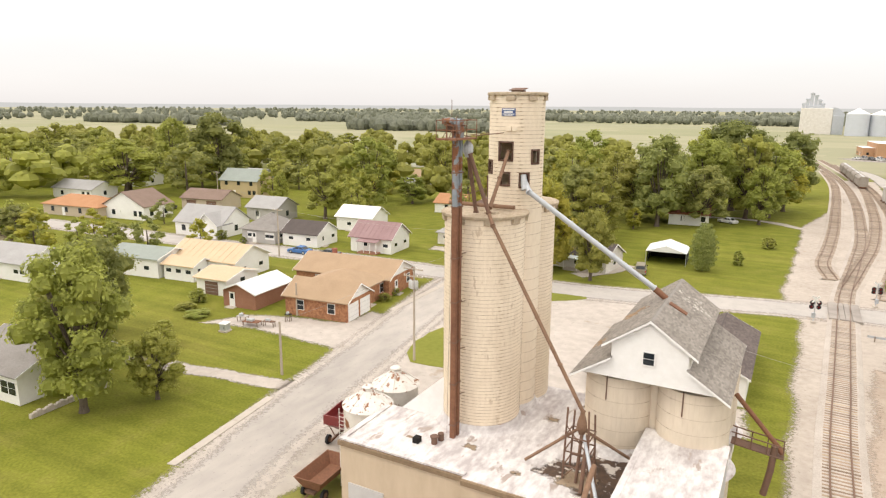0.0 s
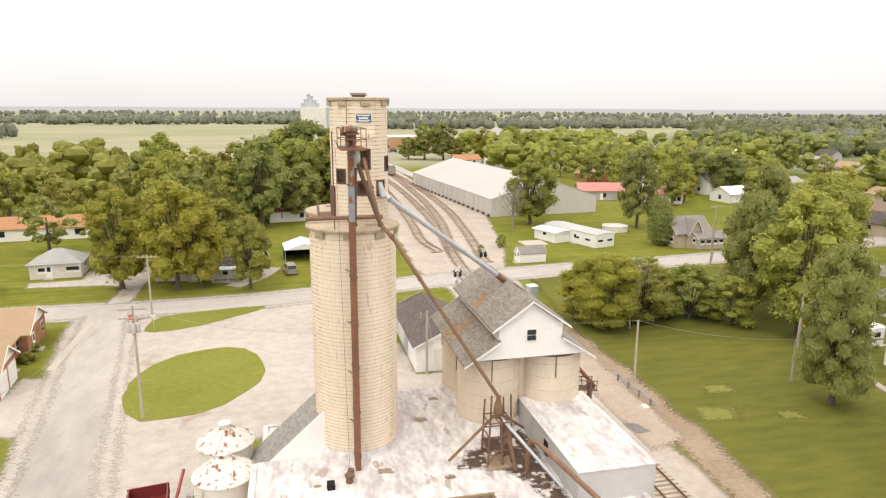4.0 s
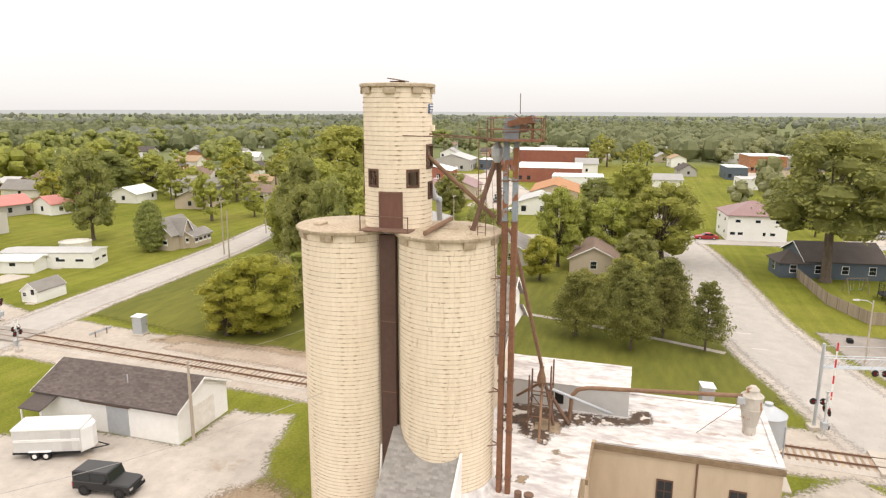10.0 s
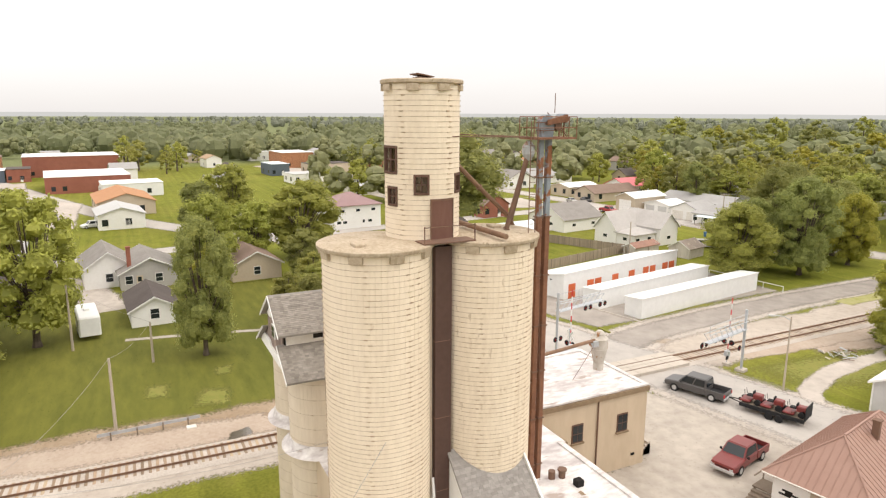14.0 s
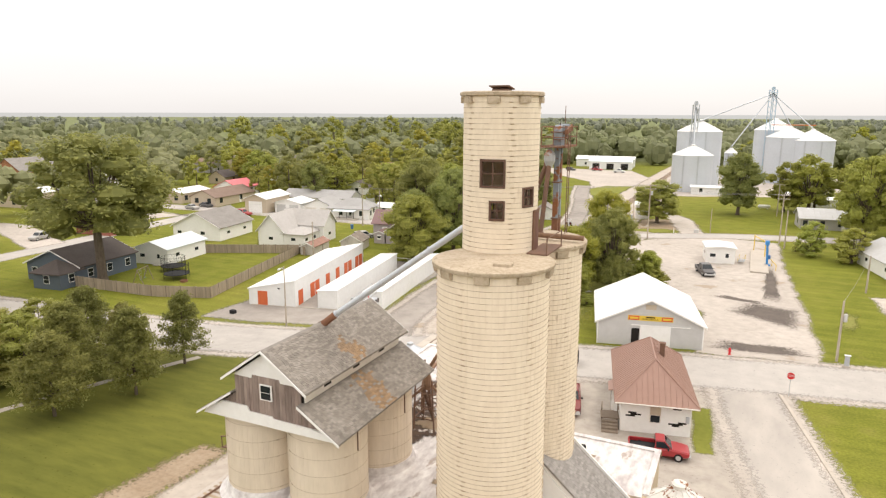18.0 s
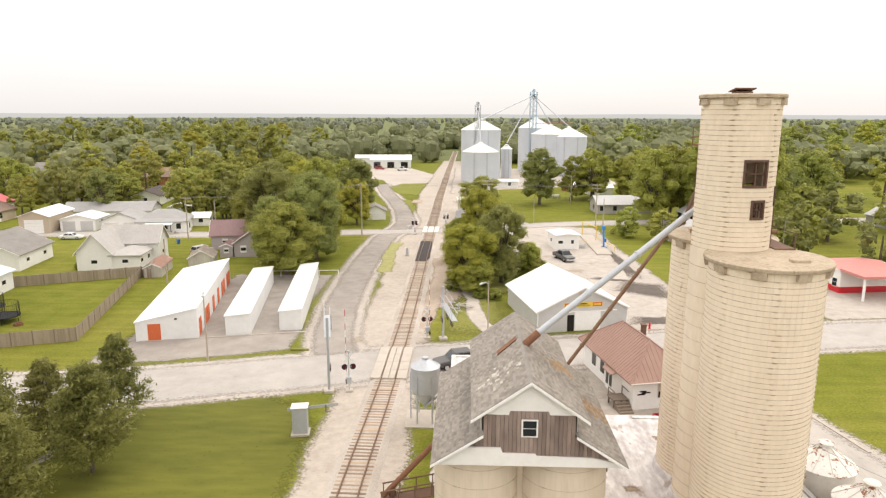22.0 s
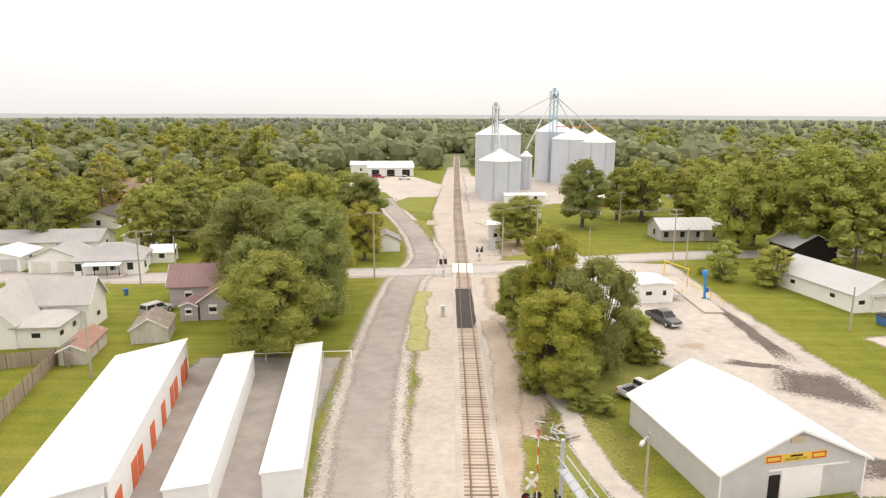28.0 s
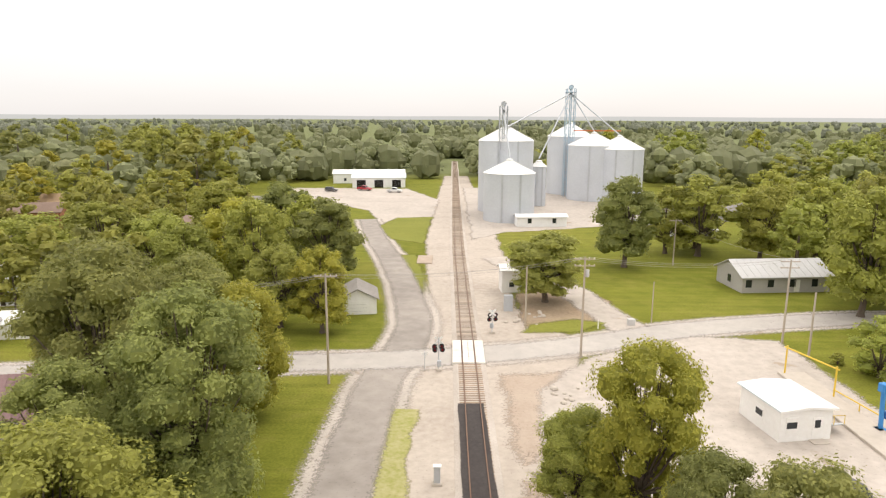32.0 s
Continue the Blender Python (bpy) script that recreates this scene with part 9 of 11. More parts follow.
def scatter(n, x0, x1, y0, y1, seed, hmin=9, hmax=16, label="green trees among the houses"):
    r = random.Random(seed)
    made, rows = 0, []
    for _ in range(n * 12):
        x, y, h = r.uniform(x0, x1), r.uniform(y0, y1), r.uniform(hmin, hmax)
        if made < n and free_spot(x, y, h * 0.45):
            rows.append((r.choice(mids), x, y, h, h * r.uniform(0.38, 0.52)))
            made += 1
    grove("tree_belt", label, rows)


scatter(44, -270, -52, 112, 215, 21, 10, 19, "tall green trees behind the western houses")
scatter(14, -150, -60, 60, 104, 22, 5, 10, "small green trees in western gardens")
scatter(26, 85, 190, 110, 260, 23, label="green trees in northern gardens")
scatter(20, -130, -60, -80, 25, 24, label="green trees west of the station")
scatter(34, 48, 130, -180, -84, 25, label="green trees south of the cross street")
scatter(30, 80, 280, -430, -215, 27, 19, 27, "tall old trees south-east of the village")
scatter(26, -280, -85, -430, -200, 28, 18, 26, "tall old trees south-west of the bins")
scatter(24, -120, -50, -200, -100, 26, label="tall green trees west of the bins")


def clump_crowns(seed):
    """Four crowns of a few leafy clumps each, in units of a tree one high and one in radius."""
    out = []
    for k in range(4):
        rs = np.random.RandomState(seed * 10 + k)
        v = []
        for i in range(7):
            a, z = i * 2.4 + k, 0.34 + 0.5 * i / 6
            e = 0.62 * math.sin(math.pi * (0.25 + 0.6 * i / 6))
            c = np.array((e * math.cos(a), e * math.sin(a), z))
            q = np.array((rs.uniform(0.36, 0.5),) * 2 + (rs.uniform(0.15, 0.2),))
            v.append(c + ROUND[2] * bumpy(ROUND[2], i + k)[:, None] * q)
            d = rs.normal(0, 1, (13, 3))
            d /= np.linalg.norm(d, axis=1)[:, None]
            d[:, 2] = np.abs(d[:, 2]) - 0.2
            cards = leaf_cards(np.zeros((13, 3)), d + np.array((0, 0, 0.5)), 0.135, seed + i + 10 * k, 0.75, 0.4).reshape(13, 4, 3) * np.array((1, 1, 0.45))
            v.append((cards + (c + d * bumpy(d, i + k)[:, None] * q * 1.04)[:, None, :]).reshape(-1, 3))
        out.append(np.concatenate(v))
    return out


def clump_woods(name, label, n, place, hmin, hmax, mat, seed):
    """Trees a street or two away, too many to count."""
    crowns, r2, out = clump_crowns(seed), random.Random(seed), []
    for _ in range(n):
        x, y = place(r2)
        if x is None:
            continue
        h, a = r2.uniform(hmin, hmax), r2.uniform(0, 6.28)
        r, c = h * r2.uniform(0.38, 0.56), crowns[r2.randint(0, 3)]
        out.append(np.stack([x + r * (c[:, 0] * math.cos(a) - c[:, 1] * math.sin(a)), y + r * (c[:, 0] * math.sin(a) + c[:, 1] * math.cos(a)), c[:, 2] * h], 1))
    return tagged(new(name, quads_mesh(name, np.concatenate(out), mat)), label, "woods", kind="stuff")


def far_woods(name, label, n, place, hmin, hmax, per, size, mat, seed):
    """Distant trees as clumps of leaf sprays."""
    rs = np.random.RandomState(seed)
    r2 = random.Random(seed)
    out = []
    for _ in range(n):
        x, y = place(r2)
        if x is None:
            continue
        h = r2.uniform(hmin, hmax)
        r = h * r2.uniform(0.36, 0.55)
        d = rs.normal(0, 1, (per, 3))
        d /= np.linalg.norm(d, axis=1)[:, None]
        d[:, 2] = np.abs(d[:, 2]) * 1.0 - 0.25
        lump = bumpy(d, x) * rs.uniform(0.92, 1.08, per)
        pos = np.stack([x + d[:, 0] * r * lump, y + d[:, 1] * r * lump, h * 0.42 + d[:, 2] * h * 0.52 * lump], 1)
        out.append(leaf_cards(pos, d + np.array((0, 0, 0.5)), size, r2.randint(0, 99999), 0.8, 0.4))
        rq = ROUND[2]
        out.append(np.array((x, y, h * 0.45)) + rq * bumpy(rq, x)[:, None] * np.array((r * 0.9, r * 0.9, h * 0.5)))
    ob = new(name, quads_mesh(name, np.concatenate(out), mat))
    return tagged(ob, label, "woods", kind="stuff")


def place_south(r):
    for _ in range(40):
        a = radians(r.uniform(-205, 8))
        d = 300 + 900 * r.random() ** 1.5
        x, y = d * math.cos(a), d * math.sin(a)
        if not (abs(x - 4) < 12 and y > -430) and not (150 < x < 340 and -40 < y < 170):
            return x, y
    return None, None


def place_ring(lo, hi, a0, a1):
    def f_(r):
        a = radians(r.uniform(a0, a1))
        d = lo + (hi - lo) * r.random()
        return d * math.cos(a), d * math.sin(a)
    return f_


def place_rows(r):
    rows = ((-360, 650, 190, 70), (-420, 1250, 900, 50), (-420, 1250, 900, 50), (-150, 1500, 1100, 60), (-800, 640, 300, 30), (-250, 1150, 700, 40), (300, 900, 500, 60), (0, 1250, 1400, 60), (600, 1000, 700, 70), (-900, 1150, 900, 60), (500, 420, 300, 80), (-620, 900, 300, 50))
    x, y, w, d = r.choice(rows)
    return x + r.uniform(-w / 2, w / 2), y + r.uniform(-d / 2, d / 2)


far_woods("south_woods", "dense green woods reaching to the flat horizon", 2400, place_south, 9, 16, 15, 1.25, M["hazed_leaf"], 3)
far_woods("far_woods", "far hazy woods along the horizon", 2400, place_ring(1000, 2700, -205, 30), 10, 17, 8, 2.2, M["hazed_line"], 4)
far_woods("field_woods", "lines of trees between the pale fields", 1500, place_rows, 9, 16, 12, 1.2, M["hazed_line"], 5)
far_woods("horizon_woods", "grey-green tree lines on the far horizon", 1700, place_ring(1250, 3400, 15, 175), 10, 18, 6, 2.4, M["hazed_line"], 6)
def clear_of(x0, x1, y0, y1):
    def f_(r):
        for _ in range(30):
            x, y = r.uniform(x0, x1), r.uniform(y0, y1)
            if free_spot(x, y, 5):
                return x, y
        return None, None
    return f_


clump_woods("north_west_woods", "belt of full green trees behind the houses", 150, clear_of(-420, -60, 165, 330), 8, 15, M["leaf"], 13)
clump_woods("west_woods", "green trees round the western houses", 120, clear_of(-420, -190, 40, 180), 8, 15, M["leaf"], 14)
clump_woods("north_east_woods", "green trees among the north-eastern houses", 150, clear_of(110, 520, 170, 480), 8, 15, M["leaf_dark"], 15)
clump_woods("hall_woods", "dense green trees behind the storage hall", 60, clear_of(66, 200, 245, 420), 10, 17, M["leaf"], 19)
clump_woods("east_woods", "green trees among the eastern houses", 170, clear_of(130, 420, -260, 10), 7, 14, M["hazed_leaf"], 16)
clump_woods("south_edge_woods", "green trees south of the village", 260, clear_of(-330, 330, -420, -190), 9, 16, M["hazed_leaf"], 17)
far_woods("far_north_east_woods", "woods reaching north-east to the horizon", 900, place_ring(430, 1300, -5, 58), 9, 15, 30, 1.0, M["hazed_leaf"], 18)
clump_woods("town_trees", "trees among the roofs of the town", 300, clear_of(360, 700, -230, 420), 7, 13, M["hazed_leaf"], 7)

# backdrop ring past the last woods: haze painted as an even grey glow
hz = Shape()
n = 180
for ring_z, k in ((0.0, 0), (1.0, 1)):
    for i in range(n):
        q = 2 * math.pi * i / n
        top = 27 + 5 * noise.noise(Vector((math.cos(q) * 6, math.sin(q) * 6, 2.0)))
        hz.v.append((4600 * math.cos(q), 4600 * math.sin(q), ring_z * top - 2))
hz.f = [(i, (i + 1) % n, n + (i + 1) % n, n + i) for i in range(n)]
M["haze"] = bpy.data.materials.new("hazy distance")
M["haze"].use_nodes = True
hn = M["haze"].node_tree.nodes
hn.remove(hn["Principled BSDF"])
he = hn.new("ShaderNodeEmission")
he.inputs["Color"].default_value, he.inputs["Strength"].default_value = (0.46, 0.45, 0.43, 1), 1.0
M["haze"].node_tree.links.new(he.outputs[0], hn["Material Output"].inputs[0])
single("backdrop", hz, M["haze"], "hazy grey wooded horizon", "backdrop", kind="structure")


# ---------------------------------------------------------------- vehicles
def loft(s, rings):
    """Skin over rings of equal point count, closed at both ends."""
    n = len(rings[0])
    v = [p for r in rings for p in r]
    f = [(k * n + i, k * n + (i + 1) % n, (k + 1) * n + (i + 1) % n, (k + 1) * n + i) for k in range(len(rings) - 1) for i in range(n)]
    f += [tuple(range(n - 1, -1, -1)), tuple(range((len(rings) - 1) * n, len(rings) * n))]
    return s.add(v, f)


def hull(stations, b=0.09):
    """A car body: (y, half width, bottom, top) from tail to nose, with rounded shoulders."""
    rings = []
    for y, w, z0, z1 in stations:
        rings.append([(-w + b, y, z0), (w - b, y, z0), (w, y, z0 + b), (w, y, z1 - b), (w - b, y, z1), (-w + b, y, z1), (-w, y, z1 - b), (-w, y, z0 + b)])
    return loft(Shape(), rings)


def inset(q, k0, k1, m0, m1, out):
    """Part of the four-sided face q between fractions along both sides, raised by out."""
    a, b, c, d = [Vector(p) for p in q]
    at = lambda u, v: a.lerp(b, u).lerp(d.lerp(c, u), v)
    n = (b - a).cross(d - a).normalized() * out
    return [tuple(at(u, v) + n) for u, v in ((k0, m0), (k1, m0), (k1, m1), (k0, m1))]


KINDS = {  # length, width, belt height, roof height, cabin base (rear, front), roof (rear, front), clearance, wheel radius
    "sedan": (4.8, 1.8, 0.92, 1.43, (-1.75, 1.0), (-0.95, 0.25), 0.22, 0.33),
    "suv": (4.7, 1.85, 1.05, 1.75, (-2.3, 1.05), (-2.05, 0.45), 0.3, 0.37),
    "jeep": (4.5, 1.85, 1.12, 1.85, (-2.2, 0.75), (-2.15, 0.5), 0.42, 0.42),
    "pickup": (5.8, 1.98, 1.15, 1.9, (-0.95, 1.35), (-0.8, 0.65), 0.42, 0.41),
    "small_pickup": (4.8, 1.75, 0.98, 1.6, (-0.35, 1.05), (-0.25, 0.4), 0.34, 0.35),
    "crew_pickup": (6.0, 2.0, 1.15, 1.92, (-1.25, 1.55), (-1.1, 0.85), 0.42, 0.41)}


def vehicle(label, cat, kind, x, y, rot, paint, near=True, name=None):
    """A parked vehicle; its nose points along local +y."""
    L, W, belt, top, cb, cr, clr, wr = KINDS[kind]
    t = thing(name or ("pickup_truck" if "pickup" in kind else "car"), label, cat, x, y, 0, rot)
    h, w = L / 2, W / 2
    truck = "pickup" in kind
    hood = belt - (0.06 if kind == "jeep" else 0.02)
    nose = hood - (0.1 if kind == "jeep" else 0.18)
    tail_y = cb[0] + 0.1 if truck else -h
    st = [(tail_y, w - 0.05, clr + 0.1, belt - 0.05), (tail_y + 0.15, w, clr, belt)]
    st += [(cb[0] + 0.3, w, clr, belt), (cb[1], w, clr, belt), (cb[1] + 0.15, w, clr, hood), (h - 0.35, w - 0.02, clr, nose + 0.06), (h - 0.08, w - 0.08, clr + 0.05, nose), (h, w - 0.2, clr + 0.15, nose - 0.12)]
    part("body", hull(st), M[paint], t, smooth=True)
    if truck:
        a, b = -h + 0.06, cb[0] + 0.08
        part("bed_floor", Shape().box(-w + 0.08, a, clr + 0.2, w - 0.08, b, clr + 0.3), M["black"], t)
        for sx in (-1, 1):
            part("bed_side", Shape().bev(min(sx * w, sx * (w - 0.1)), a, clr + 0.05, max(sx * w, sx * (w - 0.1)), b, belt - 0.02, 0.03), M[paint], t)
        part("tailgate", Shape().bev(-w + 0.1, a - 0.04, clr + 0.12, w - 0.1, a + 0.05, belt - 0.04, 0.02), M[paint], t)
    wb, wt = w - 0.06, w - (0.13 if kind == "jeep" else 0.24)
    bot = [(-wb, cb[0], belt - 0.02), (wb, cb[0], belt - 0.02), (wb, cb[1], belt - 0.02), (-wb, cb[1], belt - 0.02)]
    tp = [(-wt, cr[0], top), (wt, cr[0], top), (wt, cr[1], top), (-wt, cr[1], top)]
    cab = part("cabin", loft(Shape(), [bot, [(p[0] * 1.0, p[1], top - 0.07) if 0 else (p[0] + (0.04 if p[0] > 0 else -0.04), p[1] + (0.05 if p[1] == cr[1] else -0.05), top - 0.08) for p in tp], [(p[0] * 0.94, p[1] * 0.96, top) for p in tp]]), M[paint], t)
    up = [(p[0] + (0.04 if p[0] > 0 else -0.04), p[1] + (0.05 if p[1] == cr[1] else -0.05), top - 0.08) for p in tp]
    faces = {"windscreen": (bot[2], bot[3], up[3], up[2]), "rear_window": (bot[0], bot[1], up[1], up[0])}
    for nm, q in faces.items():
        c = inset(q, 0.06, 0.94, 0.1, 0.97, 0.012)
        part(nm, Shape().add(c + [tuple(Vector(p) * 0.999) for p in inset(q, 0.06, 0.94, 0.1, 0.97, -0.01)], [(0, 1, 2, 3), (7, 6, 5, 4), (0, 4, 5, 1), (1, 5, 6, 2), (2, 6, 7, 3), (3, 7, 4, 0)]), M["glass"], cab)
    for q in ((bot[1], bot[2], up[2], up[1]), (bot[3], bot[0], up[0], up[3])):
        for k0, k1 in (((0.05, 0.48), (0.53, 0.93)) if kind not in ("small_pickup", "pickup") else ((0.08, 0.9),)):
            c, d = inset(q, k0, k1, 0.12, 0.97, 0.012), inset(q, k0, k1, 0.12, 0.97, -0.01)
            part("side_window", Shape().add(c + d, [(0, 1, 2, 3), (7, 6, 5, 4), (0, 4, 5, 1), (1, 5, 6, 2), (2, 6, 7, 3), (3, 7, 4, 0)]), M["glass"], cab)
    ax = (-h + L * 0.2, h - L * 0.19)
    for yy in ax:
        for sx in (-1, 1):
            ty = part("wheel", Shape().cyl((sx * (w - 0.2), yy, wr), (sx * (w + 0.015), yy, wr), wr, n=18), M["black"], t, "black tyre")
            part("rim", Shape().cyl((sx * (w - 0.1), yy, wr), (sx * (w + 0.025), yy, wr), wr * 0.6, n=12), M["chrome"] if kind != "jeep" else M["car_black"], ty)
    if near:
        bm_ = M["chrome"] if truck else M[paint] if kind != "jeep" else M["black"]
        part("front_bumper", Shape().bev(-w + 0.06, h - 0.12, clr, w - 0.06, h + 0.07, clr + 0.22, 0.04), bm_, t)
        part("rear_bumper", Shape().bev(-w + 0.06, -h - 0.06, clr, w - 0.06, -h + 0.08, clr + 0.2, 0.04), bm_, t)
        part("grille", Shape().box(-w * 0.5, h - 0.1, clr + 0.3, w * 0.5, h + 0.012, nose - 0.16), M["black"], t)
        for sx in (-1, 1):
            part("headlight", Shape().bev(sx * w * 0.72 - 0.15, h - 0.16, nose - 0.32, sx * w * 0.72 + 0.15, h + 0.005, nose - 0.14, 0.02), M["chrome"], t)
            part("tail_light", Shape().box(sx * (w - 0.1) - 0.07, -h - 0.012, belt - 0.45, sx * (w - 0.1) + 0.07, -h + 0.1, belt - 0.15), M["sign_red"], t)
            part("mirror", Shape().bev(sx * (w + 0.1) - 0.09, cb[1] - 0.42, belt, sx * (w + 0.1) + 0.09, cb[1] - 0.3, belt + 0.17, 0.02), M["black"], t)
    return t


jp = vehicle("black boxy four-door off-roader parked on gravel", "car", "jeep", -16.0, 64.4, 188, "car_black")
part("spare_wheel", Shape().cyl((0, -2.27, 1.15), (0, -2.5, 1.15), 0.4, n=18), M["black"], jp)
vehicle("maroon older pickup parked beside the office", "pickup truck", "pickup", -14.1, 13.0, 14, "maroon")
vehicle("bright red small pickup behind the office", "pickup truck", "small_pickup", -23.0, 19.2, 100, "red")
vehicle("dark grey crew-cab pickup on the main road", "pickup truck", "crew_pickup", -3.0, 5.8, -70, "car_grey")
vehicle("tan off-road wagon on the house drive", "car", "suv", -22.0, 111.6, 10, "car_tan")
vehicle("dark sedan parked by the white cottage", "car", "sedan", -75.4, 94.8, 96, "car_grey")
vehicle("blue sedan parked by the white cottage", "car", "sedan", -81.6, 94.2, 92, "blue")
vehicle("silver grey sedan on the station forecourt", "car", "sedan", -58.5, -31.5, -80, "car_silver")
vehicle("dark grey pickup parked by the scale house", "pickup truck", "pickup", -22.4, -49.6, 20, "car_grey")
vehicle("white sedan on the gravel loop drive", "car", "sedan", -14.2, 172, 60, "car_white", False)
vehicle("white small pickup behind the feed store", "pickup truck", "small_pickup", -12.6, -25.9, 118, "car_white")
vehicle("red sedan parked on the side street", "car", "sedan", 101, 15, 10, "red", False)
for x_, y_, r_, k_, p_ in ((200, 134, 70, "suv", "car_white"), (206, 130, 70, "sedan", "red"), (194, 113, 20, "sedan", "car_grey"), (202.5, 107.4, 60, "suv", "car_white"), (265, 135, 20, "sedan", "car_grey"), (273, 129, 60, "pickup", "car_white"), (270, 139, 20, "suv", "car_grey"), (276, 141, 20, "sedan", "car_white"),
                           (169.3, 74.8, 95, "pickup", "car_white"), (163, 74, 95, "suv", "car_white"), (157, 73.2, 95, "pickup", "car_white"), (151, 72.4, 95, "suv", "car_silver"), (145, 71, 95, "suv", "car_grey"), (128, 62, 20, "suv", "car_white"), (118, -70, 80, "sedan", "car_silver"), (117.5, -75, 80, "sedan", "car_grey"), (230, -106, 10, "sedan", "car_grey")):
    vehicle("%s parked on the pale town lot" % {"car_white": "white car", "car_silver": "silver car", "car_grey": "dark grey car", "red": "red car"}[p_], "car", k_, x_, y_, r_, p_, False, "car")
for i in range(14):
    vehicle("%s car in the school car park" % ("white", "silver", "dark grey")[i % 3], "car", "suv" if i % 2 else "sedan", 26.5 + 3.4 * (i % 7) + (i // 7) * 4, 430 - 2.2 * (i % 7) + (i // 7) * 9, 30, ("car_white", "car_silver", "car_grey")[i % 3], False, "car")
vehicle("silver off-road wagon parked behind the worn shed", "car", "suv", 48.9, -52.2, 150, "car_silver")
for x_, y_, r_, p_, k_ in ((84, -66, 95, "car_white", "sedan"), (112, -20, 10, "car_silver", "suv"), (86, 104, 60, "car_grey", "suv"), (168, 88, 100, "car_grey", "sedan"), (176, 90, 100, "car_silver", "sedan"), (184, 92, 100, "car_white", "pickup"), (-146, 118, 30, "car_grey", "sedan"), (96, -66, 95, "red", "pickup"), (62, 64, 95, "car_silver", "suv"), (-150, 136, 40, "car_white", "suv"), (28, -250, 80, "car_white", "pickup"), (40, -256, 70, "red", "pickup"), (52, -252, 80, "car_grey", "suv")):
    vehicle("parked %s in the village" % {"car_white": "white car", "car_silver": "silver car", "car_grey": "dark grey car", "red": "red car"}[p_], "car", k_, x_, y_, r_, p_, False, "car")


def wheels(t, spots, r=0.36, w=0.22, rim="white"):
    for x, y in spots:
        ty = part("wheel", Shape().cyl((x - w / 2, y, r), (x + w / 2, y, r), r, n=16), M["black"], t, "black tyre")
        part("rim", Shape().cyl((x - w / 2 - 0.012, y, r), (x + w / 2 + 0.012, y, r), r * 0.55, n=10), M[rim], ty)


tr = thing("cargo_trailer", "white enclosed twin-axle cargo trailer on gravel", "trailer", -12.9, 72.7, 0, 22)
part("box", Shape().bev(-1.15, -2.6, 0.5, 1.15, 2.6, 2.52, 0.1), M["trailer_side"], tr)
part("roof", Shape().bev(-1.17, -2.62, 2.46, 1.17, 2.62, 2.62, 0.06), M["white_metal"], tr, "white sheet roof")
for k in range(4):
    part("wall_seam", Shape().box(-1.17, -2.4 + 1.2 * k, 0.66, 1.17, -2.37 + 1.2 * k, 2.46), M["grey_metal"], tr)
part("white_band", Shape().bev(-1.18, -2.5, 1.5, 1.18, 2.5, 1.72, 0.02), M["white_metal"], tr, "white stripe round the box")
part("nose", Shape().prism([(-1.1, -2.6), (1.1, -2.6), (0.35, -3.2), (-0.35, -3.2)], 2, 0.55, 2.4), M["white_metal"], tr)
part("tongue", Shape().cyl((-0.6, -3.0, 0.5), (0, -4.2, 0.5), 0.05, n=6).cyl((0.6, -3.0, 0.5), (0, -4.2, 0.5), 0.05, n=6), M["black"], tr)
part("trim_band", Shape().box(-1.17, -2.5, 0.5, 1.17, 2.62, 0.66), M["black"], tr)
part("side_door", Shape().box(-1.165, -1.9, 0.72, -1.145, -1.1, 2.35), M["grey_metal"], tr)
wheels(tr, [(sx * 1.16, yy) for sx in (-1, 1) for yy in (0.1, 0.95)], 0.34)
for yy in (0.1, 0.95):
    for sx in (-1, 1):
        part("mudguard", Shape().bev(sx * 1.2 - 0.14, yy - 0.42, 0.7, sx * 1.2 + 0.14, yy + 0.42, 0.78, 0.03), M["white"], tr)

ft = thing("flat_trailer", "black flat trailer carrying red mowers behind the pickup", "trailer", -9.5, 3.3, 0, -70)
part("deck", Shape().box(-1.05, -2.9, 0.62, 1.05, 2.6, 0.72), M["wood"], ft)
part("frame", Shape().box(-1.1, -2.9, 0.5, -1.0, 2.6, 0.85).box(1.0, -2.9, 0.5, 1.1, 2.6, 0.85), M["black"], ft)
part("tongue", Shape().cyl((-0.5, 2.5, 0.55), (0, 4.0, 0.55), 0.05, n=6).cyl((0.5, 2.5, 0.55), (0, 4.0, 0.55), 0.05, n=6), M["black"], ft)
part("ramp_gate", Shape().box(-1.0, -2.95, 0.7, 1.0, -2.88, 1.9), M["black"], ft)
wheels(ft, [(sx * 1.18, yy) for sx in (-1, 1) for yy in (-0.9, -0.05)], 0.34, rim="black")
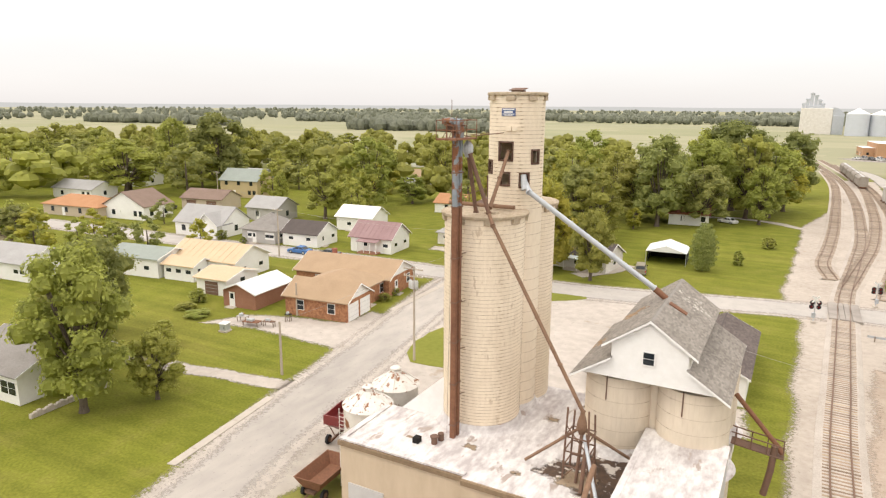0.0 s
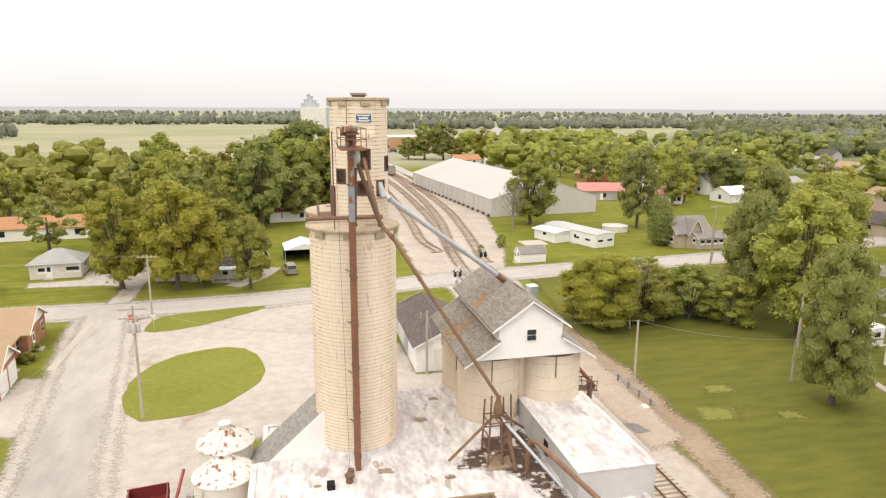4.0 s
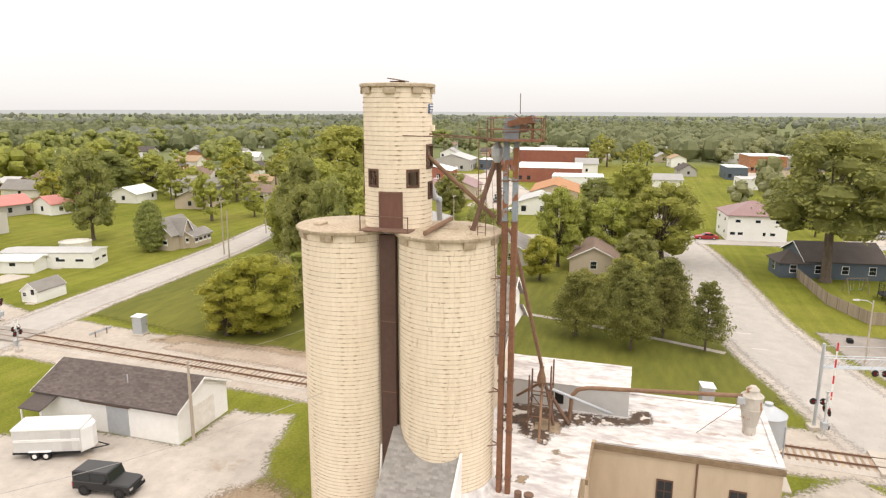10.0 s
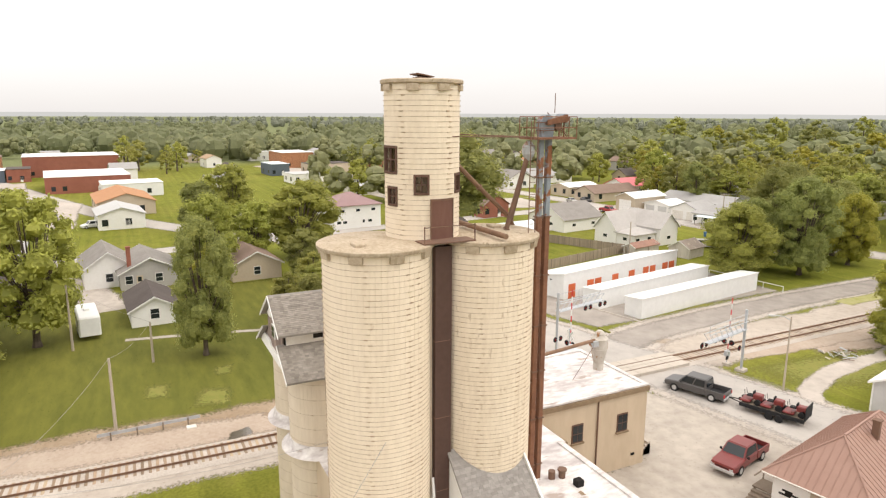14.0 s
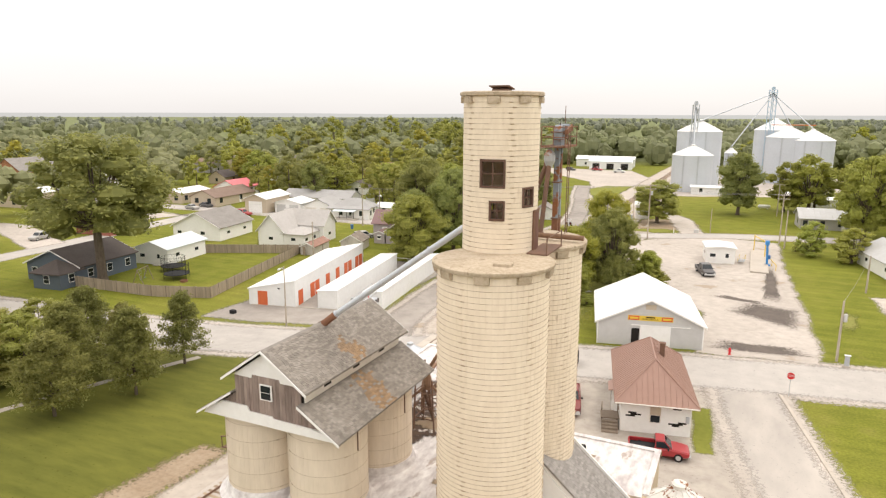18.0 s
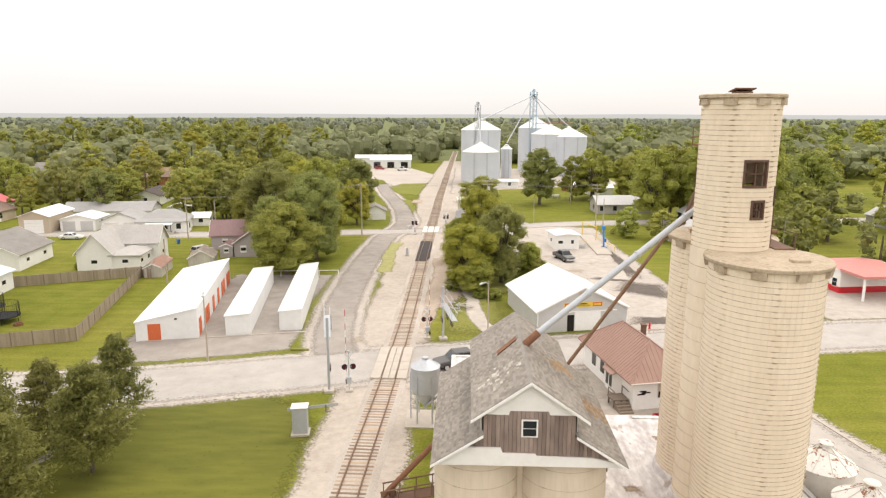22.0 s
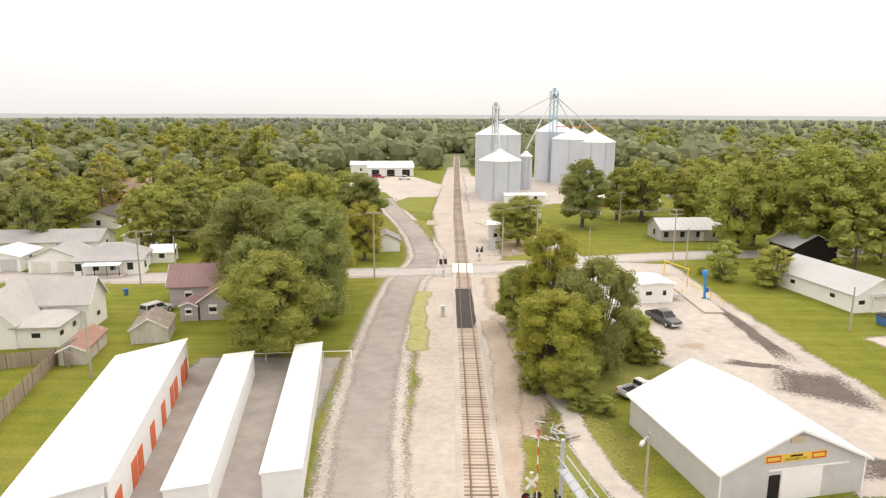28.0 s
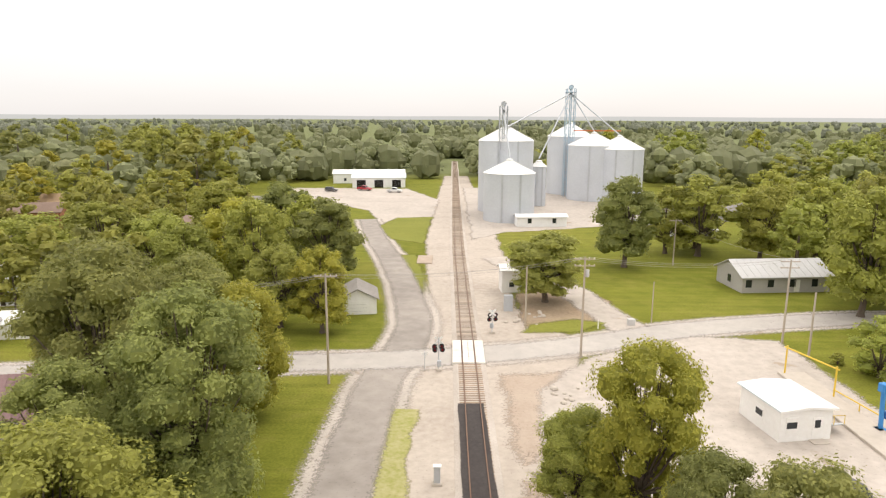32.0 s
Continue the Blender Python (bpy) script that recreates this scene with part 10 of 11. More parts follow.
for k, yy in enumerate((-1.9, 0.0, 1.8)):
    mo = thing("mower", "red riding mower strapped on the trailer", "mower", -9.5 + yy * math.sin(radians(70)), 3.3 + yy * math.cos(radians(70)), 0.72, -70)
    part("engine_cover", Shape().bev(-0.35, -0.9, 0.45, 0.35, -0.1, 0.95, 0.08), M["maroon"], mo)
    part("seat", Shape().bev(-0.28, -0.05, 0.6, 0.28, 0.5, 0.72, 0.05).bev(-0.26, -0.15, 0.7, 0.26, -0.02, 1.15, 0.05), M["black"], mo)
    part("deck", Shape().bev(-0.7, 0.0, 0.15, 0.7, 0.95, 0.32, 0.08), M["maroon"], mo)
    part("lever", Shape().cyl((-0.3, 0.6, 0.6), (-0.25, 0.7, 1.15), 0.025, n=5).cyl((0.3, 0.6, 0.6), (0.25, 0.7, 1.15), 0.025, n=5), M["black"], mo)
    wheels(mo, [(-0.5, -0.6), (0.5, -0.6)], 0.28, 0.24, "black")
    wheels(mo, [(-0.4, 0.95), (0.4, 0.95)], 0.16, 0.14, "black")

cm = thing("camper", "white camper trailer parked under the trees", "camper", 43.1, 60.0, 0, 96)
part("box", Shape().bev(-1.2, -3.5, 0.55, 1.2, 3.5, 2.9, 0.18), M["white_metal"], cm)
part("stripe", Shape().box(-1.215, -3.2, 1.2, 1.215, 3.2, 1.4), M["car_tan"], cm)
for yy in (-2.2, 0.4, 2.2):
    part("window", Shape().box(-1.225, yy - 0.45, 1.6, 1.225, yy + 0.45, 2.2), M["glass"], cm)
part("roof_unit", Shape().bev(-0.35, -0.6, 2.9, 0.35, 0.3, 3.15, 0.05), M["white"], cm)
wheels(cm, [(sx * 1.12, yy) for sx in (-1, 1) for yy in (-0.5, 0.4)], 0.34)

gw = thing("gravity_wagon", "tall maroon-red gravity grain wagon beside the tank", "grain wagon", -31.3, 41.2, 0, 8)
s = Shape()
rings = [[(-0.5, -0.4, 0.85), (0.5, -0.4, 0.85), (0.5, 0.4, 0.85), (-0.5, 0.4, 0.85)], [(-1.25, -1.5, 1.75), (1.25, -1.5, 1.75), (1.25, 1.5, 1.75), (-1.25, 1.5, 1.75)], [(-1.25, -1.5, 2.55), (1.25, -1.5, 2.55), (1.25, 1.5, 2.55), (-1.25, 1.5, 2.55)], [(-1.17, -1.42, 2.55), (1.17, -1.42, 2.55), (1.17, 1.42, 2.55), (-1.17, 1.42, 2.55)], [(-1.15, -1.4, 1.7), (1.15, -1.4, 1.7), (1.15, 1.4, 1.7), (-1.15, 1.4, 1.7)]]
part("hopper", loft(s, rings), M["maroon"], gw, "maroon hopper with an open top")
for k in range(5):
    yy = -1.5 + 0.75 * k
    for sx in (-1, 1):
        part("stake", Shape().box(min(sx * 1.25, sx * 1.31), yy - 0.04 + (0.04 if k == 0 else -0.04 if k == 4 else 0), 1.7, max(sx * 1.25, sx * 1.31), yy + 0.04 + (0.04 if k == 0 else -0.04 if k == 4 else 0), 2.55), M["maroon"], gw)
part("chassis", Shape().box(-0.45, -1.9, 0.5, -0.35, 1.9, 0.7).box(0.35, -1.9, 0.5, 0.45, 1.9, 0.7).cyl((-0.4, -1.2, 0.65), (-1.1, -1.2, 1.75), 0.05, n=5).cyl((0.4, 1.2, 0.65), (1.1, 1.2, 1.75), 0.05, n=5), M["rust_brown"], gw)
part("auger", Shape().cyl((1.3, -0.3, 0.7), (2.3, 1.7, 3.2), 0.11, n=8), M["red"], gw, "red unloading auger")
wheels(gw, [(sx * 0.95, yy) for sx in (-1, 1) for yy in (-1.4, 1.4)], 0.4, rim="rust_brown")
bw = thing("barge_wagon", "low rusty orange barge wagon with sloping sides", "grain wagon", -28.2, 34.4, 0, 3)
rings = [[(-0.7, -1.7, 0.85), (0.7, -1.7, 0.85), (0.7, 1.7, 0.85), (-0.7, 1.7, 0.85)], [(-1.2, -2.1, 1.75), (1.2, -2.1, 1.75), (1.2, 2.1, 1.75), (-1.2, 2.1, 1.75)], [(-1.13, -2.03, 1.75), (1.13, -2.03, 1.75), (1.13, 2.03, 1.75), (-1.13, 2.03, 1.75)], [(-0.65, -1.65, 0.95), (0.65, -1.65, 0.95), (0.65, 1.65, 0.95), (-0.65, 1.65, 0.95)]]
part("box", loft(Shape(), rings), M["rust"], bw, "rusty orange sloping box")
part("chassis", Shape().box(-0.4, -1.9, 0.55, 0.4, 1.9, 0.7).cyl((0, -1.9, 0.6), (0, -3.4, 0.5), 0.05, n=6), M["rust_brown"], bw)
wheels(bw, [(sx * 0.85, yy) for sx in (-1, 1) for yy in (-1.3, 1.3)], 0.38, rim="rust_brown")


# ---------------------------------------------------------------- poles, wires, lamps
def pole(x, y, h, arms=0, transformers=0, label="", lean=0.0):
    t = thing("utility_pole", label or "weathered wooden utility pole on the verge", "utility pole", x, y, 0, 0, "utility poles")
    part("shaft", Shape().cyl((0, 0, -0.1), (lean * h, 0, h), 0.15, 0.1, 8), M["pole"], t)
    for k in range(arms):
        z = h - 0.35 - 0.8 * k
        a = part("crossarm", Shape().bev(lean * h - 1.2, -0.16, z, lean * h + 1.2, -0.06, z + 0.12, 0.015), M["pole"], t)
        for u in (-1.1, -0.5, 0.5, 1.1):
            part("insulator", Shape().lathe((lean * h + u, -0.11), [(0.03, z + 0.12), (0.05, z + 0.17), (0.05, z + 0.23), (0.02, z + 0.28)], 8), M["white_dirty"], a)
    for k in range(transformers):
        q = radians(200 + 70 * k)
        c = (0.38 * math.cos(q), 0.38 * math.sin(q))
        tf = part("transformer", Shape().lathe(c, [(0.2, h - 2.4), (0.22, h - 2.35), (0.22, h - 1.6), (0.18, h - 1.52), (0, h - 1.48)], 14), M["grey_metal"], t, "pale grey transformer can", smooth=True)
        part("bushing", Shape().cyl((*c, h - 1.5), (*c, h - 1.28), 0.035, n=6), M["rust_brown"], tf)
    return (x + lean * h, y, h)


def wire(a, b, sag=0.5, r=0.013):
    a, b = Vector(a), Vector(b)
    pts = [a.lerp(b, i / 8) - Vector((0, 0, sag * 4 * (i / 8) * (1 - i / 8))) for i in range(9)]
    u = (b - a).cross(Vector((0, 0, 1))).normalized() * r
    w = Vector((0, 0, r))
    s = Shape().add([p + o for p in pts for o in (u, w, -u, -w)], [(4 * i + k, 4 * i + (k + 1) % 4, 4 * i + 4 + (k + 1) % 4, 4 * i + 4 + k) for i in range(8) for k in range(4)])
    single("power_wire", s, M["wire"], "thin dark overhead power wire", "wire", "overhead wires")


pA = pole(-35.2, 58.8, 10.7, 2, 3, "tall wooden pole with crossarms and three grey transformers")
p_ = {}
for key, row in {"b": (-45.2, 48.7, 5.8), "c": (-82.9, 90, 9, 1), "d": (-152, 140, 8, 1), "e": (-56.9, 64.7, 4.5), "f": (-39.8, 88.5, 9, 1), "g": (55, 104.5, 10.5, 1), "h": (53, 102, 9), "i": (83, 67, 9.7, 1), "j": (36.6, 61.4, 7.8), "k": (28.9, 53.3, 4.6), "l": (12.9, 57, 6.6), "m": (20, -71.2, 12.1, 1), "n": (-8.5, -79.5, 12.3, 2, 1), "o": (-3.3, -91.9, 8.2), "p": (-35.2, -85.3, 10.9, 2), "q": (-36, -80.5, 8), "r": (-36, -129.8, 9, 1), "s": (-38.7, -11.2, 7.1, 0, 1), "t": (-46.2, -46.9, 6), "u": (-64.9, -52.3, 7.3), "v": (45.5, -28.5, 7.5), "w": (-7.9, 63.4, 7), "x": (77, 109, 9, 1), "y": (48.6, -58.8, 10), "z": (58, -66.5, 9.5, 1)}.items():
    p_[key] = pole(*row)
for a, b, sg in ((pA, p_["f"], 0.6), (pA, p_["b"], 0.3), (p_["f"], p_["c"], 0.8), (p_["c"], p_["d"], 1.2), (p_["g"], p_["x"], 0.5), (p_["l"], p_["k"], 0.6), (p_["k"], p_["j"], 0.4), (p_["w"], (-10.6, 44.5, 7.5), 0.6), (p_["m"], p_["z"], 0.8), (p_["m"], p_["n"], 0.8), (p_["n"], p_["p"], 0.7), (p_["p"], p_["r"], 0.9), (p_["s"], p_["t"], 0.5), (p_["m"], p_["y"], 0.5), (pA, (-19.8, 44.6, 12.0), 0.7), (p_["w"], p_["l"], 0.7)):
    wire(a, b, sg)
for a, b in ((p_["m"], p_["z"]), (p_["m"], p_["n"]), (p_["n"], p_["p"])):
    for o in (-0.9, 0.9):
        wire((a[0], a[1] + o * 0.6, a[2] - 0.1 - 0.2 * abs(o)), (b[0], b[1] + o * 0.6, b[2] - 0.1), 0.8)


def street_lamp(x, y, h, ang, wood=False):
    t = thing("street_lamp", "tall %s street lamp with a curved arm" % ("wooden" if wood else "pale steel"), "street lamp", x, y, 0, ang, "street lamps")
    part("shaft", Shape().cyl((0, 0, 0), (0, 0, h), 0.11, 0.07, 8), M["pole" if wood else "galv"], t)
    part("arm", Shape().tube([(0, 0, h - 0.4), (0.7, 0, h), (1.7, 0, h + 0.1)], 0.04, 6), M["galv"], t)
    part("lamp_head", Shape().bev(1.5, -0.13, h + 0.0, 2.2, 0.13, h + 0.16, 0.04), M["grey_metal"], t)


street_lamp(25.6, 5.2, 8, 110, True)
street_lamp(-6.3, -2.4, 7.7, 60, True)


# ---------------------------------------------------------------- railway signals
def lamp_pair(t, x, y, z, d=0.42, axis=0):
    s = part("light_bar", Shape().cyl((x - d, y, z), (x + d, y, z), 0.03, n=6), M["galv"], t)
    for sx in (-1, 1):
        b = part("signal_light", Shape().cyl((x + sx * d, y - 0.02, z), (x + sx * d, y + 0.02, z), 0.3, n=18), M["black"], t, "black round backing plate")
        for f in (-1, 1):
            part("lens", Shape().cyl((x + sx * d, y + f * 0.02, z), (x + sx * d, y + f * 0.06, z), 0.13, n=14), M["lens"], b)


def crossbuck(t, x, y, z):
    for a in (45, -45):
        o = part("crossbuck_blade", Shape().box(-0.6, -0.012, -0.11, 0.6, 0.012, 0.11), M["sign_white"], t, "white crossbuck blade with dark bars")
        o.matrix_basis = Matrix.Translation((x, y + (0.014 if a > 0 else -0.014), z)) @ Matrix.Rotation(radians(a), 4, "Y")


def gate_mast(x, y, rot, arm=7.0, h=4.2):
    t = thing("crossing_gate", "rail crossing gate with raised red and white arm", "crossing gate", x, y, 0, rot, "rail crossing signals")
    part("base", Shape().bev(-0.35, -0.35, 0, 0.35, 0.35, 0.25, 0.04), M["concrete"], t)
    part("mast", Shape().cyl((0, 0, 0.2), (0, 0, h), 0.06, n=8), M["galv"], t)
    part("gate_motor", Shape().bev(-0.25, -0.3, 1.0, 0.25, 0.2, 1.6, 0.04), M["galv"], t)
    for k in range(10):
        part("arm_band", Shape().box(0.22, -0.5, 1.3 + arm * k / 10, 0.27, -0.38, 1.3 + arm * (k + 1) / 10), M["sign_red" if k % 2 else "sign_white"], t)
    part("counterweight", Shape().bev(0.18, -0.62, 0.75, 0.34, -0.26, 1.15, 0.03), M["black"], t)
    lamp_pair(t, 0, -0.1, 2.6)
    crossbuck(t, 0, -0.08, 3.6)
    part("bell", Shape().lathe((0, 0), [(0.02, h), (0.14, h + 0.03), (0.14, h + 0.12), (0, h + 0.16)], 10), M["galv"], t)


def cantilever(x, y, rot, h=6.6, reach=7.5):
    t = thing("signal_cantilever", "galvanised lattice signal arm reaching over the road", "rail signal", x, y, 0, rot, "rail crossing signals")
    part("base", Shape().bev(-0.5, -0.5, 0, 0.5, 0.5, 0.3, 0.04), M["concrete"], t)
    part("mast", Shape().cyl((0, 0, 0.2), (0, 0, h + 1.2), 0.14, n=10), M["galv"], t)
    for z in (h - 0.9, h):
        for yy in (-0.3, 0.3):
            part("boom", Shape().cyl((0, yy, z), (reach, yy, z), 0.05, n=6), M["galv"], t)
    for k in range(8):
        a, b = reach * k / 8, reach * (k + 1) / 8
        for yy in (-0.3, 0.3):
            part("lacing", Shape().cyl((a, yy, h - 0.9), (b, yy, h), 0.025, n=4), M["galv"], t)
    part("walk_grate", Shape().box(0.2, -0.28, h - 0.86, reach, 0.28, h - 0.83), M["galv"], t)
    part("hand_rail", Shape().cyl((0.2, 0.3, h + 0.9), (reach, 0.3, h + 0.9), 0.025, n=5).cyl((reach, 0.3, h), (reach, 0.3, h + 0.9), 0.025, n=5).cyl((reach / 2, 0.3, h), (reach / 2, 0.3, h + 0.9), 0.025, n=5), M["galv"], t)
    for u in (reach * 0.62, reach - 0.3):
        lamp_pair(t, u, -0.36, h - 1.2)
    lamp_pair(t, 0, -0.2, 2.6)


cantilever(10.1, 13.2, -78)
gate_mast(8.1, 13.0, 12, 7.2)
cantilever(-0.8, -3.0, 102, 5.6)
gate_mast(1.2, -3.1, 192, 6.4)


def signal_post(x, y, h, rot):
    t = thing("crossing_signal", "rail crossing signal post with red lamps and crossbuck", "rail signal", x, y, 0, rot, "rail crossing signals")
    part("base", Shape().bev(-0.3, -0.3, 0, 0.3, 0.3, 0.3, 0.04), M["concrete"], t)
    part("mast", Shape().cyl((0, 0, 0.2), (0, 0, h), 0.06, n=8), M["galv"], t)
    part("relay_box", Shape().bev(-0.22, 0.08, 0.7, 0.22, 0.45, 1.35, 0.03), M["galv"], t)
    lamp_pair(t, 0, -0.1, h * 0.62)
    lamp_pair(t, 0.1, 0.16, h * 0.62 + 0.5, 0.4)
    crossbuck(t, 0, -0.08, h * 0.9)


signal_post(3.6, 95.6, 3.6, 10)
signal_post(11.4, 107.7, 3.6, 190)
signal_post(8.3, -75, 4.0, 10)
signal_post(1.5, -88.2, 3.2, 190)


def cabinet(x, y, w, d, h, rot, label):
    t = thing("signal_cabinet", label, "control cabinet", x, y, 0, rot)
    part("plinth", Shape().bev(-w / 2 - 0.15, -d / 2 - 0.15, 0, w / 2 + 0.15, d / 2 + 0.15, 0.2, 0.03), M["concrete"], t)
    part("case", Shape().bev(-w / 2, -d / 2, 0.2, w / 2, d / 2, h, 0.03), M["galv"], t)
    part("lid", Shape().slab([(-w / 2 - 0.08, -d / 2 - 0.08, h + 0.08), (w / 2 + 0.08, -d / 2 - 0.08, h + 0.08), (w / 2 + 0.08, d / 2 + 0.08, h + 0.14), (-w / 2 - 0.08, d / 2 + 0.08, h + 0.14)], 0.08), M["white_metal"], t)
    dr = part("door", Shape().box(-w * 0.4, -d / 2 - 0.03, 0.35, w * 0.4, -d / 2, h - 0.15), M["galv"], t)
    part("handle", Shape().box(w * 0.25, -d / 2 - 0.07, h * 0.5, w * 0.3, -d / 2 - 0.03, h * 0.5 + 0.18), M["black"], dr)


cabinet(10.8, 22.0, 1.3, 1.1, 2.5, 8, "silver steel signal cabinet with a pale lid on gravel")
cabinet(12.7, 86.8, 1.3, 1.2, 2.3, 10, "silver steel signal cabinet beside the northern crossing")
cabinet(8.0, -51.8, 0.5, 0.4, 1.5, 0, "small grey equipment box beside the rails")
cabinet(-39.5, -9.6, 0.45, 0.4, 1.3, 0, "small pale meter box by the pole")
cabinet(-60.5, 55.5, 0.9, 0.9, 1.0, 6, "low grey electrical box on the lawn")


def guard_rail(a, b):
    t = thing("guard_rail", "galvanised steel guard rail on short posts", "guard rail")
    a, b = Vector((*a, 0)), Vector((*b, 0))
    u = (b - a).normalized()
    nrm = Vector((-u.y, u.x, 0)) * 0.05
    z = Vector((0, 0, 1))
    part("beam", Shape().add([tuple(p + z * h + nrm * k) for p in (a, b) for h, k in ((0.42, 0), (0.5, 1), (0.57, 0), (0.64, 1), (0.72, 0), (0.72, -0.6), (0.42, -0.6))], [tuple(range(6, -1, -1)), tuple(range(7, 14))] + [(i, (i + 1) % 7, 7 + (i + 1) % 7, 7 + i) for i in range(7)]), M["galv"], t)
    k = max(2, int((b - a).length / 1.9))
    for i in range(k):
        p = a.lerp(b, (i + 0.5) / k) - nrm * 2.2
        part("post", Shape().bev(p.x - 0.06, p.y - 0.06, 0, p.x + 0.06, p.y + 0.06, 0.7, 0.01), M["wood"], t)


guard_rail((11.3, 58.4), (11.6, 50.3))
guard_rail((9.3, 91.3), (12.5, 91.0))
guard_rail((12.9, 18.6), (8.4, 17.2))


def sign(x, y, h, rot, kind):
    t = thing("road_sign", {"stop": "red octagonal stop sign on a steel post", "yield": "red and white triangular yield sign", "blank": "small pale roadside sign on a post"}[kind], "road sign", x, y, 0, rot)
    part("post", Shape().bev(-0.03, 0.012, 0, 0.03, 0.05, h, 0.005), M["galv"], t)
    n, r, a0 = {"stop": (8, 0.4, 22.5), "yield": (3, 0.45, -90), "blank": (4, 0.35, 45)}[kind]
    ring_ = lambda k: [(k * r * math.cos(radians(a0 + 360 * i / n)), h - r + k * r * math.sin(radians(a0 + 360 * i / n))) for i in range(n)]
    b = part("plate", Shape().prism(ring_(1), 1, -0.01, 0.01), M["sign_white"], t)
    if kind != "blank":
        part("face", Shape().prism(ring_(0.92), 1, -0.014, -0.011), M["sign_red"], b)
    if kind == "yield":
        part("centre", Shape().prism(ring_(0.5), 1, -0.018, -0.015), M["sign_white"], b)
    if kind == "stop":
        cu = bpy.data.curves.new("word", "FONT")
        cu.body, cu.size, cu.align_x, cu.align_y, cu.extrude = "STOP", 0.3, "CENTER", "CENTER", 0.002
        tmp = bpy.data.objects.new("word", cu)
        me = bpy.data.meshes.new_from_object(tmp)
        bpy.data.objects.remove(tmp)
        me.materials.clear()
        me.materials.append(M["sign_white"])
        o = part("word", me, None, b)
        o.matrix_basis = Matrix.Translation((0, -0.018, h - r)) @ Matrix.Rotation(radians(90), 4, "X")


sign(-33.3, 1.9, 2.6, 180, "stop")
sign(-38.9, 84.6, 2.3, 190, "yield")
sign(9.9, -75.3, 2.3, 10, "yield")
sign(-46.5, -8.4, 2.4, 90, "blank")
sign(-41.6, 84.8, 2.2, 0, "stop")

# ---------------------------------------------------------------- yard and garden things
au = thing("portable_auger", "bright blue portable grain auger standing on end", "auger", -32.4, -61.4, 0, 10)
part("tube", Shape().cyl((0, 0, 0.2), (0.25, 0, 4.4), 0.2, n=12), M["bright_blue"], au)
part("spout", Shape().bev(-0.1, -0.35, 3.9, 0.6, 0.35, 4.7, 0.08), M["bright_blue"], au)
part("motor", Shape().bev(-0.45, -0.3, 1.3, -0.1, 0.3, 2.0, 0.05), M["blue"], au)
part("foot", Shape().bev(-0.5, -0.45, 0, 0.5, 0.45, 0.3, 0.05), M["bright_blue"], au)
yb = thing("yellow_barrier", "yellow painted steel portal and pipe rail at the scale", "barrier")
for x, y in ((-30.2, -74.6), (-32.1, -68.4)):
    part("post", Shape().cyl((x, y, 0), (x, y, 3.5), 0.09, n=10), M["yellow"], yb)
part("top_bar", Shape().cyl((-30.1, -74.9, 3.25), (-32.2, -68.1, 3.25), 0.09, n=8), M["yellow"], yb)
part("pipe_rail", Shape().cyl((-32.1, -68.4, 1.0), (-33.8, -57.5, 1.0), 0.07, n=8), M["yellow"], yb)
for y in (-65, -61.2, -57.6):
    x = -32.1 - (y + 68.4) * 0.156
    part("rail_post", Shape().cyl((x, y, 0), (x, y, 1.0), 0.06, n=8), M["yellow"], yb)
wf = thing("rail_fence", "low white pipe rail behind the storage sheds", "fence")
part("rail", Shape().cyl((31.4, -33.6, 1.0), (18.4, -35.0, 1.0), 0.05, n=6), M["white"], wf)
for k in range(5):
    x, y = 31.4 - 3.25 * k, -33.6 - 0.35 * k
    part("post", Shape().cyl((x, y, 0), (x, y, 1.0), 0.05, n=6), M["white"], wf)
st = thing("steel_steps", "grey steel steps with hand rails at the scale house", "steps", -28.2, -60.8, 0, 9)
for k in range(5):
    part("tread", Shape().box(-0.5, -0.3 * k - 0.3, 0.9 - 0.18 * k, 0.5, -0.3 * k, 0.94 - 0.18 * k), M["galv"], st)
for sx in (-0.52, 0.52):
    part("stringer", Shape().cyl((sx, 0, 0.9), (sx, -1.6, 0.05), 0.05, n=6), M["galv"], st)
    part("hand_rail", Shape().cyl((sx, 0, 1.8), (sx, -1.6, 0.95), 0.03, n=6).cyl((sx, -1.6, 0), (sx, -1.6, 0.95), 0.03, n=6).cyl((sx, 0, 0.9), (sx, 0, 1.8), 0.03, n=6), M["yellow"], st)
single("scale_deck", Shape().bev(-32.6, -75, 0, -29.6, -54, 0.3, 0.04), M["concrete"], "long pale concrete truck scale deck", "truck scale")


def dumpster(x, y, rot, mat, w=2.2, h=1.3):
    t = thing("dumpster", "blue steel dumpster with a dark lid", "dumpster", x, y, 0, rot)
    part("body", loft(Shape(), [[(-w / 2 + 0.1, -0.6, 0.1), (w / 2 - 0.1, -0.6, 0.1), (w / 2 - 0.1, 0.6, 0.1), (-w / 2 + 0.1, 0.6, 0.1)], [(-w / 2, -0.8, h), (w / 2, -0.8, h), (w / 2, 0.8, h), (-w / 2, 0.8, h)]]), M[mat], t)
    part("lid", Shape().slab([(-w / 2, -0.82, h + 0.06), (w / 2, -0.82, h + 0.06), (w / 2, 0.82, h + 0.2), (-w / 2, 0.82, h + 0.2)], 0.06), M["black"], t)


dumpster(-52.5, -49.2, 100, "blue")


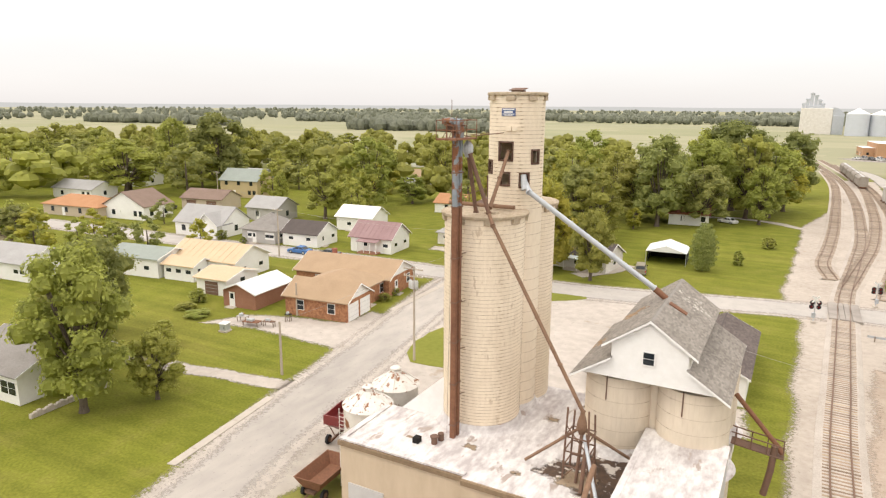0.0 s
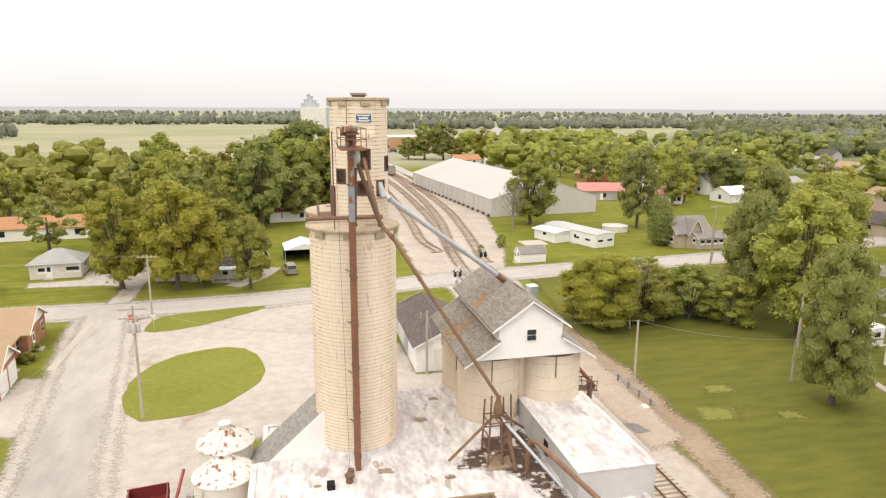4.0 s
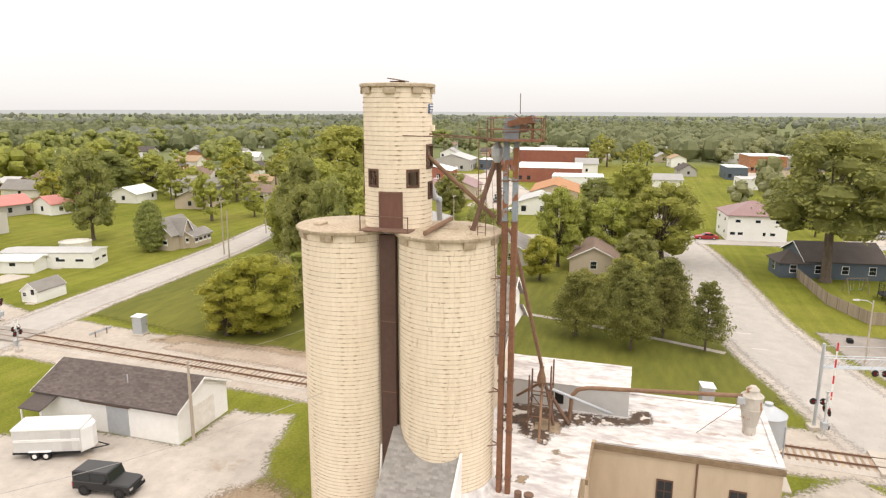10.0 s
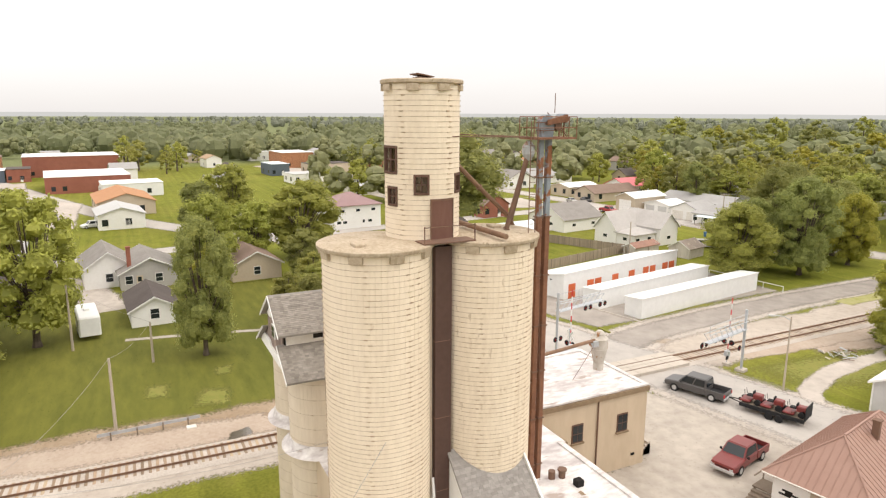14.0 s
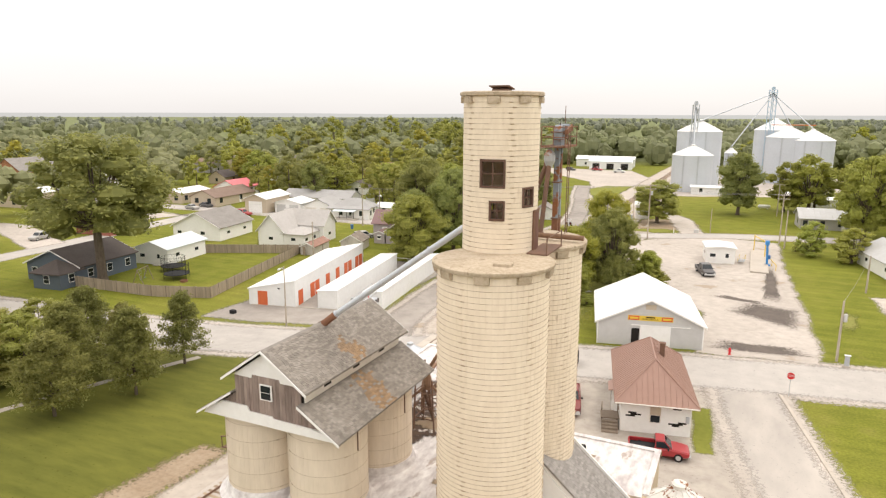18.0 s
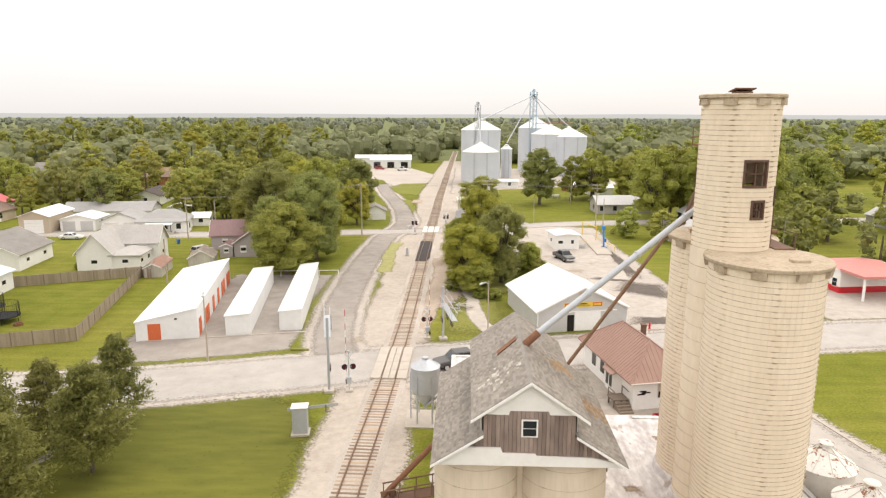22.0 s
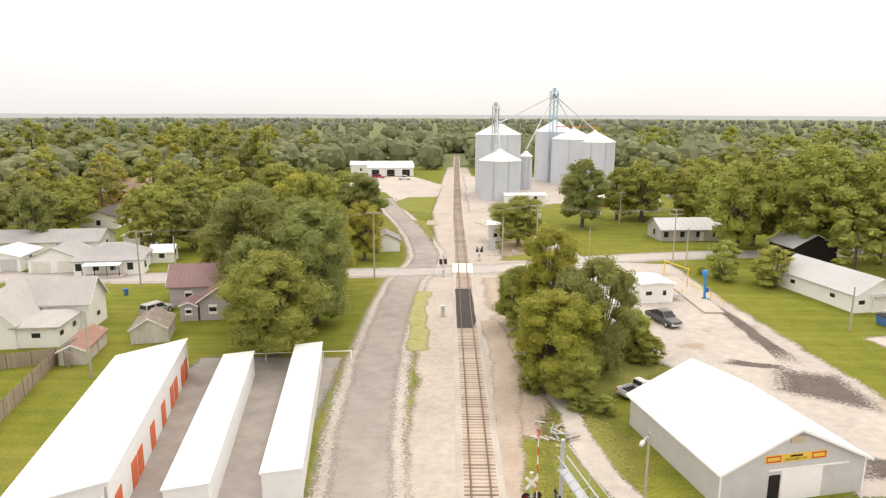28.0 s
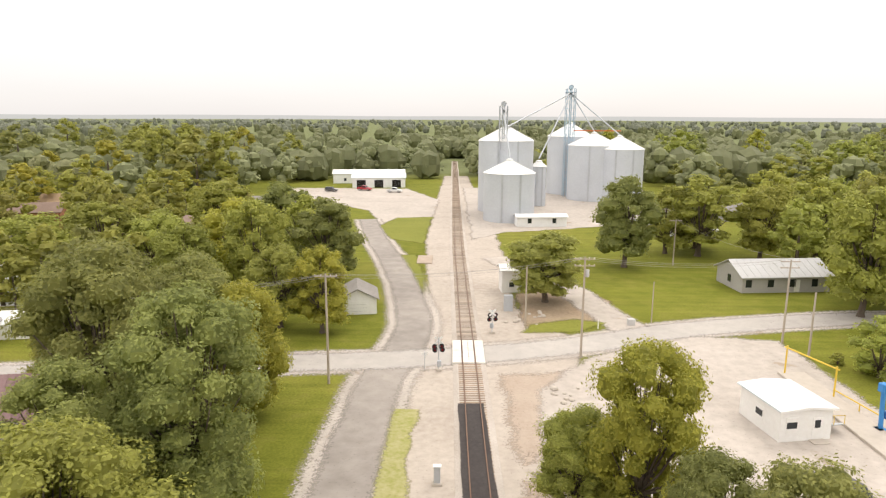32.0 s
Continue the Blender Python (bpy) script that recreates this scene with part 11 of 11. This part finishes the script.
def wheelie(x, y, mat, lab):
    t = thing("wheelie_bin", lab, "bin", x, y, 0, (x * 7) % 90)
    part("body", loft(Shape(), [[(-0.24, -0.25, 0.05), (0.24, -0.25, 0.05), (0.24, 0.25, 0.05), (-0.24, 0.25, 0.05)], [(-0.3, -0.35, 1.0), (0.3, -0.35, 1.0), (0.3, 0.35, 1.0), (-0.3, 0.35, 1.0)]]), M[mat], t)
    part("lid", Shape().bev(-0.32, -0.38, 1.0, 0.32, 0.38, 1.09, 0.03), M[mat], t)


for x, y in ((58, -61.5), (47, -69), (72.5, -66)):
    wheelie(x, y, "blue", "blue plastic wheelie bin by the road")
single("kerb_block", Shape().bev(14.9, 1.4, 0, 17.1, 1.75, 0.22, 0.05), M["lawn_dry"], "weathered yellowish parking block on the asphalt lot", "kerb block")
single("crate", Shape().bev(35.4, 3.6, 0, 36.2, 4.2, 0.5, 0.04), M["black"], "small black crate at the lot edge", "crate")
rj = random.Random(77)
sc = thing("scrap_heap", "heap of grey scrap boards and pipes by the track", "scrap heap", -2.7, -16.6)
for k in range(26):
    x_, y_, z_ = rj.gauss(0, 0.8), rj.gauss(0, 1.1), rj.uniform(0.05, 0.5)
    a_, l_ = rj.uniform(0, 3.14), rj.uniform(0.25, 0.75)
    u_ = Vector((math.cos(a_), math.sin(a_), rj.uniform(-0.1, 0.1))) * l_
    p_ = Vector((x_, y_, z_ * max(0.1, 1 - math.hypot(x_, y_) / 3)))
    if k % 3:
        part("board", Shape().slab([p_ - u_ + Vector((0, 0, 0.1)), p_ + u_ + Vector((0, 0, 0.1)), p_ + u_ + Vector((-u_.y, u_.x, 0)) * 0.25 + Vector((0, 0, 0.14)), p_ - u_ + Vector((-u_.y, u_.x, 0)) * 0.25 + Vector((0, 0, 0.14))], 0.05), M[("galv", "concrete", "boards_white", "rust_brown")[k % 4]], sc)
    else:
        part("pipe", Shape().cyl(p_ - u_ + Vector((0, 0, 0.15)), p_ + u_ + Vector((0, 0, 0.15)), 0.05, n=6), M["galv_rust"], sc)
hy = thing("fire_hydrant", "small red fire hydrant beside the feed store", "fire hydrant", -27.6, -8.3, 0, 0)
part("barrel", Shape().lathe((0, 0), [(0.2, 0), (0.2, 0.06), (0.12, 0.08), (0.12, 0.6), (0.16, 0.62), (0.16, 0.68), (0.1, 0.8), (0.03, 0.86)], 12), M["sign_red"], hy, smooth=True)
part("nozzle", Shape().cyl((-0.22, 0, 0.45), (0.22, 0, 0.45), 0.06, n=8), M["sign_red"], hy)


def trampoline(x, y):
    t = thing("trampoline", "round black garden trampoline with a net", "trampoline", x, y, 0, 0, "garden trampolines")
    part("mat", Shape().lathe((0, 0), [(1.9, 0.86), (1.9, 0.9), (0, 0.88)], 24), M["black"], t)
    part("rim", Shape().ring((0, 0), 1.9, 0.82, 0.92, 0.2, 24), M["black"], t)
    part("net_ring", Shape().ring((0, 0), 2.0, 2.5, 2.54, 0.04, 24), M["black"], t)
    for k in range(6):
        q = radians(60 * k)
        part("net_post", Shape().cyl((2.1 * math.cos(q), 2.1 * math.sin(q), 0), (2.02 * math.cos(q), 2.02 * math.sin(q), 2.55), 0.03, n=5), M["black"], t)
    net = Shape()
    for k in range(48):
        q = radians(7.5 * k)
        net.cyl((2.0 * math.cos(q), 2.0 * math.sin(q), 0.9), (2.0 * math.cos(q), 2.0 * math.sin(q), 2.5), 0.012, n=3, caps=False)
    part("net", net, M["black"], t)


trampoline(58.3, -7.5)
trampoline(78.7, -42.7)
trampoline(63.2, -11.4)
ps = thing("swing_set", "wooden garden swing set on the lawn", "swing set", 61.5, -3.4, 0, 20)
for yy in (-1.6, 1.6):
    for sx in (-1, 1):
        part("leg", Shape().cyl((sx * 0.9, yy, 0), (0, yy, 2.3), 0.06, n=6), M["wood"], ps)
part("top_beam", Shape().cyl((0, -1.8, 2.3), (0, 1.8, 2.3), 0.07, n=6), M["wood"], ps)
for yy in (-0.7, 0.7):
    sw = part("swing_seat", Shape().box(-0.12, yy - 0.25, 0.5, 0.12, yy + 0.25, 0.54), M["green"], ps)
    part("chain", Shape().cyl((0, yy - 0.22, 0.54), (0, yy - 0.22, 2.28), 0.012, n=4).cyl((0, yy + 0.22, 0.54), (0, yy + 0.22, 2.28), 0.012, n=4), M["galv"], sw)
single("fire_pit", Shape().lathe((55.4, -6.2), [(0.6, 0), (0.6, 0.3), (0.45, 0.3), (0.42, 0.08), (0, 0.08)], 16), M["rust"], "round rusty fire pit on the lawn", "fire pit")


def fence(pts, h=1.75, step=0.9):
    t = thing("board_fence", "weathered grey board fence round the garden", "fence")
    for a, b in zip(pts, pts[1:]):
        a, b = Vector((*a, 0)), Vector((*b, 0))
        L = (b - a).length
        k = max(1, round(L / 2.4))
        u = (b - a).normalized()
        n = Vector((-u.y, u.x, 0)) * 0.02
        for i in range(k):
            p, q = a.lerp(b, i / k), a.lerp(b, (i + 1) / k)
            m = 8
            for j in range(m):
                c, d = p.lerp(q, (j + 0.03) / m), p.lerp(q, (j + 0.97) / m)
                hh_ = h - 0.04 + 0.05 * ((j * 7 + i * 3) % 5) / 5
                part("board", Shape().add([tuple(c - n), tuple(d - n), tuple(d + n), tuple(c + n)] + [(v.x, v.y, hh_) for v in (c - n, d - n, d + n, c + n)], [(0, 1, 5, 4), (1, 2, 6, 5), (2, 3, 7, 6), (3, 0, 4, 7), (4, 5, 6, 7)]), M["fence_wood"], t)
            part("post", Shape().bev(p.x - 0.06, p.y - 0.06, 0, p.x + 0.06, p.y + 0.06, h + 0.08, 0.01), M["wood"], t)


M["fence_wood"] = material("weathered fence boards", (0.38, 0.31, 0.24), (0.3, 0.245, 0.19), 0.95, big=0.5, fine=5, grain=(1, 1, 0.2), vary=0.12)
fence([(74, 3.7), (53, 2.5), (44.2, -0.6), (52, -33), (71.8, -24)])
fence([(52, -33), (49.5, -31.4)])
single("propane_tank", Shape().cyl((-34.4, -144, 0.8), (-31.6, -144, 0.8), 0.5, n=18).cyl((-34.4, -144, 0.8), (-34.7, -144, 0.8), 0.5, 0.25, 18).cyl((-31.6, -144, 0.8), (-31.3, -144, 0.8), 0.5, 0.25, 18).box(-34, -144.3, 0, -33.8, -143.7, 0.5).box(-32.2, -144.3, 0, -32, -143.7, 0.5), M["white"], "white propane tank on the lawn", "tank", smooth=True)
for x, y, sx_, sy_, z_, mt in ((-57.0, 59.5, 1.6, 0.6, 0.75, "rust_brown"), (-56.3, 62.3, 0.8, 0.6, 1.0, "dark"), (-59.2, 58.8, 2.2, 1.1, 0.6, "rust"), (-61.4, 59.4, 1.4, 0.8, 0.8, "siding_grey")):
    t = thing("yard_bench", "worn bench with tools and scrap before the garage", "bench", x, y, 0, 10)
    part("top", Shape().bev(-sx_ / 2, -sy_ / 2, z_ - 0.08, sx_ / 2, sy_ / 2, z_, 0.02), M[mt], t)
    for ax_ in (-1, 1):
        for ay_ in (-1, 1):
            part("leg", Shape().box(ax_ * (sx_ / 2 - 0.08) - 0.04, ay_ * (sy_ / 2 - 0.08) - 0.04, 0, ax_ * (sx_ / 2 - 0.08) + 0.04, ay_ * (sy_ / 2 - 0.08) + 0.04, z_ - 0.08), M["wood"], t)
    part("clutter", Shape().bev(-sx_ * 0.3, -sy_ * 0.3, z_, sx_ * 0.1, sy_ * 0.3, z_ + 0.3, 0.05), M["galv_rust"], t)
sw_ = Shape()
for i in range(22):
    a = Vector((-57.9, 30.2, 0)).lerp(Vector((-58.3, 38.2, 0)), i / 22)
    sw_.bev(a.x - 0.2, a.y, 0, a.x + 0.2, a.y + 0.34, 0.42 + 0.08 * (i % 3), 0.05)
single("garden_wall", sw_, M["concrete"], "low rough stone garden wall under the tree", "wall", kind="structure")


def kerb(pts, w=0.35, h=0.12, lab="pale broken concrete kerb along the side road"):
    t = thing("kerb", lab, "kerb", kind="structure")
    for a, b in zip(pts, pts[1:]):
        a, b = Vector((*a, 0)), Vector((*b, 0))
        k = max(1, round((b - a).length / 2.4))
        u = (b - a).normalized() * 0.03
        n = Vector((-u.y, u.x, 0)).normalized() * w / 2
        for i in range(k):
            p, q = a.lerp(b, i / k) + u, a.lerp(b, (i + 1) / k) - u
            part("kerb_stone", Shape().slab([(*(p - n).xy, h), (*(q - n).xy, h), (*(q + n).xy, h), (*(p + n).xy, h)], h), M["concrete"], t)


kerb([(-40.6, 31), (-42.4, 44)], 0.8, 0.08)
kerb([(-32.6, 1.9), (-37.1, 23.6)], 0.3, 0.1)
kerb([(-47.2, 73), (-47.4, 89.8)], 0.9, 0.06, "narrow pale pavement slabs before the house")
kerb([(16.5, -5.2), (36.4, -0.6)], 0.25, 0.1)
for pts in ([(14.2, 47), (18.5, 46.5), (19.4, 49), (15.4, 50.2)], [(18.2, 52.4), (21.5, 51.8), (22.2, 54), (18.8, 54.6)], [(22, 46), (24.4, 45.4), (24.8, 47.4), (22.4, 47.8)], [(-42.5, -24), (-40.6, -25), (-41.5, -34), (-43.5, -32)]):
    sheet("dry_patch", pts, 0.006, M["lawn_dry"], "dry yellowed patch in the lawn", "lawn", 0.8, 0.6, soft=1.0, blot=True)
ch = Shape()
rs = random.Random(4)
ch.cyl((0, 0, 0), (0.2, 0, 3.4), 0.25, 0.2, 8)
for k in range(16):
    a = k * 2.4
    z0 = 2.6 + 0.35 * k
    p0 = Vector((0.2, 0, min(z0, 7.0)))
    p1 = p0 + Vector((1.6 * math.cos(a), 1.6 * math.sin(a), 1.7))
    ch.cyl((0.2, 0, 3.2), p0, 0.16, 0.1, 5).cyl(p0, p1, 0.09, 0.05, 5)
    for j in range(5):
        p2 = p1 + Vector((rs.uniform(-1.5, 1.5), rs.uniform(-1.5, 1.5), rs.uniform(0.5, 2.2)))
        ch.cyl(p1, p2, 0.045, 0.02, 4)
        for _ in range(4):
            ch.cyl(p2, p2 + Vector((rs.uniform(-0.8, 0.8), rs.uniform(-0.8, 0.8), rs.uniform(0.2, 1.0))), 0.02, 0.008, 3)
bare = thing("bare_tree", "leafless grey tree with thin twigs", "tree", 28.4, 142, 0, 0)
part("branching", ch, M["tree_grey"], bare)
bare2 = thing("bare_tree", "dead grey twigs standing in the leafy clump", "tree", 20.6, 72.2, 0, 90)
part("branching", bare.children[0].data, None, bare2)
bare2.scale = (0.7, 0.7, 0.85)


# ---------------------------------------------------------------- roof shingles
def shingle_rows(p00, p10, p01, w, h, t, seed):
    """Corner boxes of shingles on a slope: p00 to p10 along the eave, p00 to p01 up the slope."""
    a, u, v = Vector(p00), Vector(p10) - Vector(p00), Vector(p01) - Vector(p00)
    lu, lv = u.length, v.length
    u, v = u / lu, v / lv
    n = u.cross(v).normalized()
    if n.z < 0:
        n = -n
    r = random.Random(seed)
    rows = int(lv / h)
    for j in range(rows):
        s = -r.uniform(0, w)
        while s < lu:
            e = s + w * r.uniform(0.75, 1.2)
            s0, e0 = max(0, s), min(lu, e - 0.012)
            if e0 - s0 > 0.05:
                lift = t + r.uniform(0, 0.008)
                y0, y1 = j * h, (j + 1.06) * h
                yield [a + u * s0 + v * y0, a + u * e0 + v * y0, a + u * e0 + v * y1, a + u * s0 + v * y1], n, lift
            s = e


FACES = [(4, 5, 6, 7), (0, 1, 5, 4), (1, 2, 6, 5), (3, 0, 4, 7)]


def shingle_box(c, n, lift):
    return [tuple(p) for p in c] + [tuple(c[0] + n * lift), tuple(c[1] + n * lift), tuple(c[2] + n * 0.004), tuple(c[3] + n * 0.004)]


M["shingle_piece"] = material("weathered roof shingle", (0.31, 0.278, 0.245), (0.225, 0.2, 0.175), 0.95, big=0.3, fine=2.5, island=0.2, spots=(0.33, 0.19, 0.085), spot_at=0.76, spot_scale=0.22)
M["shingle_torn"] = material("bleached torn shingle", (0.5, 0.46, 0.41), (0.36, 0.33, 0.29), 0.95, big=0.5, fine=4, island=0.3)
M["shingle_rust"] = material("rust-stained shingle", (0.33, 0.215, 0.12), (0.25, 0.18, 0.125), 0.95, big=0.5, fine=3, island=0.2)
M["lean_piece"] = material("grey asphalt shingle", (0.33, 0.305, 0.285), (0.25, 0.232, 0.215), 0.95, big=0.3, fine=5, vary=0.16)
M["lean_rest"] = material("grey asphalt shingles", (0.33, 0.305, 0.285), (0.25, 0.232, 0.215), 0.95, big=0.3, fine=5, island=0.16)
for sx in (-1, 1):
    for lo, hi in (((2.65, 14.08 - 0.1), (0.02, RZ)), ((4.5, 11.74), (2.2, 13.21))):
        s, stained, bare_wood = Shape(), Shape(), Shape()
        for c, n, lift in shingle_rows((RX + sx * lo[0], Y0 - 0.13, lo[1]), (RX + sx * lo[0], Y1 + 0.18, lo[1]), (RX + sx * hi[0], Y0 - 0.13, hi[1]), 0.26, 0.14, 0.016, int(lo[0] * 10) + sx):
            m = (c[0] + c[2]) / 2
            wob = noise.noise(m * 1.7)
            streak = 41.9 + (15.4 - m.z) * 0.12
            if random.random() < 0.006:
                continue
            if sx < 0 and m.z < 15.3 and abs(m.y - streak) + wob * 0.7 < 0.35 + (15.4 - m.z) * 0.16 and random.random() < 0.8:
                stained.add(shingle_box(c, n, lift), FACES)
            elif sx > 0 and lo[0] < 3 and abs(m.y - 44.5) * 0.7 + abs(m.z - 14.95) + wob * 0.9 < 0.75 and random.random() < 0.4:
                bare_wood.add(shingle_box(c, n, lift * 0.3), FACES)
            else:
                s.add(shingle_box(c, n, lift), FACES)
        if stained.v:
            tagged(part("rusty_shingle_field", stained, M["shingle_rust"], hh), "orange rust-stained shingles below the spout", kind="stuff")
        if bare_wood.v:
            tagged(part("peeled_shingle_field", bare_wood, M["shingle_torn"], hh), "pale torn patches in the shingles", kind="stuff")
        tagged(part("shingle_field", s, M["shingle_piece"], hh), "weathered grey wooden shingles with gaps", kind="stuff")
rest, made = Shape(), 0
for c, n, lift in shingle_rows((-25.5, 37.1, 4.2), (-25.5, 41.1, 4.2), (-18.9, 37.1, 10.1), 0.33, 0.15, 0.016, 8):
    mid = (c[0] + c[2]) / 2
    if mid.z > 6.6 and made < 300:
        o = c[0]
        part("shingle", Shape().add([tuple(Vector(p) - o) for p in shingle_box(c, n, lift)], FACES), M["lean_piece"], annex).location = o
        made += 1
    else:
        rest.add(shingle_box(c, n, lift), FACES)
M["shed_piece"] = material("mauve brown shingle", (0.155, 0.125, 0.115), (0.105, 0.085, 0.078), 0.95, big=0.4, fine=4, island=0.18)
for sx in (-1, 1):
    s = Shape()
    e_, k_ = 3.35 + 0.35, 1.6 / 3.35
    for c, n, lift in shingle_rows((sx * e_, -7.6, 3.1 - k_ * 0.35), (sx * e_, 7.6, 3.1 - k_ * 0.35), (0, -7.6, 4.7), 0.42, 0.2, 0.018, 30 + sx):
        s.add(shingle_box(c, n, lift), FACES)
    tagged(part("shingle_field", s, M["shed_piece"], ys), "mauve brown asphalt shingles", kind="stuff")
tagged(part("shingle_field", rest, M["lean_rest"], annex), "grey asphalt shingles in mixed tones", kind="stuff")
